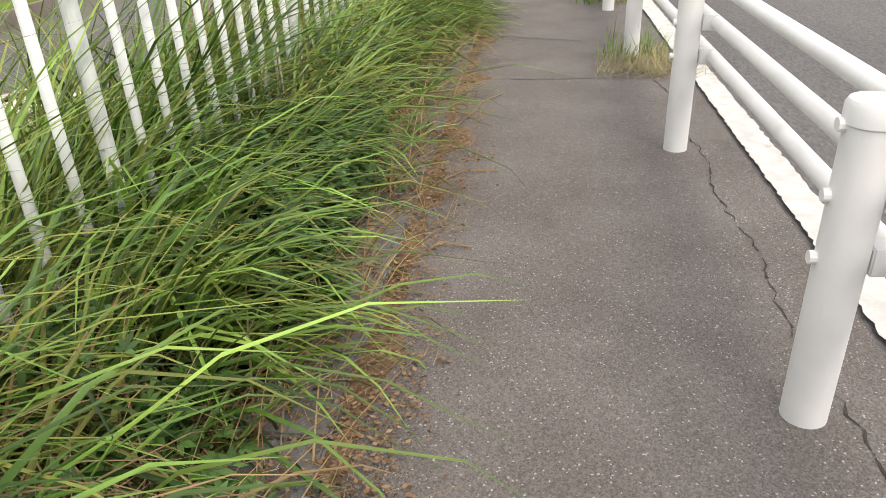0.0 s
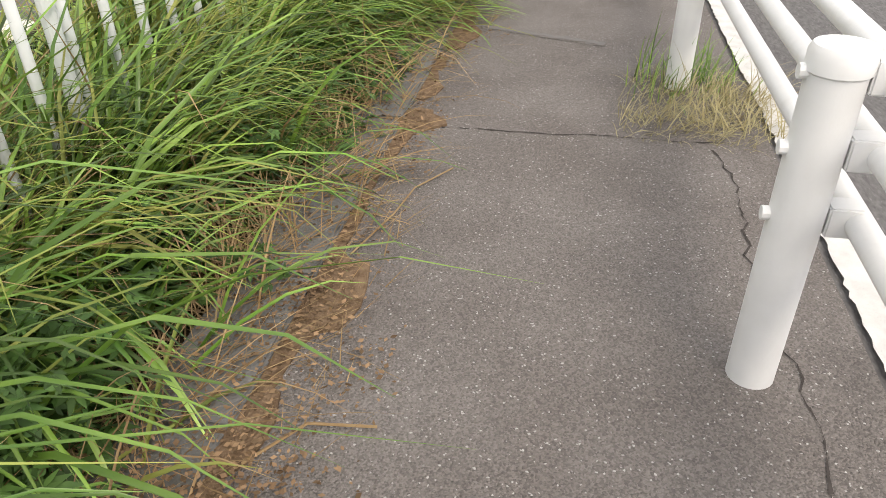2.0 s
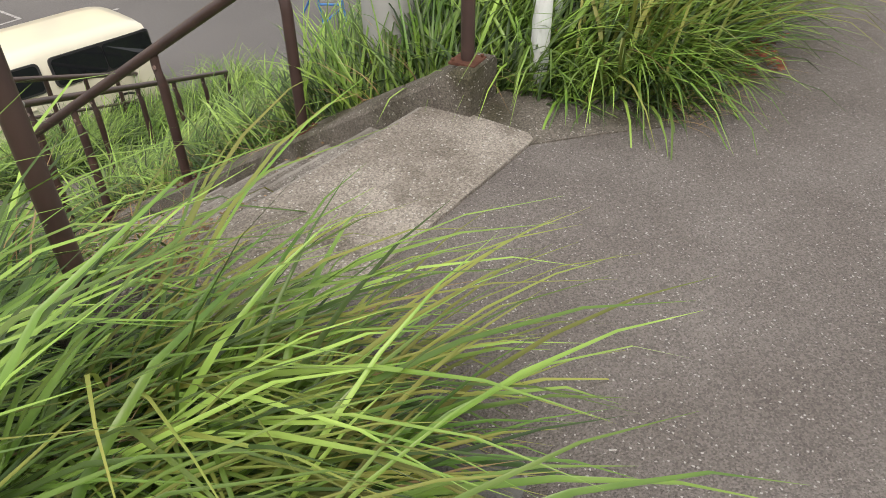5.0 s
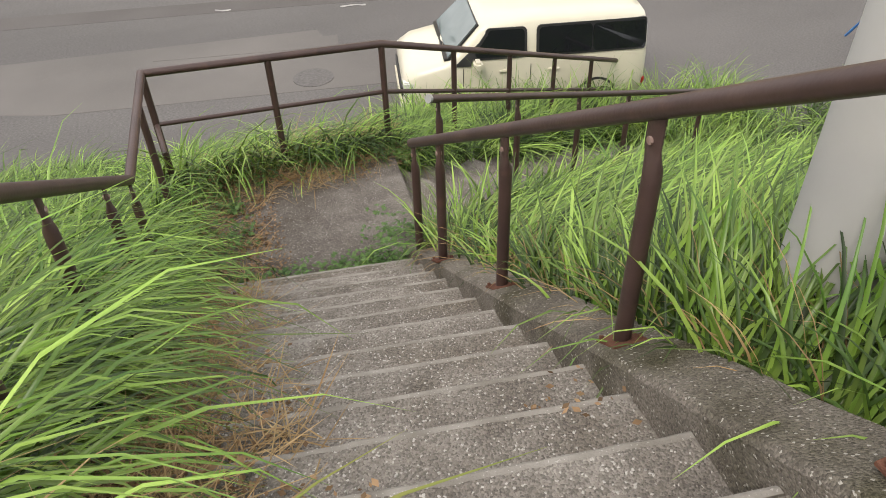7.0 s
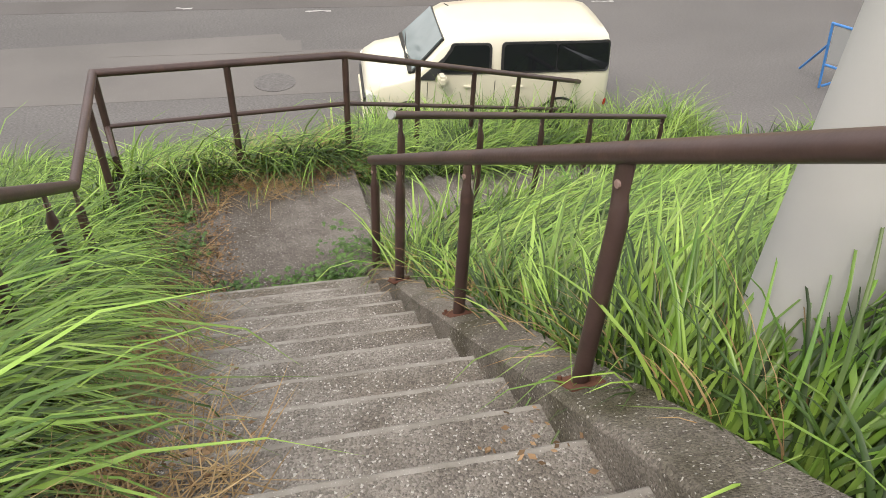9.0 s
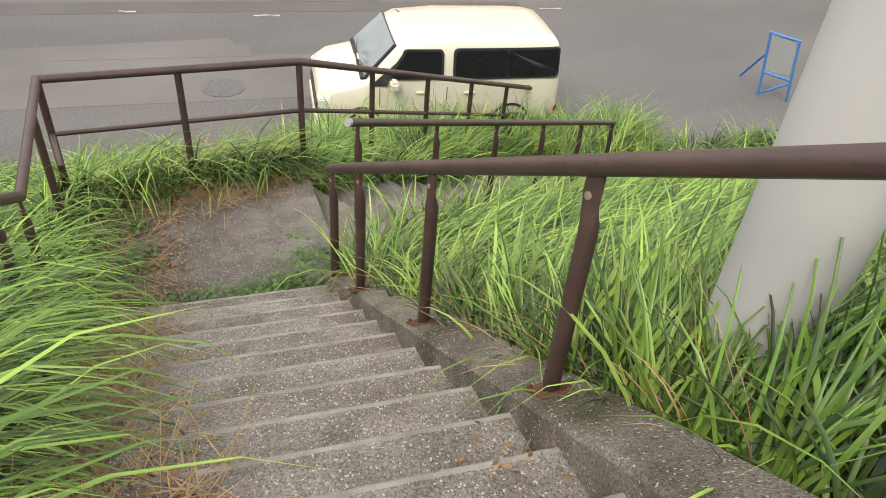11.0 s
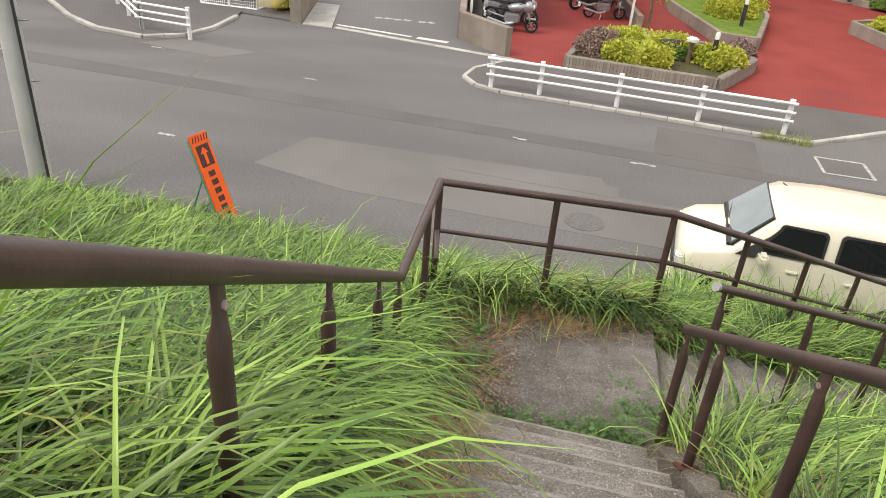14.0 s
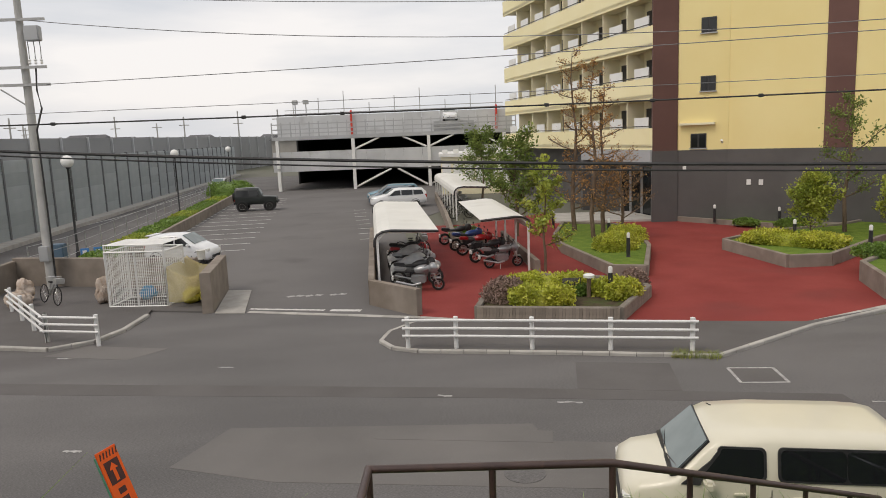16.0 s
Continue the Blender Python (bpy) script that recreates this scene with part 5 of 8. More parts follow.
def motorcycle(label, paint, covered=False, scooter=False):
    c = thing("scooter" if scooter else "motorcycle", label, "motorcycle", group="cycles in the shelters")
    r = 0.23 if scooter else 0.3
    wb = 1.2 if scooter else 1.38
    for x in (0, wb):
        bm = bmesh.new()
        m = Matrix.Translation((x, 0, r)) @ Matrix.Rotation(radians(90), 4, 'X')
        lathe(bm, [(r * 0.68, -0.05), (r * 0.92, -0.055), (r, -0.03), (r, 0.03), (r * 0.92, 0.055), (r * 0.68, 0.05)], 20, m, True)
        w = part("wheel", bm, M_RUBBER, c, smooth=40)
        bm = bmesh.new()
        lathe(bm, [(r * 0.7, -0.02), (r * 0.7, 0.02), (r * 0.62, 0.02), (r * 0.62, -0.02)], 16, m, True)
        for k in range(5):
            a = 2 * math.pi * k / 5
            tube(bm, (x, 0, r), (x + r * 0.64 * math.cos(a), 0, r + r * 0.64 * math.sin(a)), 0.018, n=5)
        part("rim", bm, M_CHROME, w)
    bm = bmesh.new()
    bent(bm, [(0, -0.09, r), (0.22, -0.09, 0.82), (0.26, -0.08, 0.95)], 0.022, 8)
    part("fork", bm, M_CHROME, c)
    bm = bmesh.new()
    bent(bm, [(0, 0.09, r), (0.22, 0.09, 0.82), (0.26, 0.08, 0.95)], 0.022, 8)
    part("fork", bm, M_CHROME, c)
    bm = bmesh.new()
    bent(bm, [(0.42, -0.36, 1.0), (0.3, -0.2, 1.02), (0.27, 0, 0.98), (0.3, 0.2, 1.02), (0.42, 0.36, 1.0)], 0.014, 8)
    part("handlebar", bm, M_BLACK, c)
    if covered:
        bm = bmesh.new()
        g = bmesh.ops.create_icosphere(bm, subdivisions=4, radius=1.0)
        for v in bm.verts:
            p = v.co.copy()
            v.co = V((0.68 + p.x * 0.98, p.y * (0.36 + 0.05 * p.x), 0.56 + p.z * (0.52 - 0.12 * abs(p.x)) + 0.06 * math.cos(4 * p.x)))
            v.co += p * 0.07 * noise.noise(v.co * 3.5)
            v.co.z = max(v.co.z, 0.18)
        part("cover", bm, M_COVER, c, "crumpled grey cover", smooth=80)
    else:
        bm = bmesh.new()
        box(bm, 0.42, 0.95, -0.16, 0.16, 0.3, 0.62, bev=0.05)
        part("engine", bm, M_BLACK if not scooter else paint, c)
        bm = bmesh.new()
        for k, (x, w, z0, z1) in enumerate(((0.34, 0.13, 0.72, 0.92), (0.5, 0.17, 0.68, 0.98), (0.72, 0.16, 0.66, 0.92), (0.88, 0.1, 0.66, 0.8))):
            pass
        g = bmesh.ops.create_icosphere(bm, subdivisions=3, radius=1.0)
        for v in bm.verts:
            v.co = V((0.55 + v.co.x * 0.33, v.co.y * 0.17, 0.8 + v.co.z * 0.15 + 0.04 * -v.co.x))
        part("tank", bm, paint, c, smooth=80)
        bm = bmesh.new()
        box(bm, 0.78, 1.45, -0.13, 0.13, 0.7, 0.8, bev=0.04)
        part("seat", bm, M_SEAT, c)
        bm = bmesh.new()
        box(bm, 1.2, 1.62, -0.1, 0.1, 0.6, 0.74, Matrix.Rotation(radians(-6), 4, 'Y'), bev=0.03)
        part("tail", bm, paint, c)
        bm = bmesh.new()
        g = bmesh.ops.create_icosphere(bm, subdivisions=3, radius=1.0)
        for v in bm.verts:
            v.co = V((0.16 + v.co.x * 0.19, v.co.y * 0.19, 0.84 + v.co.z * 0.2))
        fr = part("fairing", bm, paint if not scooter else M_BIKES, c, smooth=80)
        bm = bmesh.new()
        lathe(bm, [(0.085, -0.02), (0.085, 0.02), (0.05, 0.05)], 14, Matrix.Translation((-0.01, 0, 0.86)) @ Matrix.Rotation(radians(-90), 4, 'Y'))
        part("headlight", bm, M_LAMP, fr)
        bm = bmesh.new()
        bent(bm, [(0.6, 0.17, 0.32), (0.9, 0.2, 0.26), (1.5, 0.22, 0.42)], 0.045, 10)
        part("exhaust", bm, M_CHROME, c)
        bm = bmesh.new()
        box(bm, 0.6, wb, -0.05, 0.05, 0.26, 0.36, bev=0.02)
        part("swingarm", bm, M_BLACK, c)
        bm = bmesh.new()
        box(bm, 1.6, 1.66, -0.09, 0.09, 0.42, 0.56, bev=0.005)
        part("number_plate", bm, M_WHITE, c, "blank white plate")
        bm = bmesh.new()
        box(bm, -0.12, 0.2, -0.07, 0.07, r * 2 - 0.02, r * 2 + 0.02, bev=0.015)
        part("mudguard", bm, paint, c)
    for s in (-1, 1):
        bm = bmesh.new()
        tube(bm, (0.32, s * 0.26, 1.02), (0.3, s * 0.3, 1.2), 0.008, n=6)
        mm = part("mirror_stalk", bm, M_BLACK, c)
        bm = bmesh.new()
        box(bm, 0.28, 0.31, s * 0.3 - 0.06, s * 0.3 + 0.06, 1.17, 1.26, bev=0.012)
        part("mirror", bm, M_BLACK, mm)
    bm = bmesh.new()
    tube(bm, (0.75, 0.14, 0.3), (0.82, 0.3, 0.0), 0.014, n=6)
    part("side_stand", bm, M_CHROME, c)
    return c


def stand(c, x, y, turn, lean=7):
    c.matrix_world = pose(x, y, Z0 + 0.02, 0, 0, turn) @ Matrix.Rotation(radians(lean), 4, 'X')


S = [motorcycle("silver step-through scooter parked in the shelter", M_BIKES, scooter=True), motorcycle("black motorcycle leaning on its stand", M_BLACK),
     motorcycle("scooter under a crumpled grey cover", M_BIKES, True), motorcycle("grey motorcycle leaning on its stand", M_BIKES), motorcycle("scooter under a grey sheet cover", M_BIKES, True),
     motorcycle("red motorcycle in the shelter", M_BIKER), motorcycle("black motorcycle in the shelter row", M_BLACK)]
for i, c in enumerate(S):
    stand(c, 1.55 - 0.04 * i, 25.3 + i * 1.0, 172 + (i % 3) * 9, 7 if i % 2 else -6)
T = [motorcycle("small grey scooter with a top box", M_BIKES, scooter=True), motorcycle("black naked motorcycle with a number plate", M_BLACK), motorcycle("bright red sports motorcycle under the shelter", M_BIKER),
     motorcycle("blue sports motorcycle under the shelter", M_BIKEB), motorcycle("black touring motorcycle under the shelter", M_BLACK)]
for i, c in enumerate(T):
    stand(c, 5.05 - i * 0.3, 29.2 + i * 1.75, 188 + (i % 2) * 12, -7)


def bicycle(label, paint):
    c = thing("bicycle", label, "bicycle", group="bicycles")
    for x in (0, 1.05):
        bm = bmesh.new()
        m = Matrix.Translation((x, 0, 0.33)) @ Matrix.Rotation(radians(90), 4, 'X')
        lathe(bm, [(0.3, -0.012), (0.325, -0.018), (0.34, 0), (0.325, 0.018), (0.3, 0.012)], 24, m, True)
        w = part("wheel", bm, M_RUBBER, c)
        for k in range(10):
            a = 2 * math.pi * k / 10
            bm = bmesh.new()
            tube(bm, (x, 0, 0.33), (x + 0.3 * math.cos(a), 0, 0.33 + 0.3 * math.sin(a)), 0.003, n=4)
            part("spoke", bm, M_CHROME, w)
    for nm, pts, r in (("frame", [(0.2, 0, 0.82), (0.62, 0, 0.3), (0.55, 0, 0.75)], 0.02), ("frame", [(0.62, 0, 0.3), (1.05, 0, 0.33), (0.57, 0, 0.66)], 0.012), ("fork", [(0, 0, 0.33), (0.18, 0, 0.8), (0.2, 0, 0.98)], 0.016)):
        bm = bmesh.new()
        bent(bm, pts, r, 8)
        part(nm, bm, paint, c)
    bm = bmesh.new()
    bent(bm, [(0.35, -0.27, 0.98), (0.2, -0.18, 1.02), (0.18, 0, 1.0), (0.2, 0.18, 1.02), (0.35, 0.27, 0.98)], 0.012, 8)
    part("handlebar", bm, M_CHROME, c)
    bm = bmesh.new()
    box(bm, 0.44, 0.68, -0.07, 0.07, 0.76, 0.82, bev=0.025)
    part("saddle", bm, M_SEAT, c)
    bm = bmesh.new()
    box(bm, -0.22, 0.08, -0.15, 0.15, 0.78, 0.98, bev=0.02)
    part("basket", bm, M_STEEL, c)
    return c


b0 = bicycle("silver city bicycle with a front basket", M_STEEL)
b0.matrix_world = pose(-11.95, 25.8, Z0 + 0.07, 0, 0, 138) @ Matrix.Rotation(radians(8), 4, 'X')
for i in range(9):
    copy_thing(b0, pose(4.9 + 0.25 * (i % 2), 47.5 + i * 1.5, Z0 + 0.02, 0, 0, 184 + 5 * (i % 3)))
for i in range(2):
    copy_thing(b0, pose(1.3, 32.6 + i * 0.8, Z0 + 0.02, 0, 0, 178 + 6 * i))

# ---- shelters ----


def shelter(label, m, length, width, bays, height=2.1, group="cycle shelters"):
    """A one-legged cycle shelter: posts along x = 0, the roof bends over from them to x = width."""
    s = thing("cycle_shelter", label, "shelter", group=group)
    prof = [(-0.12, height - 0.45), (-0.1, height - 0.2), (0.0, height - 0.02), (0.18, height + 0.08), (0.5, height + 0.12), (width, height + 0.02)]
    bm = bmesh.new()
    a, b = [], []
    for x, z in prof:
        a.append((bm.verts.new((x, 0, z)), bm.verts.new((x, length, z))))
    t = 0.025
    lo = [(bm.verts.new((x + (0.02 if i < 3 else 0), 0.0, z - t)), bm.verts.new((x + (0.02 if i < 3 else 0), length, z - t))) for i, (x, z) in enumerate(prof)]
    for i in range(len(prof) - 1):
        bm.faces.new((a[i][0], a[i + 1][0], a[i + 1][1], a[i][1]))
        bm.faces.new((lo[i][0], lo[i][1], lo[i + 1][1], lo[i + 1][0]))
        bm.faces.new((a[i][0], lo[i][0], lo[i + 1][0], a[i + 1][0]))
        bm.faces.new((a[i][1], a[i + 1][1], lo[i + 1][1], lo[i][1]))
    bm.faces.new((a[0][0], a[0][1], lo[0][1], lo[0][0]))
    bm.faces.new((a[-1][0], lo[-1][0], lo[-1][1], a[-1][1]))
    part("roof_sheet", bm, M_CANOPY, s)
    for y in (0.0, length):
        bm = bmesh.new()
        bent(bm, [(x, y, z - 0.03) for x, z in prof], 0.05, 6)
        part("edge_trim", bm, M_BLACK, s, "dark end trim")
    for i in range(bays + 1):
        y = 0.06 + (length - 0.12) * i / bays
        bm = bmesh.new()
        box(bm, -0.04, 0.04, y - 0.04, y + 0.04, 0, height - 0.05)
        part("post", bm, M_WHITE, s)
        bm = bmesh.new()
        bent(bm, [(0, y, height - 0.25), (0.3, y, height + 0.03), (width - 0.1, y, height - 0.04)], 0.035, 6)
        part("bracket", bm, M_WHITE, s)
    s.matrix_world = m
    return s


shelter("cream metal cycle shelter with a bent roof edge", pose(-0.55, 25.6, Z0 + 0.01, 0, 0, 2.0), 12.0, 2.2, 5)
shelter("cream metal motorcycle shelter with dark trim", pose(5.2, 36.6, Z0 + 0.01, 0, 0, 181.0), 8.5, 1.9, 3)
shelter("long cream cycle shelter with rows of posts", pose(3.95, 46.0, Z0 + 0.01, 0, 0, 1.0), 18.0, 2.2, 8)

# ---- refuse cage and what stands round it ----
cage = thing("refuse_cage", "white wire-mesh refuse cage with double doors", "cage")
CW, CD, CH = 2.1, 1.5, 2.15


def mesh_panel(nm, p, u, w, h, parent, step=0.075):
    """A welded wire panel in its frame."""
    p, u = V(p), V(u)
    bm = bmesh.new()
    bent(bm, [p, p + u * w, p + u * w + V((0, 0, h)), p + V((0, 0, h)), p], 0.034, 6)
    fr = part(nm, bm, M_WHITE, parent)
    bm = bmesh.new()
    for i in range(1, int(w / step)):
        q = p + u * (i * step)
        box(bm, q.x - 0.006, q.x + 0.006, q.y - 0.006, q.y + 0.006, q.z, q.z + h)
    for i in range(1, int(h / (step * 1.4))):
        tube(bm, p + V((0, 0, i * step * 1.4)), p + u * w + V((0, 0, i * step * 1.4)), 0.006, n=4)
    tagged(part("wire_mesh", bm, M_WHITE, fr), kind="stuff")


for nm, p, u, w in (("door_leaf", (0, 0, 0), (1, 0, 0), 1.04), ("door_leaf", (1.06, 0, 0), (1, 0, 0), 1.04), ("side_panel", (0, 0, 0), (0, 1, 0), CD), ("side_panel", (CW, 0, 0), (0, 1, 0), CD), ("back_panel", (0, CD, 0), (1, 0, 0), CW)):
    mesh_panel(nm, p, u, w, CH - 0.25, cage)
mesh_panel("upper_panel", (0, 0, CH - 0.24), (1, 0, 0), CW, 0.24, cage)
bm = bmesh.new()
for i in range(20):
    tube(bm, (i * CW / 19, 0, CH), (i * CW / 19, CD, CH), 0.007, n=4)
for i in range(22):
    tube(bm, (0, i * CD / 21, CH), (CW, i * CD / 21, CH), 0.007, n=4)
tagged(part("roof_mesh", bm, M_WHITE, cage), kind="stuff")
cage.matrix_world = pose(-9.9, 25.2, Z0 + 0.05, 0, 0, -8.0)


def blob(name, label, cat, material, x, y, z, sx, sy, sz, seed, rough=0.22):
    bm = bmesh.new()
    bmesh.ops.create_icosphere(bm, subdivisions=4, radius=1.0)
    for v in bm.verts:
        p = v.co.copy()
        k = 0.95 + 1.3 * rough * noise.noise(p * 1.8 + V((seed, 0, 0))) - 1.6 * rough * abs(noise.noise(p * 3.2 + V((0, seed, 0)))) + 0.5 * rough * noise.noise(p * 8)
        v.co = V((p.x * sx * k, p.y * sy * k, max(p.z * sz * k, -sz * 0.75)))
    ob = part(name, bm, material, None, smooth=70)
    ob.location = (x, y, z + sz * 0.75)
    return tagged(ob, label, cat)


blob("refuse_sack", "crumpled brown paper refuse sack on the floor", "sack", M_BAG, -13.3, 25.9, Z0 + 0.06, 0.5, 0.4, 0.35, 1)
blob("refuse_sack", "torn pale refuse sack against the wall", "sack", M_BAG, -13.6, 27.0, Z0 + 0.06, 0.35, 0.35, 0.5, 2)
blob("refuse_sack", "brown sack leaning on the cage", "sack", M_BAG, -10.4, 26.0, Z0 + 0.06, 0.32, 0.35, 0.55, 3)
blob("plastic_sheet", "white plastic sheet at the rail end", "sheet", M_WHITE, -14.3, 25.2, Z0 + 0.06, 0.5, 0.35, 0.13, 4)
blob("refuse_sack", "blue plastic bag inside the cage", "sack", M_BLUEBAG, -8.9, 26.2, Z0 + 0.06, 0.3, 0.3, 0.3, 5)
for i in range(3):
    blob("refuse_sack", "yellow rubbish bag under the net", "sack", M_BAGY, -7.1 + 0.3 * i, 25.2 + 0.45 * (i % 2), Z0 + 0.06, 0.32, 0.32, 0.32, 6 + i)
bm = bmesh.new()
rows_ = []
for i in range(19):
    row = []
    for j in range(23):
        u, v = i / 18, j / 22
        x = -7.72 + 1.42 * u
        top = 1.42 - 0.32 * math.sin(math.pi * u) - 0.1 * u
        if v < 0.55:
            y, zt = 27.2 - 2.5 * v / 0.55, top - 0.16 * math.sin(math.pi * v / 0.55) * math.sin(math.pi * u)
        else:
            w = (v - 0.55) / 0.45
            y, zt = 24.7 - 0.35 * math.sin(w * 1.7) * math.sin(math.pi * u), top * (1 - w) + w * (0.22 + 0.5 * u * u)
        row.append(bm.verts.new((x, y + 0.05 * noise.noise((x * 5, zt * 4, 1)), Z0 + zt + 0.05 * noise.noise((x * 4, y * 4, 0)))))
    rows_.append(row)
for a, b in zip(rows_, rows_[1:]):
    for j in range(22):
        bm.faces.new((a[j], a[j + 1], b[j + 1], b[j]))
bmesh.ops.solidify(bm, geom=bm.faces[:], thickness=0.006)
tagged(part("bird_net", bm, M_NET, smooth=70), "sagging yellow net hung between cage and wall", "net")
bm = bmesh.new()
lathe(bm, [(0.13, 0), (0.16, 0.34), (0.17, 0.35), (0.15, 0.36), (0.14, 0.3)], 18, pose(-7.3, 27.6, Z0 + 1.2))
tagged(part("bucket", bm, M_WHITE, smooth=40), "white plastic bucket on the wall", "bucket")
gst = thing("green_frame", "green steel mesh gate frame by the wall", "frame")
for a, b in (((0, 0, 0), (0, 0, 1.1)), ((0.9, 0, 0), (0.9, 0, 1.1)), ((0, 0, 1.1), (0.9, 0, 1.1)), ((0, 0, 0.5), (0.9, 0, 0.5))):
    bm = bmesh.new()
    tube(bm, a, b, 0.025, n=8)
    part("bar", bm, M_GREEN, gst)
gst.matrix_world = pose(-16.4, 29.0, Z0, 0, 0, 10)
bm = bmesh.new()
box(bm, -0.5, 0.5, -0.3, 0.3, 0, 1.0, bev=0.04)
ob = tagged(part("storage_box", bm, mat("blue_grey_paint", (0.08, 0.14, 0.2), (0.1, 0.16, 0.22), 5, 0.6)), "dull blue metal box by the lamp post", "box")
ob.matrix_world = pose(-16.6, 36.0, Z0, 0, 0, 5)
for i in range(2):
    sg = thing("parking_sign", "small blue parking sign plate on a stick", "sign")
    bm = bmesh.new()
    box(bm, -0.2, 0.2, -0.01, 0.01, 0.35, 0.8, bev=0.005)
    pl = part("plate", bm, M_BLUE, sg)
    bm = bmesh.new()
    box(bm, -0.1, 0.1, -0.016, -0.012, 0.45, 0.7)
    part("mark", bm, M_WHITE, pl)
    bm = bmesh.new()
    tube(bm, (0, 0.015, 0), (0, 0.015, 0.6), 0.015, n=6)
    part("stick", bm, M_STEEL, sg)
    sg.matrix_world = pose(-14.9 + 0.5 * i, 35.4 + 0.3 * i, Z0, 0, 0, 8)

# ---- lamp posts, bollards ----


def lamp_post(x, y):
    lp = thing("street_lamp", "black lamp post with a white globe", "street lamp", group="globe lamps")
    bm = bmesh.new()
    lathe(bm, [(0.1, 0), (0.1, 0.5), (0.065, 0.55), (0.05, 4.55), (0.09, 4.6), (0.1, 4.68)], 14)
    part("post", bm, M_BLACK, lp, smooth=40)
    bm = bmesh.new()
    bmesh.ops.create_uvsphere(bm, u_segments=20, v_segments=12, radius=0.3)
    bmesh.ops.translate(bm, verts=bm.verts[:], vec=(0, 0, 4.95))
    part("globe", bm, M_WHITE, lp, smooth=80)
    lp.location = (x, y, Z0)
    return lp


lp = lamp_post(-15.8, 36.7)
copy_thing(lp, pose(-16.9, 57.8, Z0))
copy_thing(lp, pose(-18.6, 83.5, Z0))


def bollard(x, y, z=0.0):
    b = thing("bollard_light", "black bollard light with a white cap lens", "bollard", group="garden bollards")
    bm = bmesh.new()
    lathe(bm, [(0.09, 0), (0.09, 0.02), (0.075, 0.03), (0.075, 0.78)], 16)
    part("post", bm, M_BLACK, b, smooth=40)
    bm = bmesh.new()
    lathe(bm, [(0.07, 0.78), (0.07, 0.93), (0.05, 0.98), (0.02, 0.99)], 16)
    part("lens", bm, M_LAMP, b, smooth=40)
    b.location = (x, y, Z0 + z)
    return b


bl = bollard(9.4, 28.2, 0.35)
for x, y, z in ((6.7, 21.6, 0.3), (17.6, 38.6, 0.15), (20.2, 36.6, 0.1), (17.2, 29.8, 0.35), (17.9, 25.8, 0.55), (10.2, 33.6, 0.3), (9.0, 40.4, 0.05)):
    copy_thing(bl, pose(x, y, Z0 + z))
gl = thing("garden_lamp", "small wooden garden lamp with a white top", "lamp")
bm = bmesh.new()
tube(bm, (0, 0, 0), (0, 0, 0.6), 0.07, n=12)
part("post", bm, M_BARK, gl)
bm = bmesh.new()
lathe(bm, [(0.08, 0.6), (0.17, 0.62), (0.18, 0.7), (0.1, 0.74)], 14)
part("cap", bm, M_WHITE, gl)
gl.location = (6.05, 21.7, Z0 + 0.32)
bm = bmesh.new()
box(bm, -0.3, 0.3, -0.04, 0.04, 0, 0.55, bev=0.02)
ob = tagged(part("name_stone", bm, M_BASE), "dark blank stone tablet in the planter", "tablet")
ob.location = (5.6, 22.1, Z0 + 0.32)

# ---- apartment block ----
apt = thing("apartment_block", "yellow and brown apartment block on a dark tiled base", "building")
FOOT = [(16.3, 41.25), (16.4, 40.9), (18.7, 39.5), (22.1, 36.0), (24.4, 33.2), (29.0, 28.0), (46, 42), (32, 70), (11.5, 65.7)]
ZB, STO = 0.1, 2.85


def offset_poly(poly, d):
    c = V((sum(p[0] for p in poly) / len(poly), sum(p[1] for p in poly) / len(poly)))
    return [tuple(V(p) + (V(p) - c).normalized() * d) for p in poly]


slab("upper_wall", FOOT, ZB, 21.5, M_YEL, apt, "yellow tiled wall")
slab("base_wall", offset_poly(FOOT, 0.06), Z0 - 0.2, ZB, M_BASE, apt, "dark grey tiled base")


def panel_on(a, b, u0, u1, z0, z1, out, material, nm, parent, label="", th=0.05):
    """A slab on the wall from a to b: u along it in metres, out proud of it."""
    a, b = V((*a, 0)), V((*b, 0))
    d = (b - a).normalized()
    n = V((d.y, -d.x, 0))
    p, q = a + d * u0, a + d * u1
    bm = bmesh.new()
    prism(bm, [tuple((p + n * (out - th))[:2]), tuple((q + n * (out - th))[:2]), tuple((q + n * out)[:2]), tuple((p + n * out)[:2])], z0, z1)
    return part(nm, bm, material, parent, label)


def window_on(a, b, u0, u1, z0, z1, parent, panes=2, frame=None):
    w = panel_on(a, b, u0, u1, z0, z1, 0.05, frame or M_BLACK, "window", parent, "dark framed window", 0.08)
    for i in range(panes):
        s = (u1 - u0) / panes
        panel_on(a, b, u0 + s * i + 0.05, u0 + s * (i + 1) - 0.05, z0 + 0.06, z1 - 0.06, 0.062, M_GLASS, "pane", w, "", 0.02)
    panel_on(a, b, u0 - 0.06, u1 + 0.06, z0 - 0.06, z0, 0.12, M_GREY, "sill", w, "", 0.14)
    return w


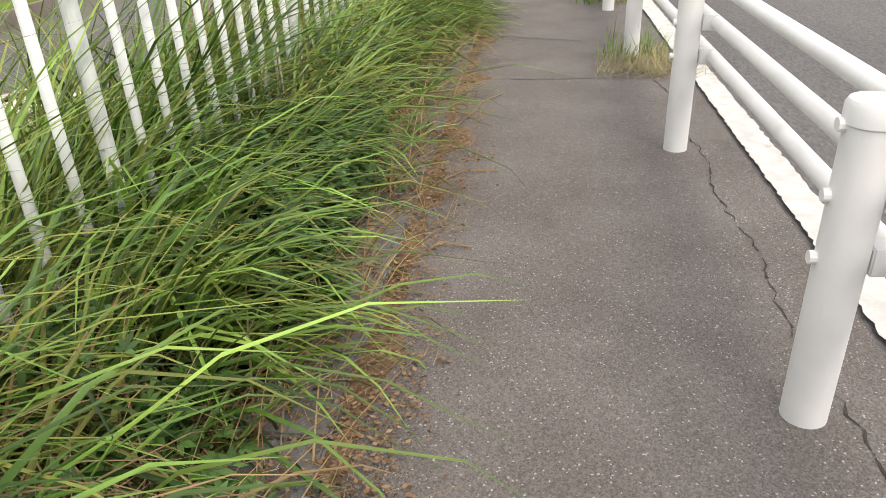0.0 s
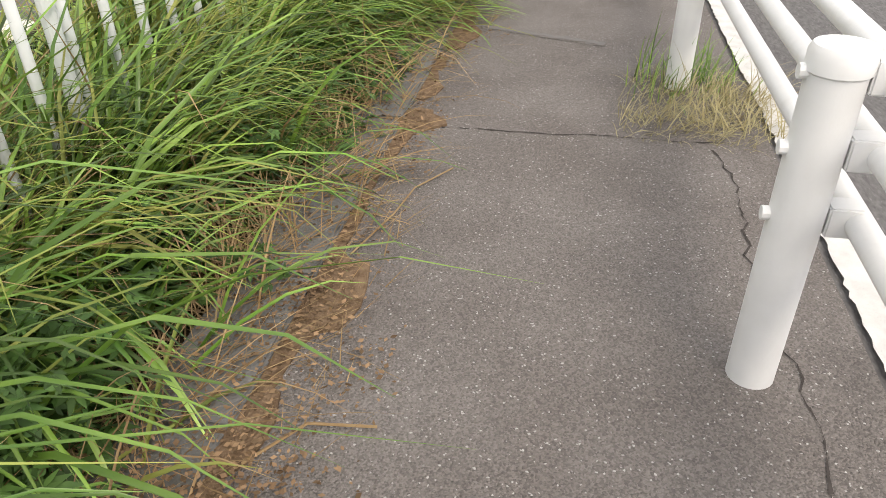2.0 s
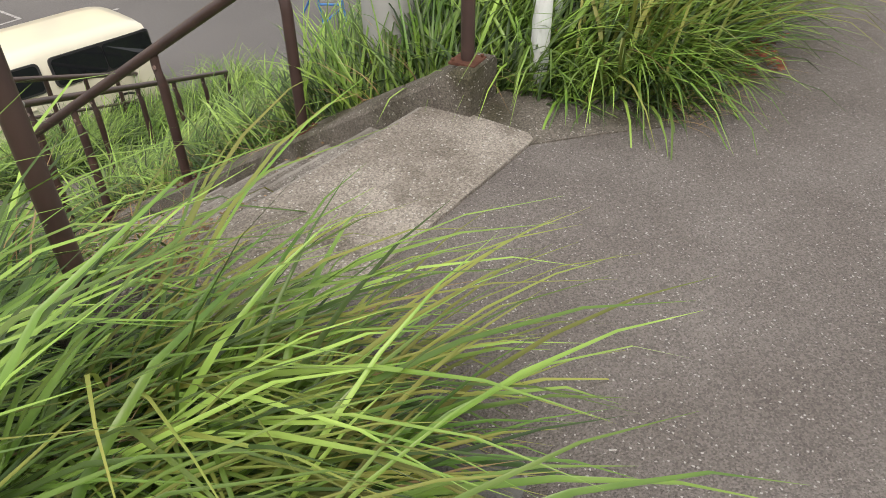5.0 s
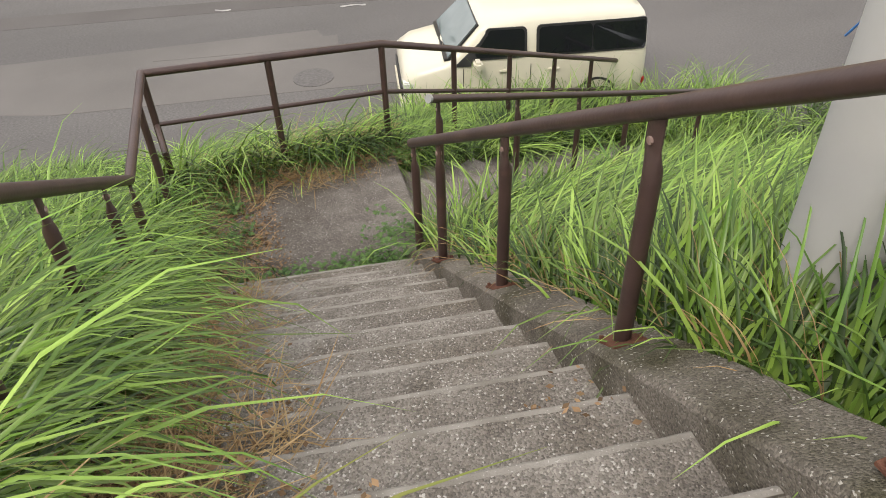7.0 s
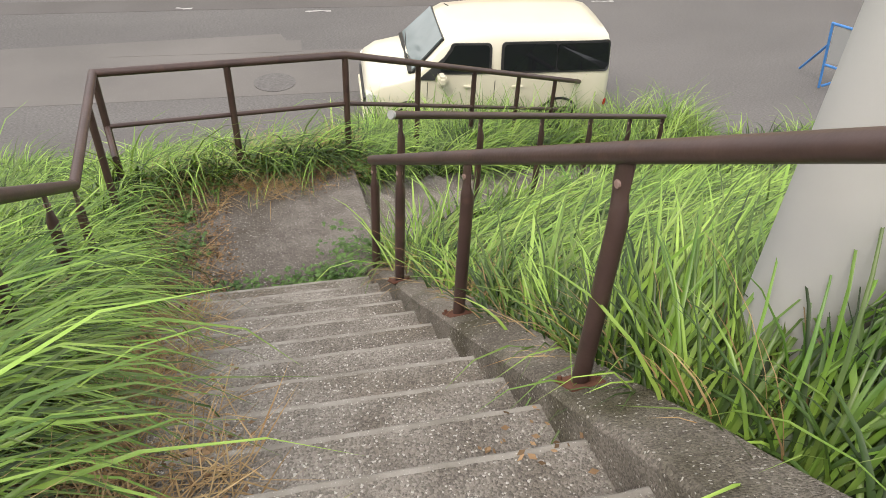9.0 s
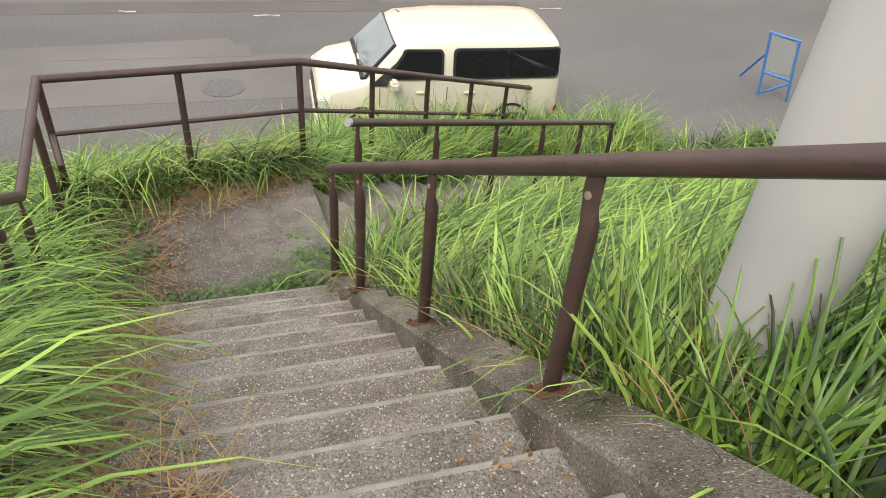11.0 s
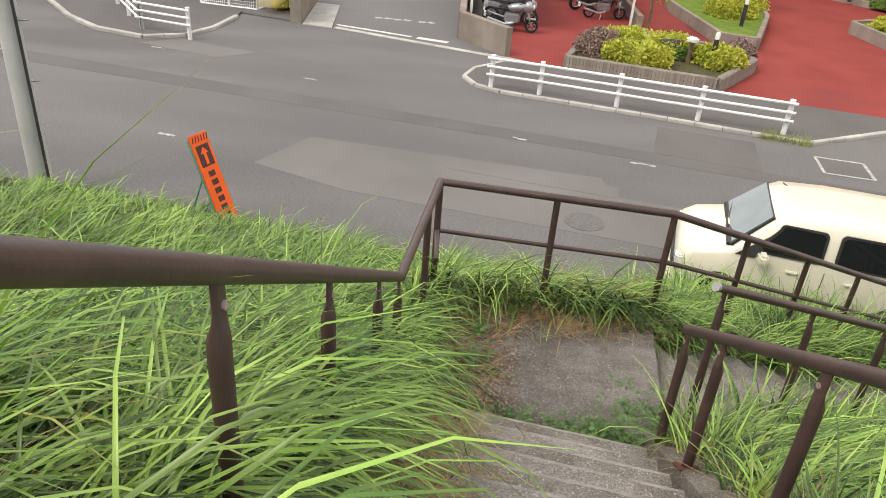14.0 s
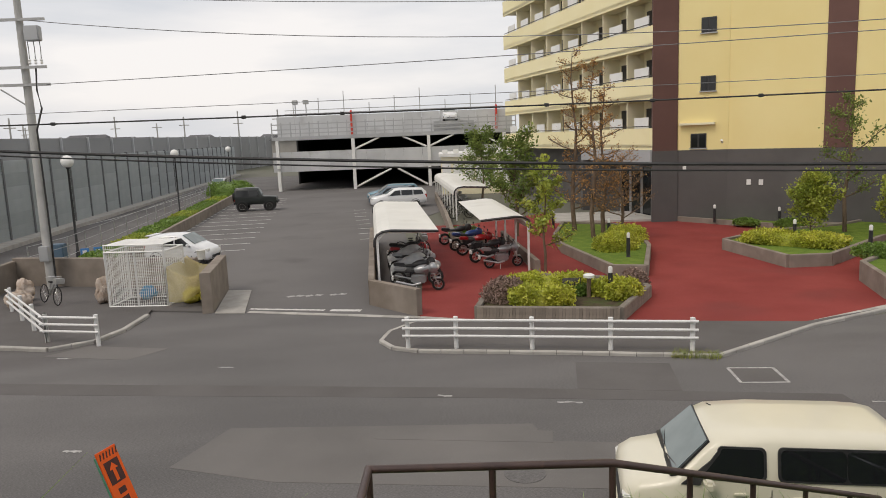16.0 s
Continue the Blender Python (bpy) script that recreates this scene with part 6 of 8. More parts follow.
slab("brown_strip", [(14.95, 41.0), (16.36, 40.86), (16.42, 41.3), (15.1, 41.6)], ZB, 21.5, M_BRN, apt, "dark brown tiled pier")
slab("base_pier", [(14.9, 40.95), (16.36, 40.8), (16.42, 41.3), (15.1, 41.65)], Z0 - 0.1, ZB, M_BASE, apt, "dark tiled pier base")
panel_on((22.1, 36.0), (24.4, 33.2), 0.0, 1.35, ZB, 21.5, 0.06, M_BRN, "brown_strip", apt, "dark brown tiled strip", 0.1)
panel_on((16.4, 40.9), (18.7, 39.5), 2.55, 2.7, ZB, 21.5, 0.03, M_YEL, "corner_pier", apt, "", 0.08)
for i in range(7):
    window_on((16.4, 40.9), (18.7, 39.5), 1.2 if i else 0.7, 2.0 if i else 1.55, 0.2 + i * 3.15, 1.02 + i * 3.15, apt)
panel_on((16.4, 40.9), (18.7, 39.5), 0.12, 2.0, 1.5, 1.62, 0.3, M_CREAM, "ledge", apt, "thin ledge over the window", 0.3)
bm = bmesh.new()
tube(bm, (18.3, 39.35, 0.5), (18.15, 39.1, 0.62), 0.06, n=10)
part("wall_lamp", bm, M_WHITE, apt)
for u in (1.1, 1.75):
    panel_on((18.7, 39.5), (22.1, 36.0), u, u + 0.22, -1.85, -1.55, 0.12, M_WHITE, "vent_hood", apt, "white vent hood", 0.12)
panel_on((16.4, 40.9), (18.7, 39.5), 0.3, 0.48, -1.0, -0.8, 0.12, M_WHITE, "vent_hood", apt, "white vent hood", 0.12)
# balcony front
CA, CB = V((14.95, 41.05, 0)), V((10.2, 65.4, 0))
BD = (CB - CA).normalized()
BN = V((-BD.y, BD.x, 0))
UNITS = 8
UL = (CB - CA).length / UNITS
for f in range(7):
    z = 0.3 + f * STO
    bm = bmesh.new()
    prism(bm, [tuple(p[:2]) for p in (CA + BD * 0.06, CB, CB - BN * 1.6, CA + BD * 0.06 - BN * 1.35)], z - 0.02, z + 0.18)
    slb = part("balcony_slab", bm, M_CREAM, apt)
    bm = bmesh.new()
    prism(bm, [tuple(p[:2]) for p in (CA, CB, CB - BN * 0.14, CA - BN * 0.14)], z - 0.12, z + 1.12)
    part("balcony_parapet", bm, M_PARA, apt, "yellow balcony parapet")
    bm = bmesh.new()
    bent(bm, [CA - BN * 0.07 + V((0, 0, z + 1.24)), CB - BN * 0.07 + V((0, 0, z + 1.24))], 0.03, 6)
    part("balcony_rail", bm, M_BLACK, apt)
    for u in range(UNITS):
        a = CA + BD * (u * UL)
        bm = bmesh.new()
        q0, q1 = a + BD * 0.7 - BN * 0.15, a + BD * 2.3 - BN * 0.15
        prism(bm, [tuple(p[:2]) for p in (q0, q1, q1 - BN * 0.05, q0 - BN * 0.05)], z + 1.12, z + 1.75)
        part("privacy_screen", bm, M_WHITE, apt, "white balcony screen")
        bm = bmesh.new()
        q0, q1 = a + BD * 0.02 - BN * 0.15, a + BD * 0.12 - BN * 0.15
        prism(bm, [tuple(p[:2]) for p in (q0, q1, q1 - BN * 1.25, q0 - BN * 1.25)], z + 0.18, z + STO - 0.14)
        part("partition", bm, M_CREAM, apt, "balcony partition")
        a2 = a - BN * 1.29
        wa, wb = tuple((a2 + BD * UL)[:2]), tuple(a2[:2])
        window_on(wb, wa, 0.5, 1.4, z + 0.4, z + 2.3, apt, 1) if f < 4 else None
        window_on(wb, wa, 1.8, 2.8, z + 1.1, z + 2.3, apt, 1) if f < 4 else None
bm = bmesh.new()
prism(bm, [tuple(p[:2]) for p in (CA + BD * 0.5 - BN * 1.3, CB - BN * 1.3, CB - BN * 1.42, CA + BD * 0.5 - BN * 1.42)], 0.3, 21.0)
part("balcony_back_wall", bm, M_CREAM, apt, "pale cream wall behind the balconies")
# entrance under the balconies
bm = bmesh.new()
prism(bm, [tuple(p[:2]) for p in (CA + BN * 0.15 - BD * 0.05, CA + BD * 9 + BN * 0.15, CA + BD * 9 - BN * 1.5, CA - BN * 1.4)], -0.55, 0.16)
part("entrance_canopy", bm, M_GREY, apt, "grey canopy beam over the entrance")
for u in (0.6, 2.0, 3.4, 4.8):
    q = CA + BD * u - BN * 1.28
    bm = bmesh.new()
    prism(bm, [tuple(p[:2]) for p in (q, q + BD * 1.25, q + BD * 1.25 - BN * 0.05, q - BN * 0.05)], Z0 + 0.05, -0.9)
    dr = part("glass_door", bm, M_GLASS, apt, "dark glass entrance door")
    bm = bmesh.new()
    bent(bm, [q + BN * 0.02 + V((0, 0, Z0 + 0.05)), q + BN * 0.02 + V((0, 0, -0.9)), q + BD * 1.25 + BN * 0.02 + V((0, 0, -0.9)), q + BD * 1.25 + BN * 0.02 + V((0, 0, Z0 + 0.05))], 0.035, 6)
    part("door_frame", bm, M_GREY, dr)
for u in (8.6,):
    q = CA + BD * u
    bm = bmesh.new()
    box(bm, q.x - 0.3, q.x + 0.3, q.y - 0.3, q.y + 0.3, Z0, -0.55)
    part("column", bm, M_BASE, apt)
tagged(slab("entrance_step", [(9.6, 42.5), (15.9, 41.2), (15.2, 46), (10, 47)], Z0 - 0.1, Z0 + 0.14, M_KERBLT), "pale paved entrance step", "step", kind="structure")
slab("roof", offset_poly(FOOT, 0.15), 21.5, 21.9, M_GREY, apt)

# low white plant house beside the deck
ph = thing("plant_house", "low white service building with panelled walls", "building")
slab("wall", [(4.4, 68), (10.6, 66.5), (11.5, 76), (5.0, 77.5)], Z0, -0.5, M_CREAM, ph)
slab("roof", [(4.2, 67.8), (10.8, 66.3), (11.7, 76.2), (4.9, 77.7)], -0.5, -0.2, M_WHITE, ph)
for i in range(6):
    a = V((4.4, 68, 0)).lerp(V((10.6, 66.5, 0)), (i + 0.1) / 6)
    b = V((4.4, 68, 0)).lerp(V((10.6, 66.5, 0)), (i + 0.9) / 6)
    bm = bmesh.new()
    prism(bm, [(a.x, a.y - 0.06), (b.x, b.y - 0.06), (b.x, b.y + 0.05), (a.x, a.y + 0.05)], -3.2, -0.9)
    part("panel", bm, M_WHITE, ph)
    bm = bmesh.new()
    box(bm, a.x + 0.1, a.x + 0.6, a.y + 0.5, a.y + 1.2, -0.2, 0.15, bev=0.05)
    part("roof_unit", bm, M_WHITE, ph)

# ---- parking deck ----
deck = thing("parking_deck", "grey steel two-storey parking deck with panelled parapets", "parking deck")
DX, DY = V((0.998, -0.055, 0)), V((0.055, 0.998, 0))
D0 = V((-13.4, 82.2, 0))


def dk(u, v):
    p = D0 + DX * u + DY * v
    return (p.x, p.y)


def deck_box(nm, u0, u1, v0, v1, z0, z1, material, label=""):
    return slab(nm, [dk(u0, v0), dk(u1, v0), dk(u1, v1), dk(u0, v1)], z0, z1, material, deck, label)


deck_box("floor_slab", 0, 27, 0.1, 40, -1.75, -1.45, M_GREY)
deck_box("floor_slab", 0, 27, 0.1, 40, 1.6, 2.0, M_GREY)
# inner walls coloured near black for the shade behind the openings
deck_box("back_wall", 0, 27, 39, 40, Z0, 4.0, M_DECKSHADE)
deck_box("side_wall", 26.6, 27, 0.5, 40, Z0, 2.0, M_DECKSHADE)
deck_box("side_wall", 0, 0.2, 14, 40, Z0, 2.0, M_DECKSHADE)
deck_box("lower_floor", 0.3, 26.5, 0.5, 39, Z0 - 0.1, Z0 + 0.03, M_LOT)
for i in range(13):
    deck_box("parapet_panel", i * 2.08 + 0.01, i * 2.08 + 2.07, -0.12, 0, -1.85, 0.35, M_DECK, "pale grey parapet panel")
    deck_box("roof_parapet", i * 2.08 + 0.01, i * 2.08 + 2.07, 3.0, 3.12, 2.0, 4.3, M_DECK, "pale grey roof parapet panel")
for i in range(27):
    deck_box("rail_post", i * 1.04, i * 1.04 + 0.1, -0.12, 0.0, 1.6, 3.6, M_GREY)
for z in (1.62, 2.3, 2.75, 3.3):
    deck_box("guard_beam", 0, 27, -0.2, -0.13, z, z + (0.4 if z < 1.7 else 0.12), M_GREY)
for i in range(4):
    u = 0.4 + i * 8.4
    for z0, z1 in ((Z0, -1.75), (-1.45, 1.6)):
        deck_box("column", u, u + 0.35, -0.3, 0.1, z0, z1, M_WHITE)
for u in (8.9, 17.2):
    for z0, z1 in ((Z0 + 0.2, -1.9), (0.4, 1.6)):
        for s in ((u + 0.2, u + 4.2 if z0 < -1 else u + 3.0), (u + 8.2, u + 4.9 if z0 < -1 else u + 5.6)):
            a, b = dk(s[0], -0.05), dk(s[1], -0.05)
            bm = bmesh.new()
            tube(bm, (*a, z0), (*b, z1), 0.11, n=6)
            part("brace", bm, M_WHITE, deck)
for i in range(9):
    a = dk(2 + i * 2.9, 3.05)
    bm = bmesh.new()
    tube(bm, (*a, 4.3), (*a, 5.6 + (i % 3) * 0.7), 0.05, n=6)
    part("roof_pole", bm, M_GREY, deck)
for z in (4.6, 5.0):
    bm = bmesh.new()
    tube(bm, (*dk(1, 3.05), z), (*dk(26, 3.05), z), 0.04, n=6)
    part("roof_rail", bm, M_GREY, deck)
for u in (1.3, 2.6):
    bm = bmesh.new()
    tube(bm, (*dk(u, 8), 2.0), (*dk(u, 8), 6.2), 0.07, n=6)
    fl = part("floodlight_mast", bm, M_GREY, deck)
    bm = bmesh.new()
    x, y = dk(u, 8)
    box(bm, x - 0.35, x + 0.35, y - 0.15, y + 0.15, 5.9, 6.4, bev=0.05)
    part("floodlight", bm, M_STEEL, fl)
r1 = hatch_car("parked_car", "white car parked on the roof deck", M_CARW)
put(r1, *dk(20.0, 2.2), 3.1, 95)
r2 = hatch_car("parked_car", "white car at the back of the roof deck", M_CARW)
put(r2, *dk(5.5, 5.5), 2.9, 93)
r3 = wagon_car("parked_car", "dark car on the middle deck", M_CARS)
put(r3, *dk(6.9, 2.5), -1.44, 93)
tagged(slab("roof_ramp", [dk(18, 0.4), dk(22.5, 0.4), dk(22.5, 9), dk(18, 9)], 2.0, 3.1, M_GREY), "sloping ramp block of the roof deck", "ramp", kind="structure")
tagged(slab("roof_ramp", [dk(3.8, 4.2), dk(7.3, 4.2), dk(7.3, 11), dk(3.8, 11)], 2.0, 2.9, M_GREY), "raised block of the roof deck", "ramp", kind="structure")
for u in (8.6, 25.2):
    bm = bmesh.new()
    x, y = dk(u, 2.7)
    lathe(bm, [(0.14, 2.0), (0.12, 2.05), (0.12, 4.7), (0.06, 4.8)], 10, Matrix.Translation((x, y, 0)))
    tagged(part("red_marker", bm, M_CONE), "tall red marker on the roof deck", "marker")

# ---- noise barriers, fence and verge to the left ----
bar = thing("noise_barrier", "tall blue-grey panelled noise barrier with steel posts", "barrier", kind="structure")


def bar_p(s):
    return V((-23.2 - 0.06 * (s - 42.5), s, 0))


bmf = bmesh.new()
box(bmf, -0.05, 0.05, 0.06, 3.44, 0, 0.8)
for i in range(5):
    box(bmf, 0.05, 0.09, 0.08, 3.42, 0.05 + i * 0.15, 0.15 + i * 0.15)
pm = bpy.data.meshes.new("panel")
bmf.to_mesh(pm)
bmf.free()
pm.materials.append(M_BARR)
for i in range(33):
    s = 17 + i * 3.5
    p = bar_p(s)
    bm = bmesh.new()
    box(bm, p.x - 0.06, p.x + 0.16, s - 0.08, s + 0.08, Z0, 1.15)
    part("post", bm, M_POSTDK, bar)
    for k in range(6):
        o = new("panel", pm)
        o.parent = bar
        o.matrix_local = pose(p.x, s, Z0 + 0.2 + k * 0.805, 0, 0, 3.4)
far = thing("noise_barrier", "long grey highway barrier in the distance", "barrier", kind="structure")
bm = bmesh.new()
extrude_profile(bm, [(-0.2, 0), (0.2, 0), (0.2, 7.0), (-0.2, 7.0)], (-46, 35, Z0), (-30, 190, Z0))
part("wall_section", bm, M_BARRFAR, far)
bm = bmesh.new()
extrude_profile(bm, [(-0.2, 0), (0.2, 0), (0.2, 7.0), (-0.2, 7.0)], (-30, 190, Z0), (10, 260, Z0))
part("wall_section", bm, M_BARRFAR, far)
for i in range(26):
    a = V((-46, 35, 0)).lerp(V((-30, 190, 0)), i / 25)
    bm = bmesh.new()
    box(bm, a.x + 0.2, a.x + 0.45, a.y - 0.12, a.y + 0.12, Z0, 3.1)
    part("post", bm, M_GREY, far)
wall_line("verge_strip", [bar_p(20).to_tuple()[:2], bar_p(130).to_tuple()[:2]], 2.4, 0.25, M_KERBLT, "pale concrete verge at the barrier's foot", cat="verge")
wf = thing("wire_fence", "thin wire mesh fence along the side road", "fence")
FP = [(-15.6, 31.5)] + [lot(-9.6, 12 + 2.4 * i) for i in range(20)]
for a in FP:
    bm = bmesh.new()
    tube(bm, (*a, Z0), (*a, Z0 + 1.5), 0.03, n=6)
    part("post", bm, M_STEEL, wf)
for z in (0.15, 0.6, 1.05, 1.48):
    bm = bmesh.new()
    bent(bm, [(*a, Z0 + z) for a in FP], 0.012, 4)
    part("wire", bm, M_STEEL, wf)
tagged(slab("hedge_bed", [lot(-9.3, 10.5), lot(-7.1, 10.5), lot(-7.1, 55), lot(-9.3, 55)], Z0 - 0.1, Z0 + 0.35, M_SOIL), "raised earth bed of the boundary hedge", "bed", kind="structure")

# ---- utility poles and overhead wires ----


def util_pole(x, y, h, label, r=0.17):
    p = thing("utility_pole", label, "utility pole")
    bm = bmesh.new()
    tube(bm, (0, 0, -0.2), (0, 0, h), r, r * 0.62, n=20)
    part("shaft", bm, M_POLEC, p, smooth=40)
    p.location = (x, y, Z0)
    return p


pl1 = util_pole(-6.75, 10.1, 12.0, "grey concrete utility pole at the road edge with a cable", 0.17)
bm = bmesh.new()
bent(bm, [(0.19, -0.1, 0.0), (0.18, -0.1, 4.0), (0.16, -0.1, 9.0)], 0.022, 6)
part("down_cable", bm, M_CABLE, pl1)
for i in range(7):
    bm = bmesh.new()
    tube(bm, (0.12, 0, 1.8 + i * 0.45), (0.3 * (-1) ** i, 0.02, 1.8 + i * 0.45), 0.011, n=6)
    part("step_bolt", bm, M_STEEL, pl1)
pl2 = util_pole(-13.7, 29.3, 12.0, "utility pole with crossarms and switchgear", 0.2)
pl2.location.z -= 0.5
for z, w in ((8.45, 1.6), (9.1, 1.5), (10.85, 1.7)):
    bm = bmesh.new()
    box(bm, -w * 0.75, w * 0.6, -0.26, -0.18, z, z + 0.1)
    part("crossarm", bm, M_STEEL, pl2)
bm = bmesh.new()
box(bm, 0.28, 0.82, -0.42, -0.08, 10.1, 10.65, bev=0.03)
part("switch_box", bm, M_GREY, pl2)
for i in range(3):
    bm = bmesh.new()
    lathe(bm, [(0.03, 0), (0.06, 0.05), (0.03, 0.1), (0.06, 0.15), (0.03, 0.2)], 10, pose(0.3 + 0.22 * i, -0.22, 9.25))
    part("insulator", bm, M_WHITE, pl2)
    bm = bmesh.new()
    bent(bm, [(0.3 + 0.22 * i, -0.22, 10.15), (0.32 + 0.22 * i, -0.22, 9.8), (0.3 + 0.22 * i, -0.22, 9.45)], 0.015, 5)
    part("jumper", bm, M_CABLE, pl2)
bm = bmesh.new()
bent(bm, [(0.5, -0.22, 9.1), (0.45, -0.25, 8.3), (0.55, -0.25, 7.6), (0.25, -0.2, 6.8), (0.22, -0.1, 4.0), (0.22, -0.1, 0.2)], 0.035, 6)
part("down_cable", bm, M_CABLE, pl2)
bm = bmesh.new()
box(bm, -0.18, 0.18, -0.42, -0.18, 1.7, 2.3, bev=0.02)
part("meter_box", bm, M_GREY, pl2)
bm = bmesh.new()
bent(bm, [(0, -0.1, 7.7), (-0.9, -0.2, 8.36)], 0.03, 6)
part("arm_brace", bm, M_STEEL, pl2)


def wire(a, b, sag, r, material, label, beads=0):
    w = thing("overhead_wire", label, "cable", group="overhead wires")
    bm = bmesh.new()
    a, b = V(a), V(b)
    pts = [a.lerp(b, i / 24) + V((0, 0, -sag * 4 * (i / 24) * (1 - i / 24))) for i in range(25)]
    bent(bm, pts, r, 5)
    part("strand", bm, material, w)
    for i in range(beads):
        p = pts[1 + (i * 23) // beads]
        bm = bmesh.new()
        tube(bm, p + V((-0.03, 0, 0)), p + V((0.03, 0, 0.0)), r * 2.2, n=6)
        part("clip", bm, M_CABLE, w)


wire((-14, 12.2, 2.23), (22, 7.0, 0.78), 0.545, 0.022, M_CABLE, "thick black telephone cable over the road")
wire((-14, 12.3, 2.2), (22, 7.1, 0.74), 0.6, 0.012, M_CABLE, "thin black lashing wire under the cable")
wire((-14, 13.0, 2.0), (22, 7.8, 2.05), 0.18, 0.012, M_CABLE, "black drop cable with clips over the road", 16)
wire((-14, 13.0, 2.1), (22, 7.8, 2.25), 0.12, 0.005, M_WIRE, "thin steel wire above the cable")
wire((-13.7, 29.3, 4.0), (40, 13, 4.3), 0.17, 0.014, M_WIRE, "grey power line crossing the sky")
wire((-13.7, 29.3, 6.43), (40, 13, 6.23), 2.05, 0.014, M_WIRE, "upper grey power line crossing the sky")
wire((-13.7, 29.3, 7.4), (40, 13, 5.6), 1.3, 0.012, M_WIRE, "high grey power line crossing the sky")

# ---- distant houses and poles ----
rngd = random.Random(11)
for i in range(16):
    x = -150 + i * 8.5 + rngd.uniform(-3, 3)
    y = 175 + rngd.uniform(-25, 60)
    h = thing("distant_house", "small house with a dark pitched roof far off", "house", group="distant houses")
    w, d, hh = rngd.uniform(7, 11), rngd.uniform(6, 9), rngd.uniform(5.5, 6.8)
    slab("wall", [(-w / 2, -d / 2), (w / 2, -d / 2), (w / 2, d / 2), (-w / 2, d / 2)], 0, hh, M_HOUSE, h)
    bm = bmesh.new()
    a = [bm.verts.new(c) for c in ((-w / 2 - 0.5, -d / 2 - 0.5, hh), (w / 2 + 0.5, -d / 2 - 0.5, hh), (w / 2 + 0.5, d / 2 + 0.5, hh), (-w / 2 - 0.5, d / 2 + 0.5, hh), (-w / 2 + 1.5, 0, hh + 2.0), (w / 2 - 1.5, 0, hh + 2.0))]
    for f in ((0, 1, 5, 4), (2, 3, 4, 5), (1, 2, 5), (3, 0, 4), (3, 2, 1, 0)):
        bm.faces.new([a[k] for k in f])
    part("roof", bm, M_ROOF, h)
    h.location = (x, y, Z0)
for i in range(14):
    x, y = -140 + i * 9 + rngd.uniform(-3, 3), 170 + rngd.uniform(-20, 50)
    p = thing("distant_pole", "thin utility pole far off", "utility pole", group="distant poles")
    bm = bmesh.new()
    tube(bm, (0, 0, 0), (0, 0, 11.5 + (i % 3)), 0.22, 0.16, n=6)
    part("shaft", bm, M_POLEC, p)
    bm = bmesh.new()
    box(bm, -1.2, 1.2, -0.06, 0.06, 10.4, 10.6)
    part("crossarm", bm, M_STEEL, p)
    p.location = (x, y, Z0)

# ---- orange sign board, blue frame ----
sign = thing("warning_sign", "orange warning board on a green folding stand", "sign")
bm = bmesh.new()
box(bm, -0.28, 0.28, -0.012, 0.012, 0.0, 1.4, bev=0.004)
bd = part("board", bm, M_ORANGE, sign, "fluorescent orange board")
for i in range(6):
    bm = bmesh.new()
    x = -0.24 + i * 0.09
    bm.faces.new([bm.verts.new(c) for c in ((x, -0.016, 1.28), (x + 0.035, -0.016, 1.28), (x + 0.075, -0.016, 1.37), (x + 0.04, -0.016, 1.37))])
    part("stripe", bm, M_SIGNK, bd)
bm = bmesh.new()
box(bm, -0.2, 0.2, -0.017, -0.0135, 0.9, 1.23)
tri = part("pictogram_ground", bm, M_SIGNK, bd, "dark square with an orange arrow")
bm = bmesh.new()
bm.faces.new([bm.verts.new(c) for c in ((-0.12, -0.02, 1.1), (0.12, -0.02, 1.1), (0.0, -0.02, 1.2))])
bm.faces.new([bm.verts.new(c) for c in ((-0.045, -0.02, 0.93), (0.045, -0.02, 0.93), (0.045, -0.02, 1.1), (-0.045, -0.02, 1.1))])
part("arrow", bm, M_ORANGE, tri)
for i in range(6):
    z = 0.74 - i * 0.135
    bm = bmesh.new()
    box(bm, -0.1, 0.1, -0.016, -0.0135, z, z + 0.085)
    part("lettering_bar", bm, M_SIGNK, bd)
for a, b in (((-0.3, 0.02, -0.02), (-0.3, 0.02, 1.35)), ((0.3, 0.02, -0.02), (0.3, 0.02, 1.35)), ((-0.28, 0.03, 0.75), (-0.3, 0.75, 0.0)), ((0.28, 0.03, 0.75), (0.3, 0.75, 0.0)), ((-0.3, 0.5, 0.25), (0.3, 0.5, 0.25))):
    bm = bmesh.new()
    tube(bm, a, b, 0.016, n=8)
    part("leg", bm, M_GREEN, sign)
bm = bmesh.new()
box(bm, -0.42, 0.3, 0.25, 0.6, -0.02, 0.12, bev=0.03)
part("weight", bm, M_STEEL, sign, "grey ballast weight")
sign.matrix_world = pose(-3.5, 9.6, Z0 + 0.04, 0, 0, 70) @ pose(0, 0, 0, -21, 0, 0) @ Matrix.Diagonal((0.66, 1, 1, 1))
bf_ = thing("blue_frame", "bright blue steel trestle frame on the road", "frame")
for a, b in (((0, 0, 0), (0, 0, 1.35)), ((0.55, 0, 0), (0.55, 0, 1.3)), ((0, 0, 1.33), (0.55, 0, 1.28)), ((0, 0, 0.5), (0.55, 0, 0.45)), ((0, 0.03, 0.9), (-0.6, 0.5, 0.0)), ((0.55, 0, 0.4), (0.05, 0, 0.05))):
    bm = bmesh.new()
    tube(bm, a, b, 0.025, n=8)
    part("tube", bm, M_BLUE, bf_)
bm = bmesh.new()
box(bm, 0.04, 0.51, -0.008, 0.008, 0.55, 1.28)
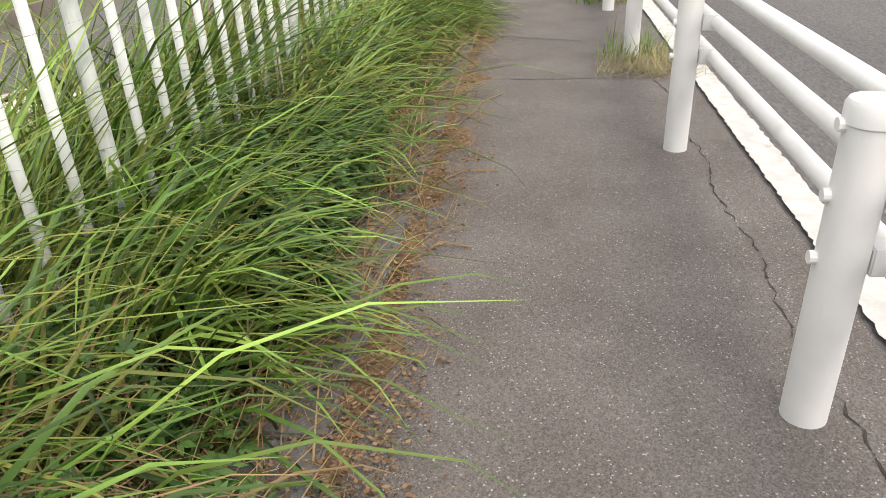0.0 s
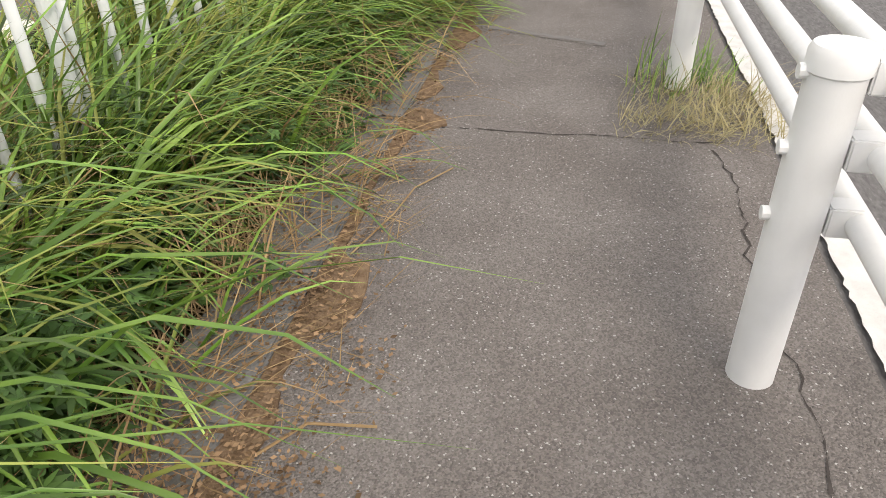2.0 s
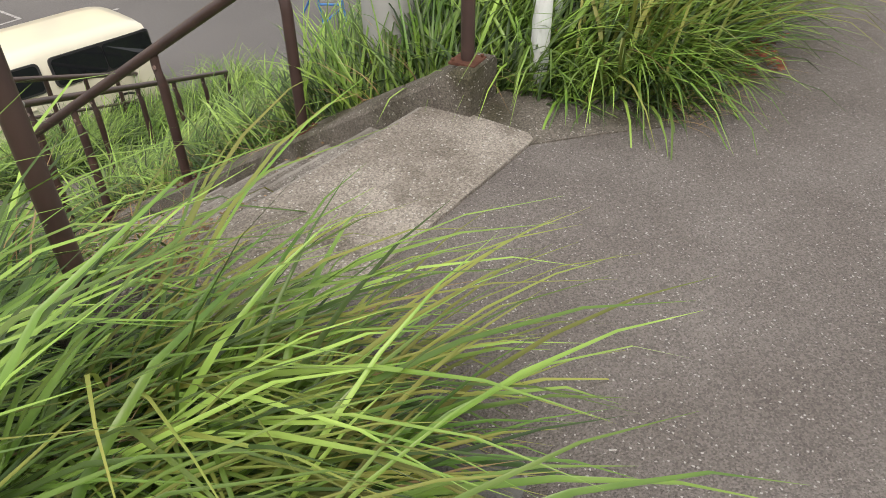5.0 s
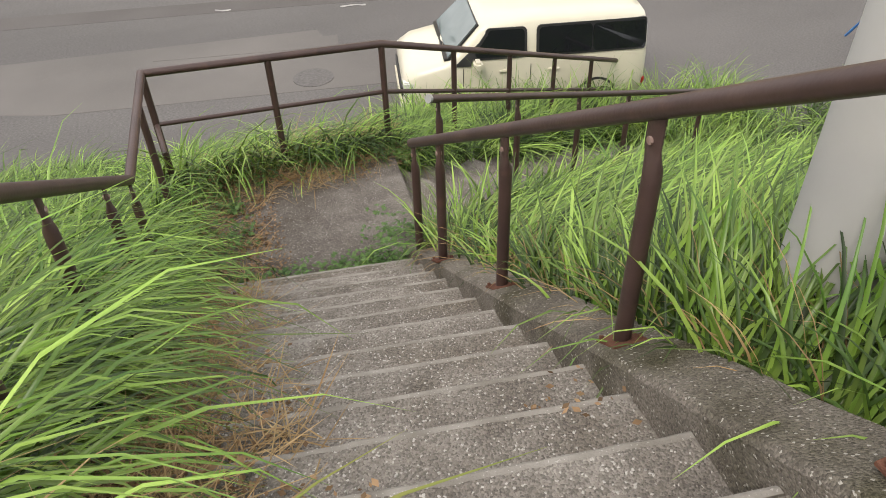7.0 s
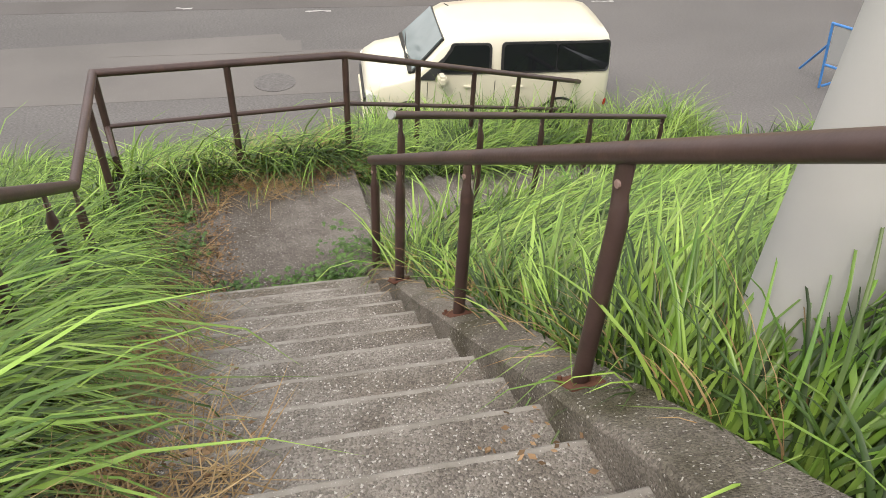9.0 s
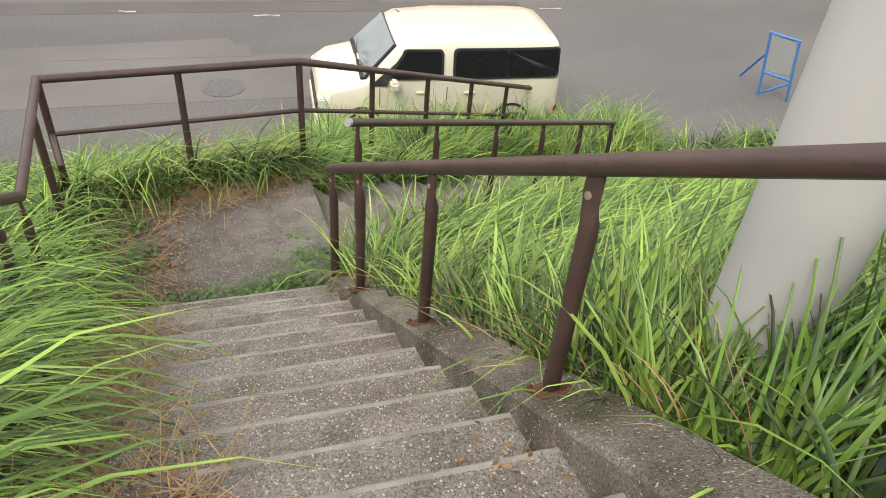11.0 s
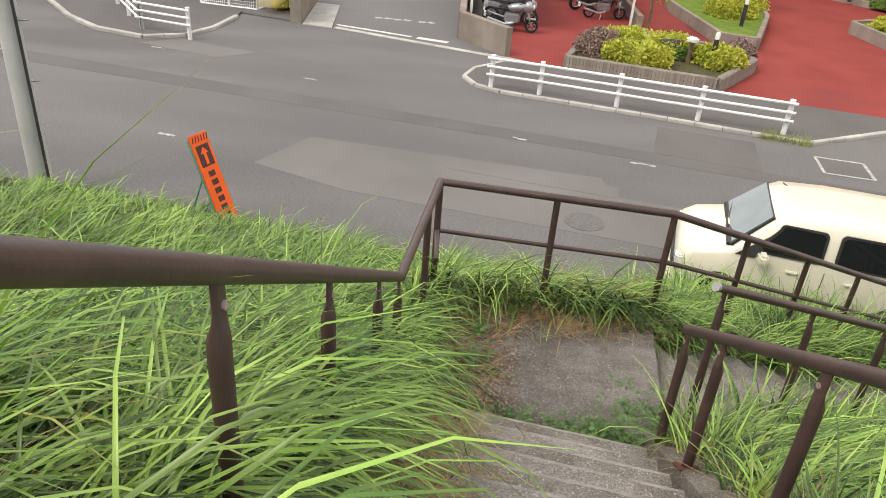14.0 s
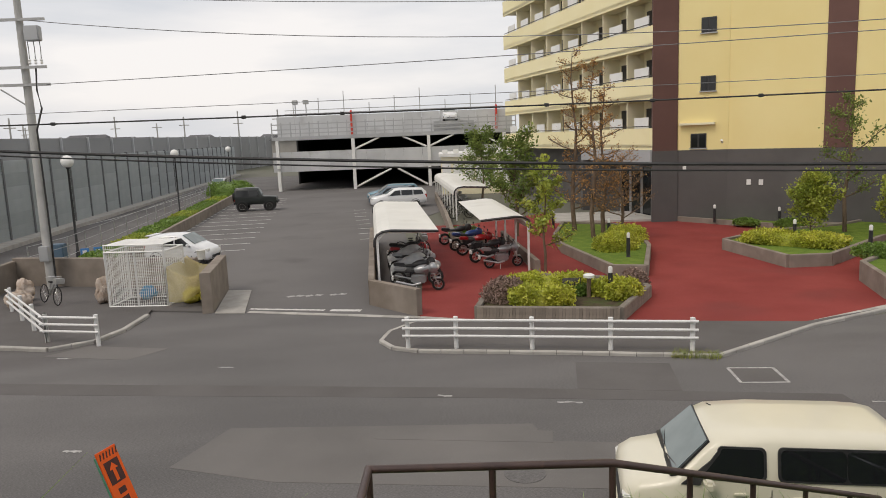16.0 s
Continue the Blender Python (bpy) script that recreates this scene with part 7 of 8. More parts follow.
part("mesh_board", bm, M_GREY, bf_, "grey mesh infill")
bf_.matrix_world = pose(11.0, 8.05, Z0 + 0.02, 0, -12, 0) @ pose(0, 0, 0, 0, 0, -66)
bf_.scale = (0.9, 0.9, 0.9)

# ---- trees, hedges ----
RNG = np.random.default_rng(7)


def leaf_mesh(name, pts, size, material, parent, label="", flat=0.0, lobes=1):
    v, f = leaf_quads(RNG, np.asarray(pts), size, flat, lobes)
    me = raw_mesh(name, v, f, material, False)
    ob = new(name, me)
    ob.parent = parent
    if label:
        ob["label"] = label
    return ob


def hedge(label, x, y, z, sx, sy, sz, material, n, turn=0.0, size=(0.06, 0.13), round_=0.5):
    """A clipped shrub: leaves over a rounded, uneven mass, on a woody core."""
    h = thing("azalea_shrub" if round_ < 0.8 else "shrub", label, "shrub", group="garden shrubs")
    d = RNG.normal(size=(n, 3))
    d /= np.linalg.norm(d, axis=1)[:, None]
    p = np.sign(d) * np.abs(d) ** round_ if round_ < 0.8 else d
    k = np.array([1 + 0.16 * noise.noise((a * 2.2 + x, b * 2.2 + y, c * 2.2)) + 0.08 * noise.noise((a * 6, b * 6 + x, c * 6)) for a, b, c in p])
    r = k * RNG.uniform(0.86, 1.03, n)
    P = p * r[:, None] * np.array((sx, sy, sz))
    P[:, 2] = np.abs(P[:, 2]) * 1.0
    leaf_mesh("foliage", P, size, material, h)
    bm = bmesh.new()
    bmesh.ops.create_icosphere(bm, subdivisions=3, radius=1.0)
    for v in bm.verts:
        c = V([math.copysign(abs(q) ** round_, q) if round_ < 0.8 else q for q in v.co])
        v.co = V((c.x * sx * 0.8, c.y * sy * 0.8, max(-0.1, c.z * sz * 0.82)))
    part("twig_mass", bm, material if material is not M_PINK else M_BARK, h)
    h.matrix_world = pose(x, y, z, 0, 0, turn)
    return h


def tree(label, x, y, z, height, spread, material, n_leaf, leaf, limbs=9, trunk=0.09, clear=0.3, sparse=1.0, upright=0.6, seed=1):
    t = thing("tree", label, "tree", group="garden trees")
    rng = random.Random(seed)
    bm = bmesh.new()
    pts = [V((0.06 * height * 0.2 * math.sin(i * 1.3 + seed), 0.05 * height * 0.2 * math.cos(i * 1.7 + seed), height * i / 7)) for i in range(8)]
    pts[0] = V((0, 0, -0.1))
    for i in range(7):
        tube(bm, pts[i], pts[i + 1], trunk * (1 - i / 8), trunk * (1 - (i + 1) / 8), n=8, caps=False)
    part("trunk", bm, M_BARK, t, smooth=60)
    L = []
    bm = bmesh.new()
    for k in range(limbs):
        h = clear + (1 - clear) * (k + 0.3) / limbs
        i = min(6, int(h * 7))
        p = pts[i].lerp(pts[i + 1], h * 7 - i)
        a = k * 2.4 + rng.uniform(-0.4, 0.4)
        ln = spread * (1.15 - 0.75 * h) * rng.uniform(0.75, 1.15)
        q = p + V((math.cos(a) * ln, math.sin(a) * ln, ln * upright * rng.uniform(0.6, 1.3)))
        mid = p.lerp(q, 0.5) + V((0, 0, -0.06 * ln))
        r = trunk * 0.35 * (1 - 0.6 * h)
        bent(bm, [p, mid, q], r, 5)
        for s in range(7):
            b0 = p.lerp(q, 0.25 + 0.11 * s)
            b1 = b0 + V((rng.uniform(-1, 1), rng.uniform(-1, 1), rng.uniform(0.0, 1.0))) * ln * 0.33
            tube(bm, b0, b1, r * 0.4, r * 0.15, n=4, caps=False)
            L.append((b0, b1))
        L.append((mid, q))
    tagged(part("branching", bm, M_BARK, t), kind="stuff")
    if n_leaf:
        idx = RNG.integers(0, len(L), n_leaf)
        A = np.array([tuple(a) for a, b in L])[idx]
        B = np.array([tuple(b) for a, b in L])[idx]
        u = RNG.uniform(0.1, 1.15, n_leaf)[:, None]
        P = A + (B - A) * u + RNG.normal(0, 0.07 * spread * sparse, (n_leaf, 3))
        leaf_mesh("crown", P, leaf, material, t)
    t.location = (x, y, z)
    return t


zb = Z0 + 0.3
hedge("clipped yellow-green azalea block in the planter", 4.45, 21.2, zb, 0.95, 0.5, 0.55, M_HEDGE, 6000, -14)
hedge("clipped yellow-green azalea mound in the planter", 4.95, 22.7, zb, 1.4, 0.55, 0.62, M_HEDGE, 6500, -10)
hedge("clipped yellow-green azalea by the bollard", 6.9, 21.6, zb, 0.6, 0.65, 0.55, M_HEDGE, 4500, 30)
hedge("dark green azalea behind the little board", 6.1, 22.2, zb, 0.5, 0.4, 0.38, M_HEDGEG, 2500, 10)
hedge("loose shrub with faded pinkish flowers", 3.45, 21.9, zb, 0.75, 0.6, 0.75, M_PINK, 4000, 0, (0.05, 0.1), 0.9)
hedge("loose shrub with faded flowers at the planter's edge", 8.0, 23.2, zb, 0.45, 0.45, 0.55, M_PINK, 2000, 0, (0.05, 0.1), 0.9)
hedge("rounded azalea on the lawn", 9.5, 30.2, zb, 0.95, 0.8, 0.75, M_HEDGE, 5000, 20, round_=0.75)
hedge("rounded azalea behind the bollard", 10.6, 32.3, zb, 0.9, 0.8, 0.8, M_HEDGE, 4000, 0, round_=0.75)
hedge("long yellow-green azalea hedge on the lawn", 16.7, 29.0, zb + 0.1, 0.95, 2.0, 0.5, M_HEDGE, 15000, 42, round_=0.5)
hedge("low azalea in the corner planter", 17.6, 24.6, zb + 0.3, 1.0, 0.7, 0.4, M_HEDGEG, 4000, 10, round_=0.7)
hedge("small dark shrubs under the wall", 18.7, 37.2, zb - 0.1, 0.7, 0.35, 0.28, M_HEDGEG, 2500, -50, round_=0.8)
hedge("low green shrub under the wall", 20.3, 35.4, zb - 0.1, 0.9, 0.4, 0.4, M_HEDGEG, 2500, -50, round_=0.8)
tree("upright bright green shrub on the lawn", 18.6, 31.0, zb + 0.1, 2.3, 1.0, M_LEAFY, 6500, (0.08, 0.17), 22, 0.04, 0.06, 1.5, 1.5, 14)
tree("upright green shrub at the lawn's end", 21.6, 29.4, zb + 0.1, 2.0, 1.0, M_LEAFY, 6000, (0.08, 0.17), 20, 0.04, 0.06, 1.5, 1.5, 15)
hedge("small weedy shrub beside the shelter wall", 3.7, 37.6, zb - 0.1, 0.9, 0.7, 0.55, M_HEDGEG, 2500, 0, round_=0.8)
for i in range(9):
    u, v = -8.2 + 0.1 * (i % 2), 12.6 + i * 4.6
    hedge("low clipped boundary hedge", *lot(u, v), Z0 + 0.25, 0.8, 2.35, 0.45, M_LEAFY if i % 3 == 1 else M_HEDGEG, 3600, 4.5, (0.07, 0.15), 0.6)
hedge("brown-topped hedge by the deck", *lot(-8.0, 52.5), Z0 + 0.25, 2.2, 2.6, 1.5, M_HEDGEG, 4000, 4.5, (0.1, 0.2), 0.6)
tree("young larch with sparse brown needles", 9.3, 36.6, zb, 9.0, 1.5, M_LEAFB, 1500, (0.06, 0.13), 24, 0.13, 0.12, 0.9, 0.45, 3)
tree("thin larch with sparse brown needles", 9.55, 33.9, zb, 8.3, 1.3, M_LEAFB, 1500, (0.06, 0.13), 24, 0.12, 0.14, 0.9, 0.45, 4)
tree("slender larch with bare upper twigs", 10.4, 35.2, zb, 7.2, 1.3, M_LEAFB, 1300, (0.06, 0.13), 22, 0.12, 0.14, 0.9, 0.45, 11)
tree("bare larch with reddish twigs", 10.9, 33.8, zb, 3.9, 1.6, M_LEAFB, 1500, (0.05, 0.1), 22, 0.1, 0.22, 1.0, 0.6, 5)
tree("leafy green tree behind the shelters", 6.5, 38.0, Z0, 5.2, 1.75, M_LEAF, 5200, (0.1, 0.2), 14, 0.11, 0.18, 1.4, 0.7, 6)
tree("slim tree with large yellow-green leaves", 5.75, 26.9, zb, 4.0, 1.0, M_LEAFY, 1500, (0.1, 0.2), 12, 0.06, 0.2, 1.3, 0.6, 8)
tree("tall dark evergreen by the wall", 20.6, 31.6, zb, 6.2, 1.6, M_LEAF, 1900, (0.08, 0.16), 12, 0.1, 0.25, 1.0, 0.7, 9)
tree("small green tree beyond the long shelter", 6.4, 52.0, Z0, 5.4, 2.0, M_LEAF, 5000, (0.1, 0.2), 10, 0.1, 0.25, 1.5, 0.7, 10)

# ---- grass, weeds and litter ----
M_MOULD = mat("leaf_mould", (0.15, 0.098, 0.06), (0.25, 0.17, 0.108), 30, 1.0, bump=1.0, bscale=120, speck=(0.4, 0.28, 0.16), sscale=120, samt=0.6)
BANK = np.vectorize(bank_z)
SLOPE = np.vectorize(slope_z)


def blocked(x, y):
    """Where steps, landings and the pole leave no room for roots."""
    st = (x > ST_X0 - 0.05) & (x < 1.56) & (y > -0.5) & (y < 3.7)
    la = (x > 0.12) & (x < 1.9) & (y > 3.5) & (y < 5.05)
    q = (x - 1.86) * D2.x + (y - 4.5) * D2.y
    w = np.abs((x - 1.86) * -D2.y + (y - 4.5) * D2.x)
    l2 = (q > -0.2) & (q < 4.6) & (w < 0.5)
    po = (x - 1.88) ** 2 + (y - 0.63) ** 2 < 0.04
    road_ = y > 8.85 - 0.213 * x
    return st | la | l2 | po | road_


def clumped(rng, n, x0, x1, y0, y1, per=14, spread=0.09):
    """Roots in tufts."""
    m = max(1, n // per)
    cx, cy = rng.uniform(x0, x1, m), rng.uniform(y0, y1, m)
    k = rng.integers(0, m, n)
    x, y = cx[k] + rng.normal(0, spread, n), cy[k] + rng.normal(0, spread, n)
    ok = (x > x0 - 0.1) & (x < x1 + 0.1) & (y > y0 - 0.1) & (y < y1 + 0.1)
    return x[ok], y[ok], k[ok]


def grass(label, regions, material, seed, name="tall_grass", cat="grass"):
    rng = np.random.default_rng(seed)
    V_, F_ = [], []
    off = 0
    for n, x0, x1, y0, y1, length, width, azim, spread, tilt, droop in regions:
        x, y, tf = clumped(rng, n, x0, x1, y0, y1)
        keep = ~blocked(x, y)
        x, y, tf = x[keep], y[keep], tf[keep]
        z = np.where(y < 0.12, 0.0, SLOPE(x, y)) - 0.03
        z = np.where((x > -0.25) & (x < 1.95) & (y > 3.75) & (y < 5.3), Z_LAND + 0.01, z)
        v, f = blades(rng, np.stack([x, y, z], 1), length, width, azim, spread, tilt, droop, 5 if length[1] > 0.6 else 4, tf)
        V_.append(v)
        F_.append(f + off)
        off += len(v)
    me = raw_mesh(name, np.concatenate(V_), np.concatenate(F_), material)
    return tagged(new(name, me), label, cat, kind="stuff")


DN = math.pi / 2          # downhill
R_NEAR = [
    (2500, 1.58, 3.4, 0.02, 1.9, (0.55, 1.0), (0.012, 0.022), -0.4, 0.4, 0.95, (0.9, 1.7)),
    (600, 1.59, 1.74, 0.3, 1.1, (0.6, 0.9), (0.011, 0.02), 0.1, 0.7, 0.35, (0.9, 1.9)),
    (600, 1.6, 1.9, 0.02, 0.8, (0.6, 0.95), (0.012, 0.022), -0.1, 0.5, 0.55, (0.9, 1.6)),
    (900, 1.75, 2.9, -0.1, 1.0, (0.75, 1.15), (0.013, 0.024), -0.3, 0.5, 0.7, (0.9, 1.6)),
    (500, 1.58, 2.1, -0.4, 0.05, (0.35, 0.75), (0.010, 0.018), -0.4, 0.7, 0.6, (0.9, 1.8)),
    (900, 5.0, 7.4, 6.6, 8.0, (0.8, 1.25), (0.012, 0.022), 0.8, 1.2, 0.35, (1.0, 2.0)),
    (2300, 1.58, 3.4, 1.8, 3.8, (0.5, 0.9), (0.012, 0.022), -0.4, 0.4, 0.95, (0.9, 1.7)),
    (500, 1.57, 1.85, 0.1, 3.6, (0.35, 0.65), (0.010, 0.018), 0.3, 0.9, 0.6, (0.9, 1.8)),
    (56, 1.56, 1.66, 0.1, 3.6, (0.3, 0.6), (0.008, 0.014), 3.4, 0.7, 0.5, (1.3, 2.4)),
    (420, 1.75, 2.45, -0.75, -0.1, (0.4, 0.8), (0.009, 0.017), -DN - 0.3, 0.9, 0.5, (1.2, 2.2)),
    (4800, 3.2, 6.8, 0.05, 6.2, (0.5, 1.0), (0.015, 0.028), -0.35, 0.5, 0.95, (0.8, 1.6)),
    (2600, 1.9, 5.2, 4.0, 7.6, (0.35, 0.7), (0.012, 0.022), 0.5, 1.1, 0.5, (0.9, 2.0)),
    (1500, -2.8, -0.45, 0.1, 1.3, (0.75, 1.25), (0.014, 0.025), -0.3, 0.8, 0.4, (1.7, 2.6)),
    (3000, -2.8, -0.5, 1.2, 4.3, (0.85, 1.45), (0.014, 0.025), 0.1, 1.0, 0.3, (1.8, 2.8)),
    (5200, -9.5, -2.7, 1.5, 4.4, (0.5, 1.0), (0.014, 0.026), 0.3, 1.0, 0.5, (1.0, 2.1)),
    (6000, -18, -9, 0.2, 9, (0.4, 0.9), (0.018, 0.034), 0.3, 1.2, 0.5, (1.0, 2.2)),
    (1300, -0.95, -0.42, 0.5, 3.9, (0.7, 1.2), (0.013, 0.023), 0.1, 0.9, 0.25, (1.9, 2.8)),
    (1500, -1.0, -0.15, 3.9, 5.5, (0.4, 0.75), (0.011, 0.02), -0.3, 1.2, 0.35, (1.3, 2.3)),
    (3800, -0.4, 2.2, 5.25, 6.6, (0.5, 0.95), (0.011, 0.02), -DN + 0.6, 1.3, 0.25, (1.5, 2.6)),
    (6200, -7.5, 3.2, 6.0, 9.9, (0.28, 0.52), (0.014, 0.026), 0.9, 1.3, 0.5, (1.0, 2.2)),
    (4600, -8.0, -0.8, 4.0, 8.0, (0.45, 0.85), (0.014, 0.026), 0.4, 1.1, 0.55, (1.0, 2.2)),
    (3000, 2.4, 7.6, 6.2, 8.2, (0.6, 1.0), (0.012, 0.022), 0.8, 1.2, 0.4, (1.0, 2.2)),
    (2400, 5.0, 11.5, 4.5, 8.0, (0.35, 0.7), (0.014, 0.026), 0.6, 1.2, 0.5, (1.0, 2.2)),
    (3600, 7.0, 16, 0.1, 5.0, (0.4, 0.9), (0.018, 0.034), 0.3, 1.2, 0.5, (1.0, 2.2)),
    (2300, 1.75, 4.8, -0.72, 0.3, (0.7, 1.2), (0.013, 0.024), -0.4, 0.6, 0.6, (0.9, 1.6)),
]
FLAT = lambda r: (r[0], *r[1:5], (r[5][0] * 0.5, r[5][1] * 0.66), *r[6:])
grass("long arching bright green grass over the bank", [r for r in R_NEAR if r[2] > 0.2], M_GRASS, 21)
grass("long arching mid-green grass beside the steps", [(int(r[0] * 0.62), *r[1:]) for r in R_NEAR if r[2] < 0.2], M_GRASS, 24)
grass("mid-green grass between the bright blades", [(int(r[0] * 0.6), *r[1:]) for r in R_NEAR], M_GRASSL, 25)
# shorter blades whose dark colour stands for shade low in the sward
grass("short lower grass, its green darkened for the shade between blades", [(int(r[0] * 1.8), *FLAT(r)[1:]) for r in R_NEAR], M_GRASSB, 22)
grass("dry straw-coloured grass among the green", [(n // 9, a, b, c, d, (l[0] * 0.5, l[1] * 0.7), (0.005, 0.01), az, sp * 1.3, ti + 0.25, (1.0, 2.3)) for n, a, b, c, d, l, w, az, sp, ti, dr in R_NEAR], M_STRAW, 23, "dry_grass")
grass("bright pale grass beside the fence at the steps", [(1500, 1.75, 5.5, -0.75, 0.2, (0.75, 1.35), (0.012, 0.022), -0.5, 0.8, 0.4, (1.0, 1.9))], M_GRASSY, 38)
R_WALK = [
    (850, -9.0, -4.2, -0.45, 0.3, (0.4, 0.85), (0.014, 0.026), -DN + 0.3, 0.8, 0.4, (1.3, 2.4)),
    (1050, -4.2, -1.0, -0.4, 0.35, (0.5, 1.05), (0.014, 0.026), -DN + 0.3, 0.8, 0.35, (1.3, 2.4)),
    (420, -9.0, -4.2, -0.4, 0.0, (0.75, 1.2), (0.016, 0.028), -DN + 0.4, 0.8, 0.35, (1.4, 2.3)),
    (330, -4.2, -1.0, -0.3, 0.05, (0.8, 1.25), (0.016, 0.028), -DN + 0.5, 0.8, 0.3, (1.3, 2.3)),
    (3000, -9.0, -1.0, 0.1, 1.5, (1.0, 1.7), (0.013, 0.023), -DN + 0.2, 1.4, 0.25, (0.7, 1.7)),
    (250, -9.0, -6.2, -0.5, 0.0, (0.7, 1.15), (0.013, 0.024), -DN + 0.3, 0.9, 0.4, (1.3, 2.3)),
    (700, -1.5, -0.35, -0.6, 0.3, (0.6, 1.05), (0.012, 0.024), -1.2, 0.6, 1.0, (0.7, 1.6)),
    (260, -1.1, -0.4, -0.55, 0.3, (0.7, 1.1), (0.013, 0.024), -1.0, 0.5, 1.0, (0.7, 1.6)),
    (90, -9.0, -1.2, -0.72, -0.45, (0.4, 0.8), (0.012, 0.022), -DN, 0.9, 0.6, (1.0, 2.1)),
]
grass("tall green grass leaning over the walkway", [(n * 5 // 10, *r) for n, *r in R_WALK], M_GRASS, 31)
grass("mid-green grass among the tall blades", [(n * 5 // 10, *r) for n, *r in R_WALK], M_GRASSL, 37)
grass("short grass under the tall blades, darkened for the shade there", [(n * 5 // 10, a, b, c, d, (l[0] * 0.5, l[1] * 0.7), w, az, sp, ti, dr) for n, a, b, c, d, l, w, az, sp, ti, dr in R_WALK], M_GRASSB, 32)
grass("dead brown blades standing in the verge", [(n // 3, a, b, c - 0.1, d, (l[0] * 0.6, l[1] * 0.8), (0.006, 0.013), az, 1.2, ti + 0.2, dr) for n, a, b, c, d, l, w, az, sp, ti, dr in R_WALK], M_STRAW, 39, "dry_grass")
grass("yellowing grass mixed into the verge", [(n // 2, a, b, c, d, l, (0.010, 0.02), az, sp, ti, dr) for n, a, b, c, d, l, w, az, sp, ti, dr in R_WALK], M_GRASSY, 33)
grass("dead straw lying along the walkway edge", [(3800, -9.0, -0.9, -1.08, -0.72, (0.06, 0.28), (0.002, 0.005), 0.3, 1.9, 1.35, (0.1, 0.3)), (5200, -9.0, -0.9, -0.85, -0.1, (0.2, 0.65), (0.003, 0.008), 0.3, 1.9, 1.0, (0.4, 1.2)), (2200, -0.6, 0.45, 3.4, 5.4, (0.12, 0.4), (0.003, 0.006), 0.0, 1.9, 1.3, (0.15, 0.4)), (900, 0.3, 1.9, 4.9, 5.5, (0.12, 0.4), (0.003, 0.006), -DN, 1.2, 1.2, (0.2, 0.5)), (420, 1.75, 2.3, -0.85, -0.35, (0.15, 0.45), (0.003, 0.006), -DN, 1.2, 1.0, (0.4, 1.0)), (700, 1.66, 1.95, 0.1, 3.6, (0.15, 0.5), (0.004, 0.008), 3.0, 1.5, 0.8, (0.6, 1.6)),
     (1800, -0.45, -0.24, 0.3, 3.8, (0.15, 0.5), (0.003, 0.006), 0.2, 1.0, 1.2, (0.4, 1.1))], M_STRAW, 34, "dry_grass")
# strawy tuft with seed heads round a guard rail post, and a few more far along
grass("dry tuft of foxtail grass at the post", [(1100, -2.65, -2.05, -2.38, -1.95, (0.05, 0.24), (0.003, 0.006), -DN, 2.0, 0.7, (0.5, 1.6)), (330, -2.75, -2.2, -2.5, -2.25, (0.1, 0.3), (0.003, 0.006), -DN, 2.0, 0.5, (0.5, 1.5)),
     (250, 0.3, 1.2, -2.4, -2.0, (0.2, 0.45), (0.004, 0.007), -DN, 2.0, 0.3, (0.4, 1.3))], M_SEED, 35, "dry_grass")
grass("green sprigs round the post foot", [(160, -2.25, -1.85, -2.35, -1.98, (0.1, 0.32), (0.004, 0.008), -DN, 2.0, 0.3, (0.4, 1.3)), (450, 0.3, 1.4, -2.4, -1.95, (0.2, 0.45), (0.005, 0.009), -DN, 2.0, 0.3, (0.4, 1.3))], M_GRASS, 36)


def weeds(label, spots, material, seed, size=(0.03, 0.07), name="weeds"):
    """Leafy weeds in patches: cut leaves up short stems."""
    rng = np.random.default_rng(seed)
    P = []
    for n, x0, x1, y0, y1, h in spots:
        x, y, tf = clumped(rng, n, x0, x1, y0, y1, 22, 0.06)
        top = rng.uniform(0.35, 1.0, int(tf.max()) + 1)[tf] * h
        z = np.where(y < 0.12, 0.0, np.minimum(SLOPE(x, y), BANK(x, y) + 0.3)) if y0 < 3.4 else np.full(len(x), Z_LAND)
        P.append(np.stack([x, y, z + 0.015 + top * rng.uniform(0, 1, len(x)) ** 0.7], 1))
    v, f = lobed_leaves(rng, np.concatenate(P), size)
    return tagged(new(name, raw_mesh(name, v, f, material, False)), label, "weeds", kind="stuff")


weeds("dark green lobed mugwort leaves among the grass, verge shade in their colour", [(5200, -9.0, -1.2, -0.68, 0.1, 0.4), (900, -9.0, -2.0, -0.8, -0.55, 0.16), (2600, -5.9, -4.4, -0.72, -0.2, 0.36)], M_WEED, 41, (0.035, 0.075))
weeds("small creeping weeds along the landing edges", [(600, 0.1, 1.5, 3.56, 3.78, 0.08), (260, 1.3, 1.6, 3.5, 3.95, 0.3), (700, 0.0, 1.9, 5.0, 5.3, 0.16), (500, 0.05, 0.4, 3.7, 5.1, 0.08)], M_WEED, 42, (0.02, 0.05))
weeds("reddish weed at the walkway edge", [(160, 2.2, 2.6, -1.1, -0.85, 0.25)], mat("red_weed", (0.3, 0.08, 0.05), (0.35, 0.14, 0.06), 8, 0.7, island=0.3), 43, (0.02, 0.05))


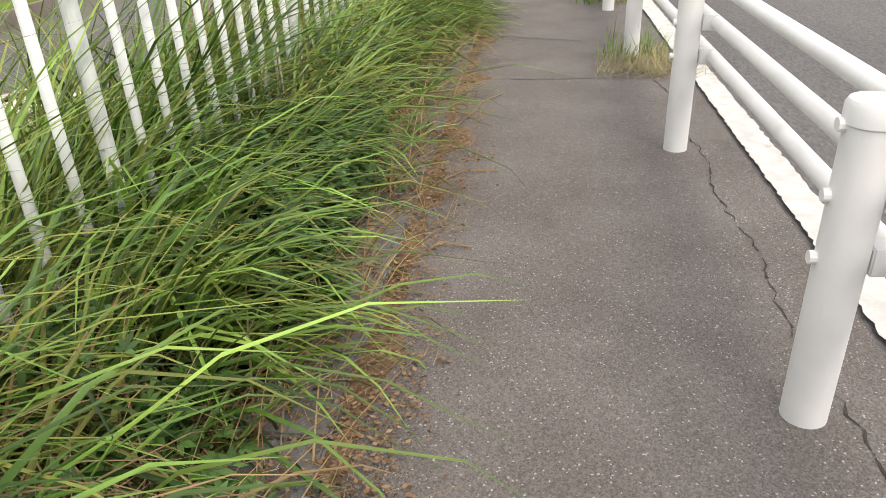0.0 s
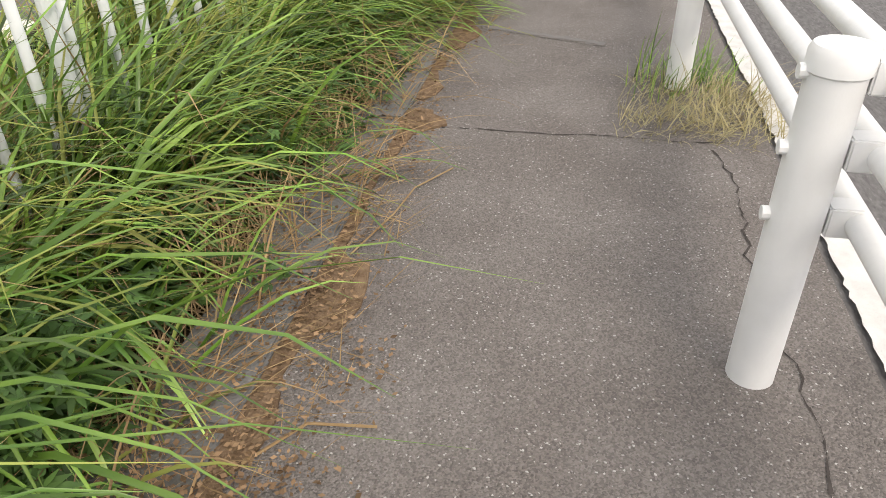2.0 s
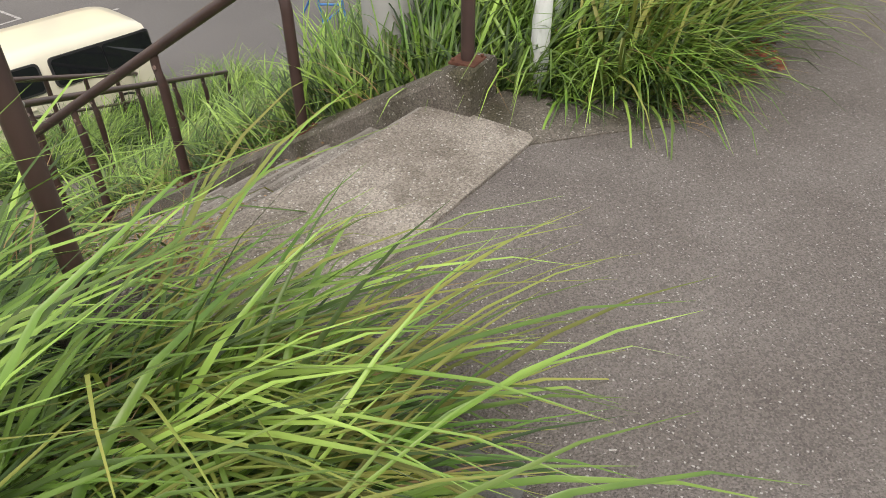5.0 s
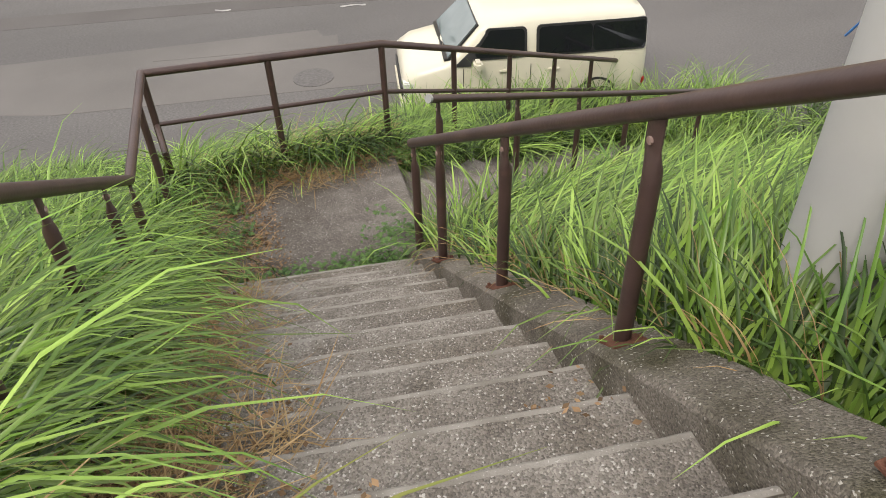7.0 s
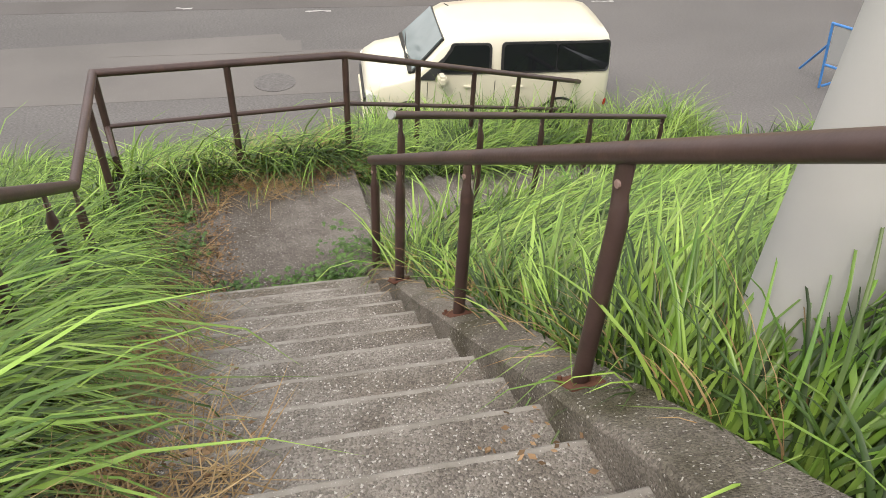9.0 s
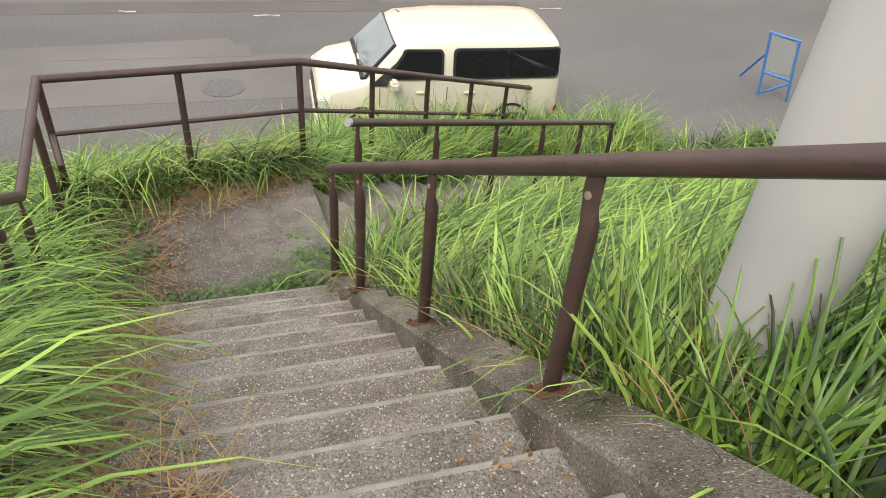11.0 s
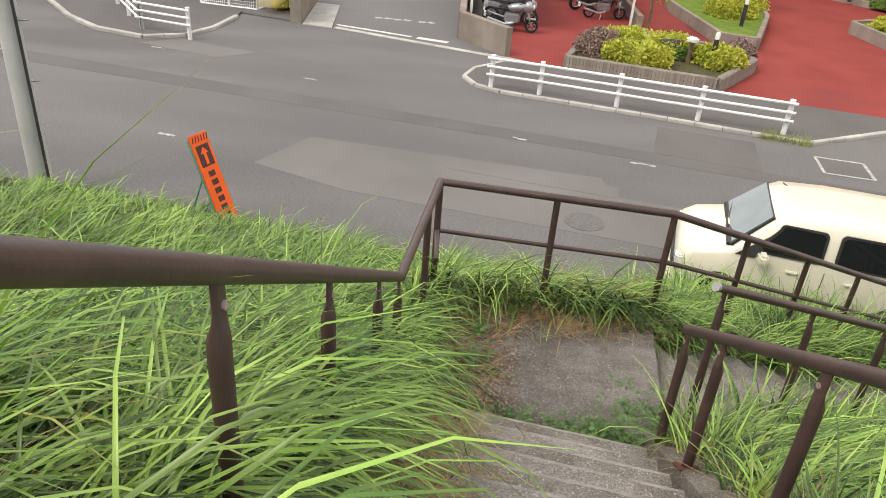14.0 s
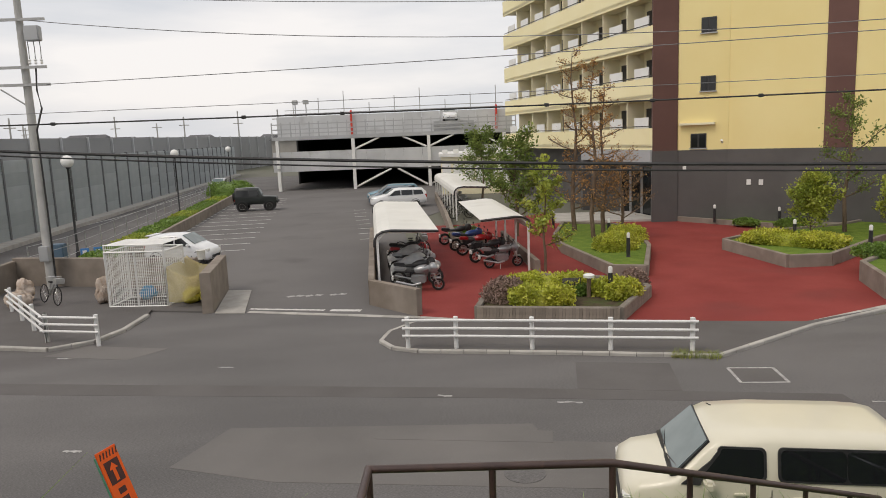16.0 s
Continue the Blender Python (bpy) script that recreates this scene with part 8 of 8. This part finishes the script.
def litter(label, spots, seed, size=(0.025, 0.07), name="leaf_litter"):
    rng = np.random.default_rng(seed)
    P = []
    for n, x0, x1, y0, y1, z in spots:
        x, y, _ = clumped(rng, n, x0, x1, y0, y1, 60, 0.08)
        if z == "step":
            k = np.clip(np.ceil((y - SKEW * (x - 1.36) - Y_TOP) / RUN), 0, 13)
            zz = -k * RISE + 0.008
        else:
            zz = np.full(len(x), z)
        P.append(np.stack([x, y, zz + rng.uniform(0.004, 0.02, len(x))], 1))
    v, f = leaf_quads(rng, np.concatenate(P), size, 0.85)
    return tagged(new(name, raw_mesh(name, v, f, M_LITTER, False)), label, "leaves", kind="stuff")


litter("brown dead leaves along the walkway edge", [(5200, -9.0, -0.9, -0.8, -0.25, 0.02), (6000, -9.0, -0.9, -1.07, -0.9, 0.012), (2500, -9.0, -0.9, -0.93, -0.72, 0.026), (900, -9.0, -0.9, -1.2, -1.0, 0.004)], 51, (0.006, 0.024))
litter("brown dead leaves and stalks on the steps", [(3600, -0.2, 0.16, 0.3, 3.6, "step"), (900, 0.12, 0.4, 0.6, 3.6, "step"), (50, 1.15, 1.34, 0.4, 3.5, "step"), (40, 0.3, 1.3, 0.3, 3.4, "step")], 52, (0.01, 0.034))
def stalks(label, spots, seed):
    """Dry stalks lying flat on the steps and the landing."""
    rng = np.random.default_rng(seed)
    B = []
    for n, x0, x1, y0, y1, z in spots:
        x, y, _ = clumped(rng, n, x0, x1, y0, y1, 40, 0.09)
        zz = -np.clip(np.ceil((y - SKEW * (x - 1.36) - Y_TOP) / RUN), 0, 13) * RISE + 0.012 if z == "step" else np.full(len(x), z)
        B.append(np.stack([x, y, zz + rng.uniform(0, 0.03, len(x))], 1))
    v, f = blades(rng, np.concatenate(B), (0.08, 0.32), (0.003, 0.007), 0.3, 2.0, 1.5, (-0.1, 0.12))
    return tagged(new("dry_stalks", raw_mesh("dry_stalks", v, f, M_STRAW)), label, "straw", kind="stuff")


stalks("dry brown grass stalks strewn on the steps", [(2400, -0.22, 0.12, 0.3, 3.7, "step"), (800, 0.05, 0.38, 0.5, 3.7, "step")], 71)
stalks("dry grass stalks strewn on the landing", [(900, -0.2, 0.4, 3.6, 5.2, Z_LAND + 0.012), (900, 0.3, 1.85, 4.85, 5.28, Z_LAND + 0.012), (700, 0.1, 1.9, 5.15, 5.6, Z_LAND + 0.06)], 72)
litter("brown dead leaves on the landing", [(2600, 0.0, 0.6, 3.7, 5.2, Z_LAND + 0.004), (500, 0.5, 1.9, 4.85, 5.2, Z_LAND + 0.004)], 53, (0.01, 0.036))


rl = random.Random(9)
for i in range(26):
    x = -9.0 + i * 0.32 + rl.uniform(-0.1, 0.1)
    w, l_ = rl.uniform(0.02, 0.17), rl.uniform(0.08, 0.28)
    yc = -0.97 + rl.uniform(-0.03, 0.03)
    poly = [(x + l_ * math.cos(a) * rl.uniform(0.7, 1.1), yc + w * math.sin(a) * rl.uniform(0.7, 1.2)) for a in [k * math.pi / 7 for k in range(14)]]
    tagged(slab("leaf_mould", poly, -0.02, 0.006 + 0.002 * (i % 3), M_MOULD), "flat patch of crumbled brown leaf mould", "leaf mould", group="leaf mould patches", kind="structure")


def twig(pts, r, label):
    bm = bmesh.new()
    bent(bm, pts, r, 5)
    return tagged(part("twig", bm, M_STRAW), label, "twig")


twig([(-3.75, -1.02, 0.012), (-3.5, -1.1, 0.02), (-3.3, -1.13, 0.015), (-3.12, -1.24, 0.012)], 0.0032, "long pale dry stalk on the asphalt")
twig([(-4.6, -1.0, 0.01), (-4.45, -1.12, 0.015), (-4.43, -1.28, 0.01)], 0.004, "thin dark twig on the asphalt")
twig([(-5.35, -1.0, 0.01), (-5.2, -1.1, 0.018), (-5.22, -1.22, 0.01)], 0.004, "thin bent twig on the asphalt")
twig([(0.55, 4.7, Z_LAND + 0.01), (0.75, 4.95, Z_LAND + 0.02), (1.1, 5.1, Z_LAND + 0.02)], 0.005, "dry stalk lying on the landing")
rk = np.random.default_rng(61)
kx = rk.uniform(6.6, 7.7, 420)
kv, kf = blades(rk, np.stack([kx, 16.2 - 0.25 * (kx - 7.2) + rk.normal(0, 0.08, 420), np.full(420, Z0)], 1), (0.1, 0.28), (0.008, 0.015), DN, 2.0, 0.4, (0.4, 1.3))
tagged(new("kerb_weeds", raw_mesh("kerb_weeds", kv, kf, M_GRASSY)), "yellowish weeds at the kerb by the last post", "weeds", kind="stuff")
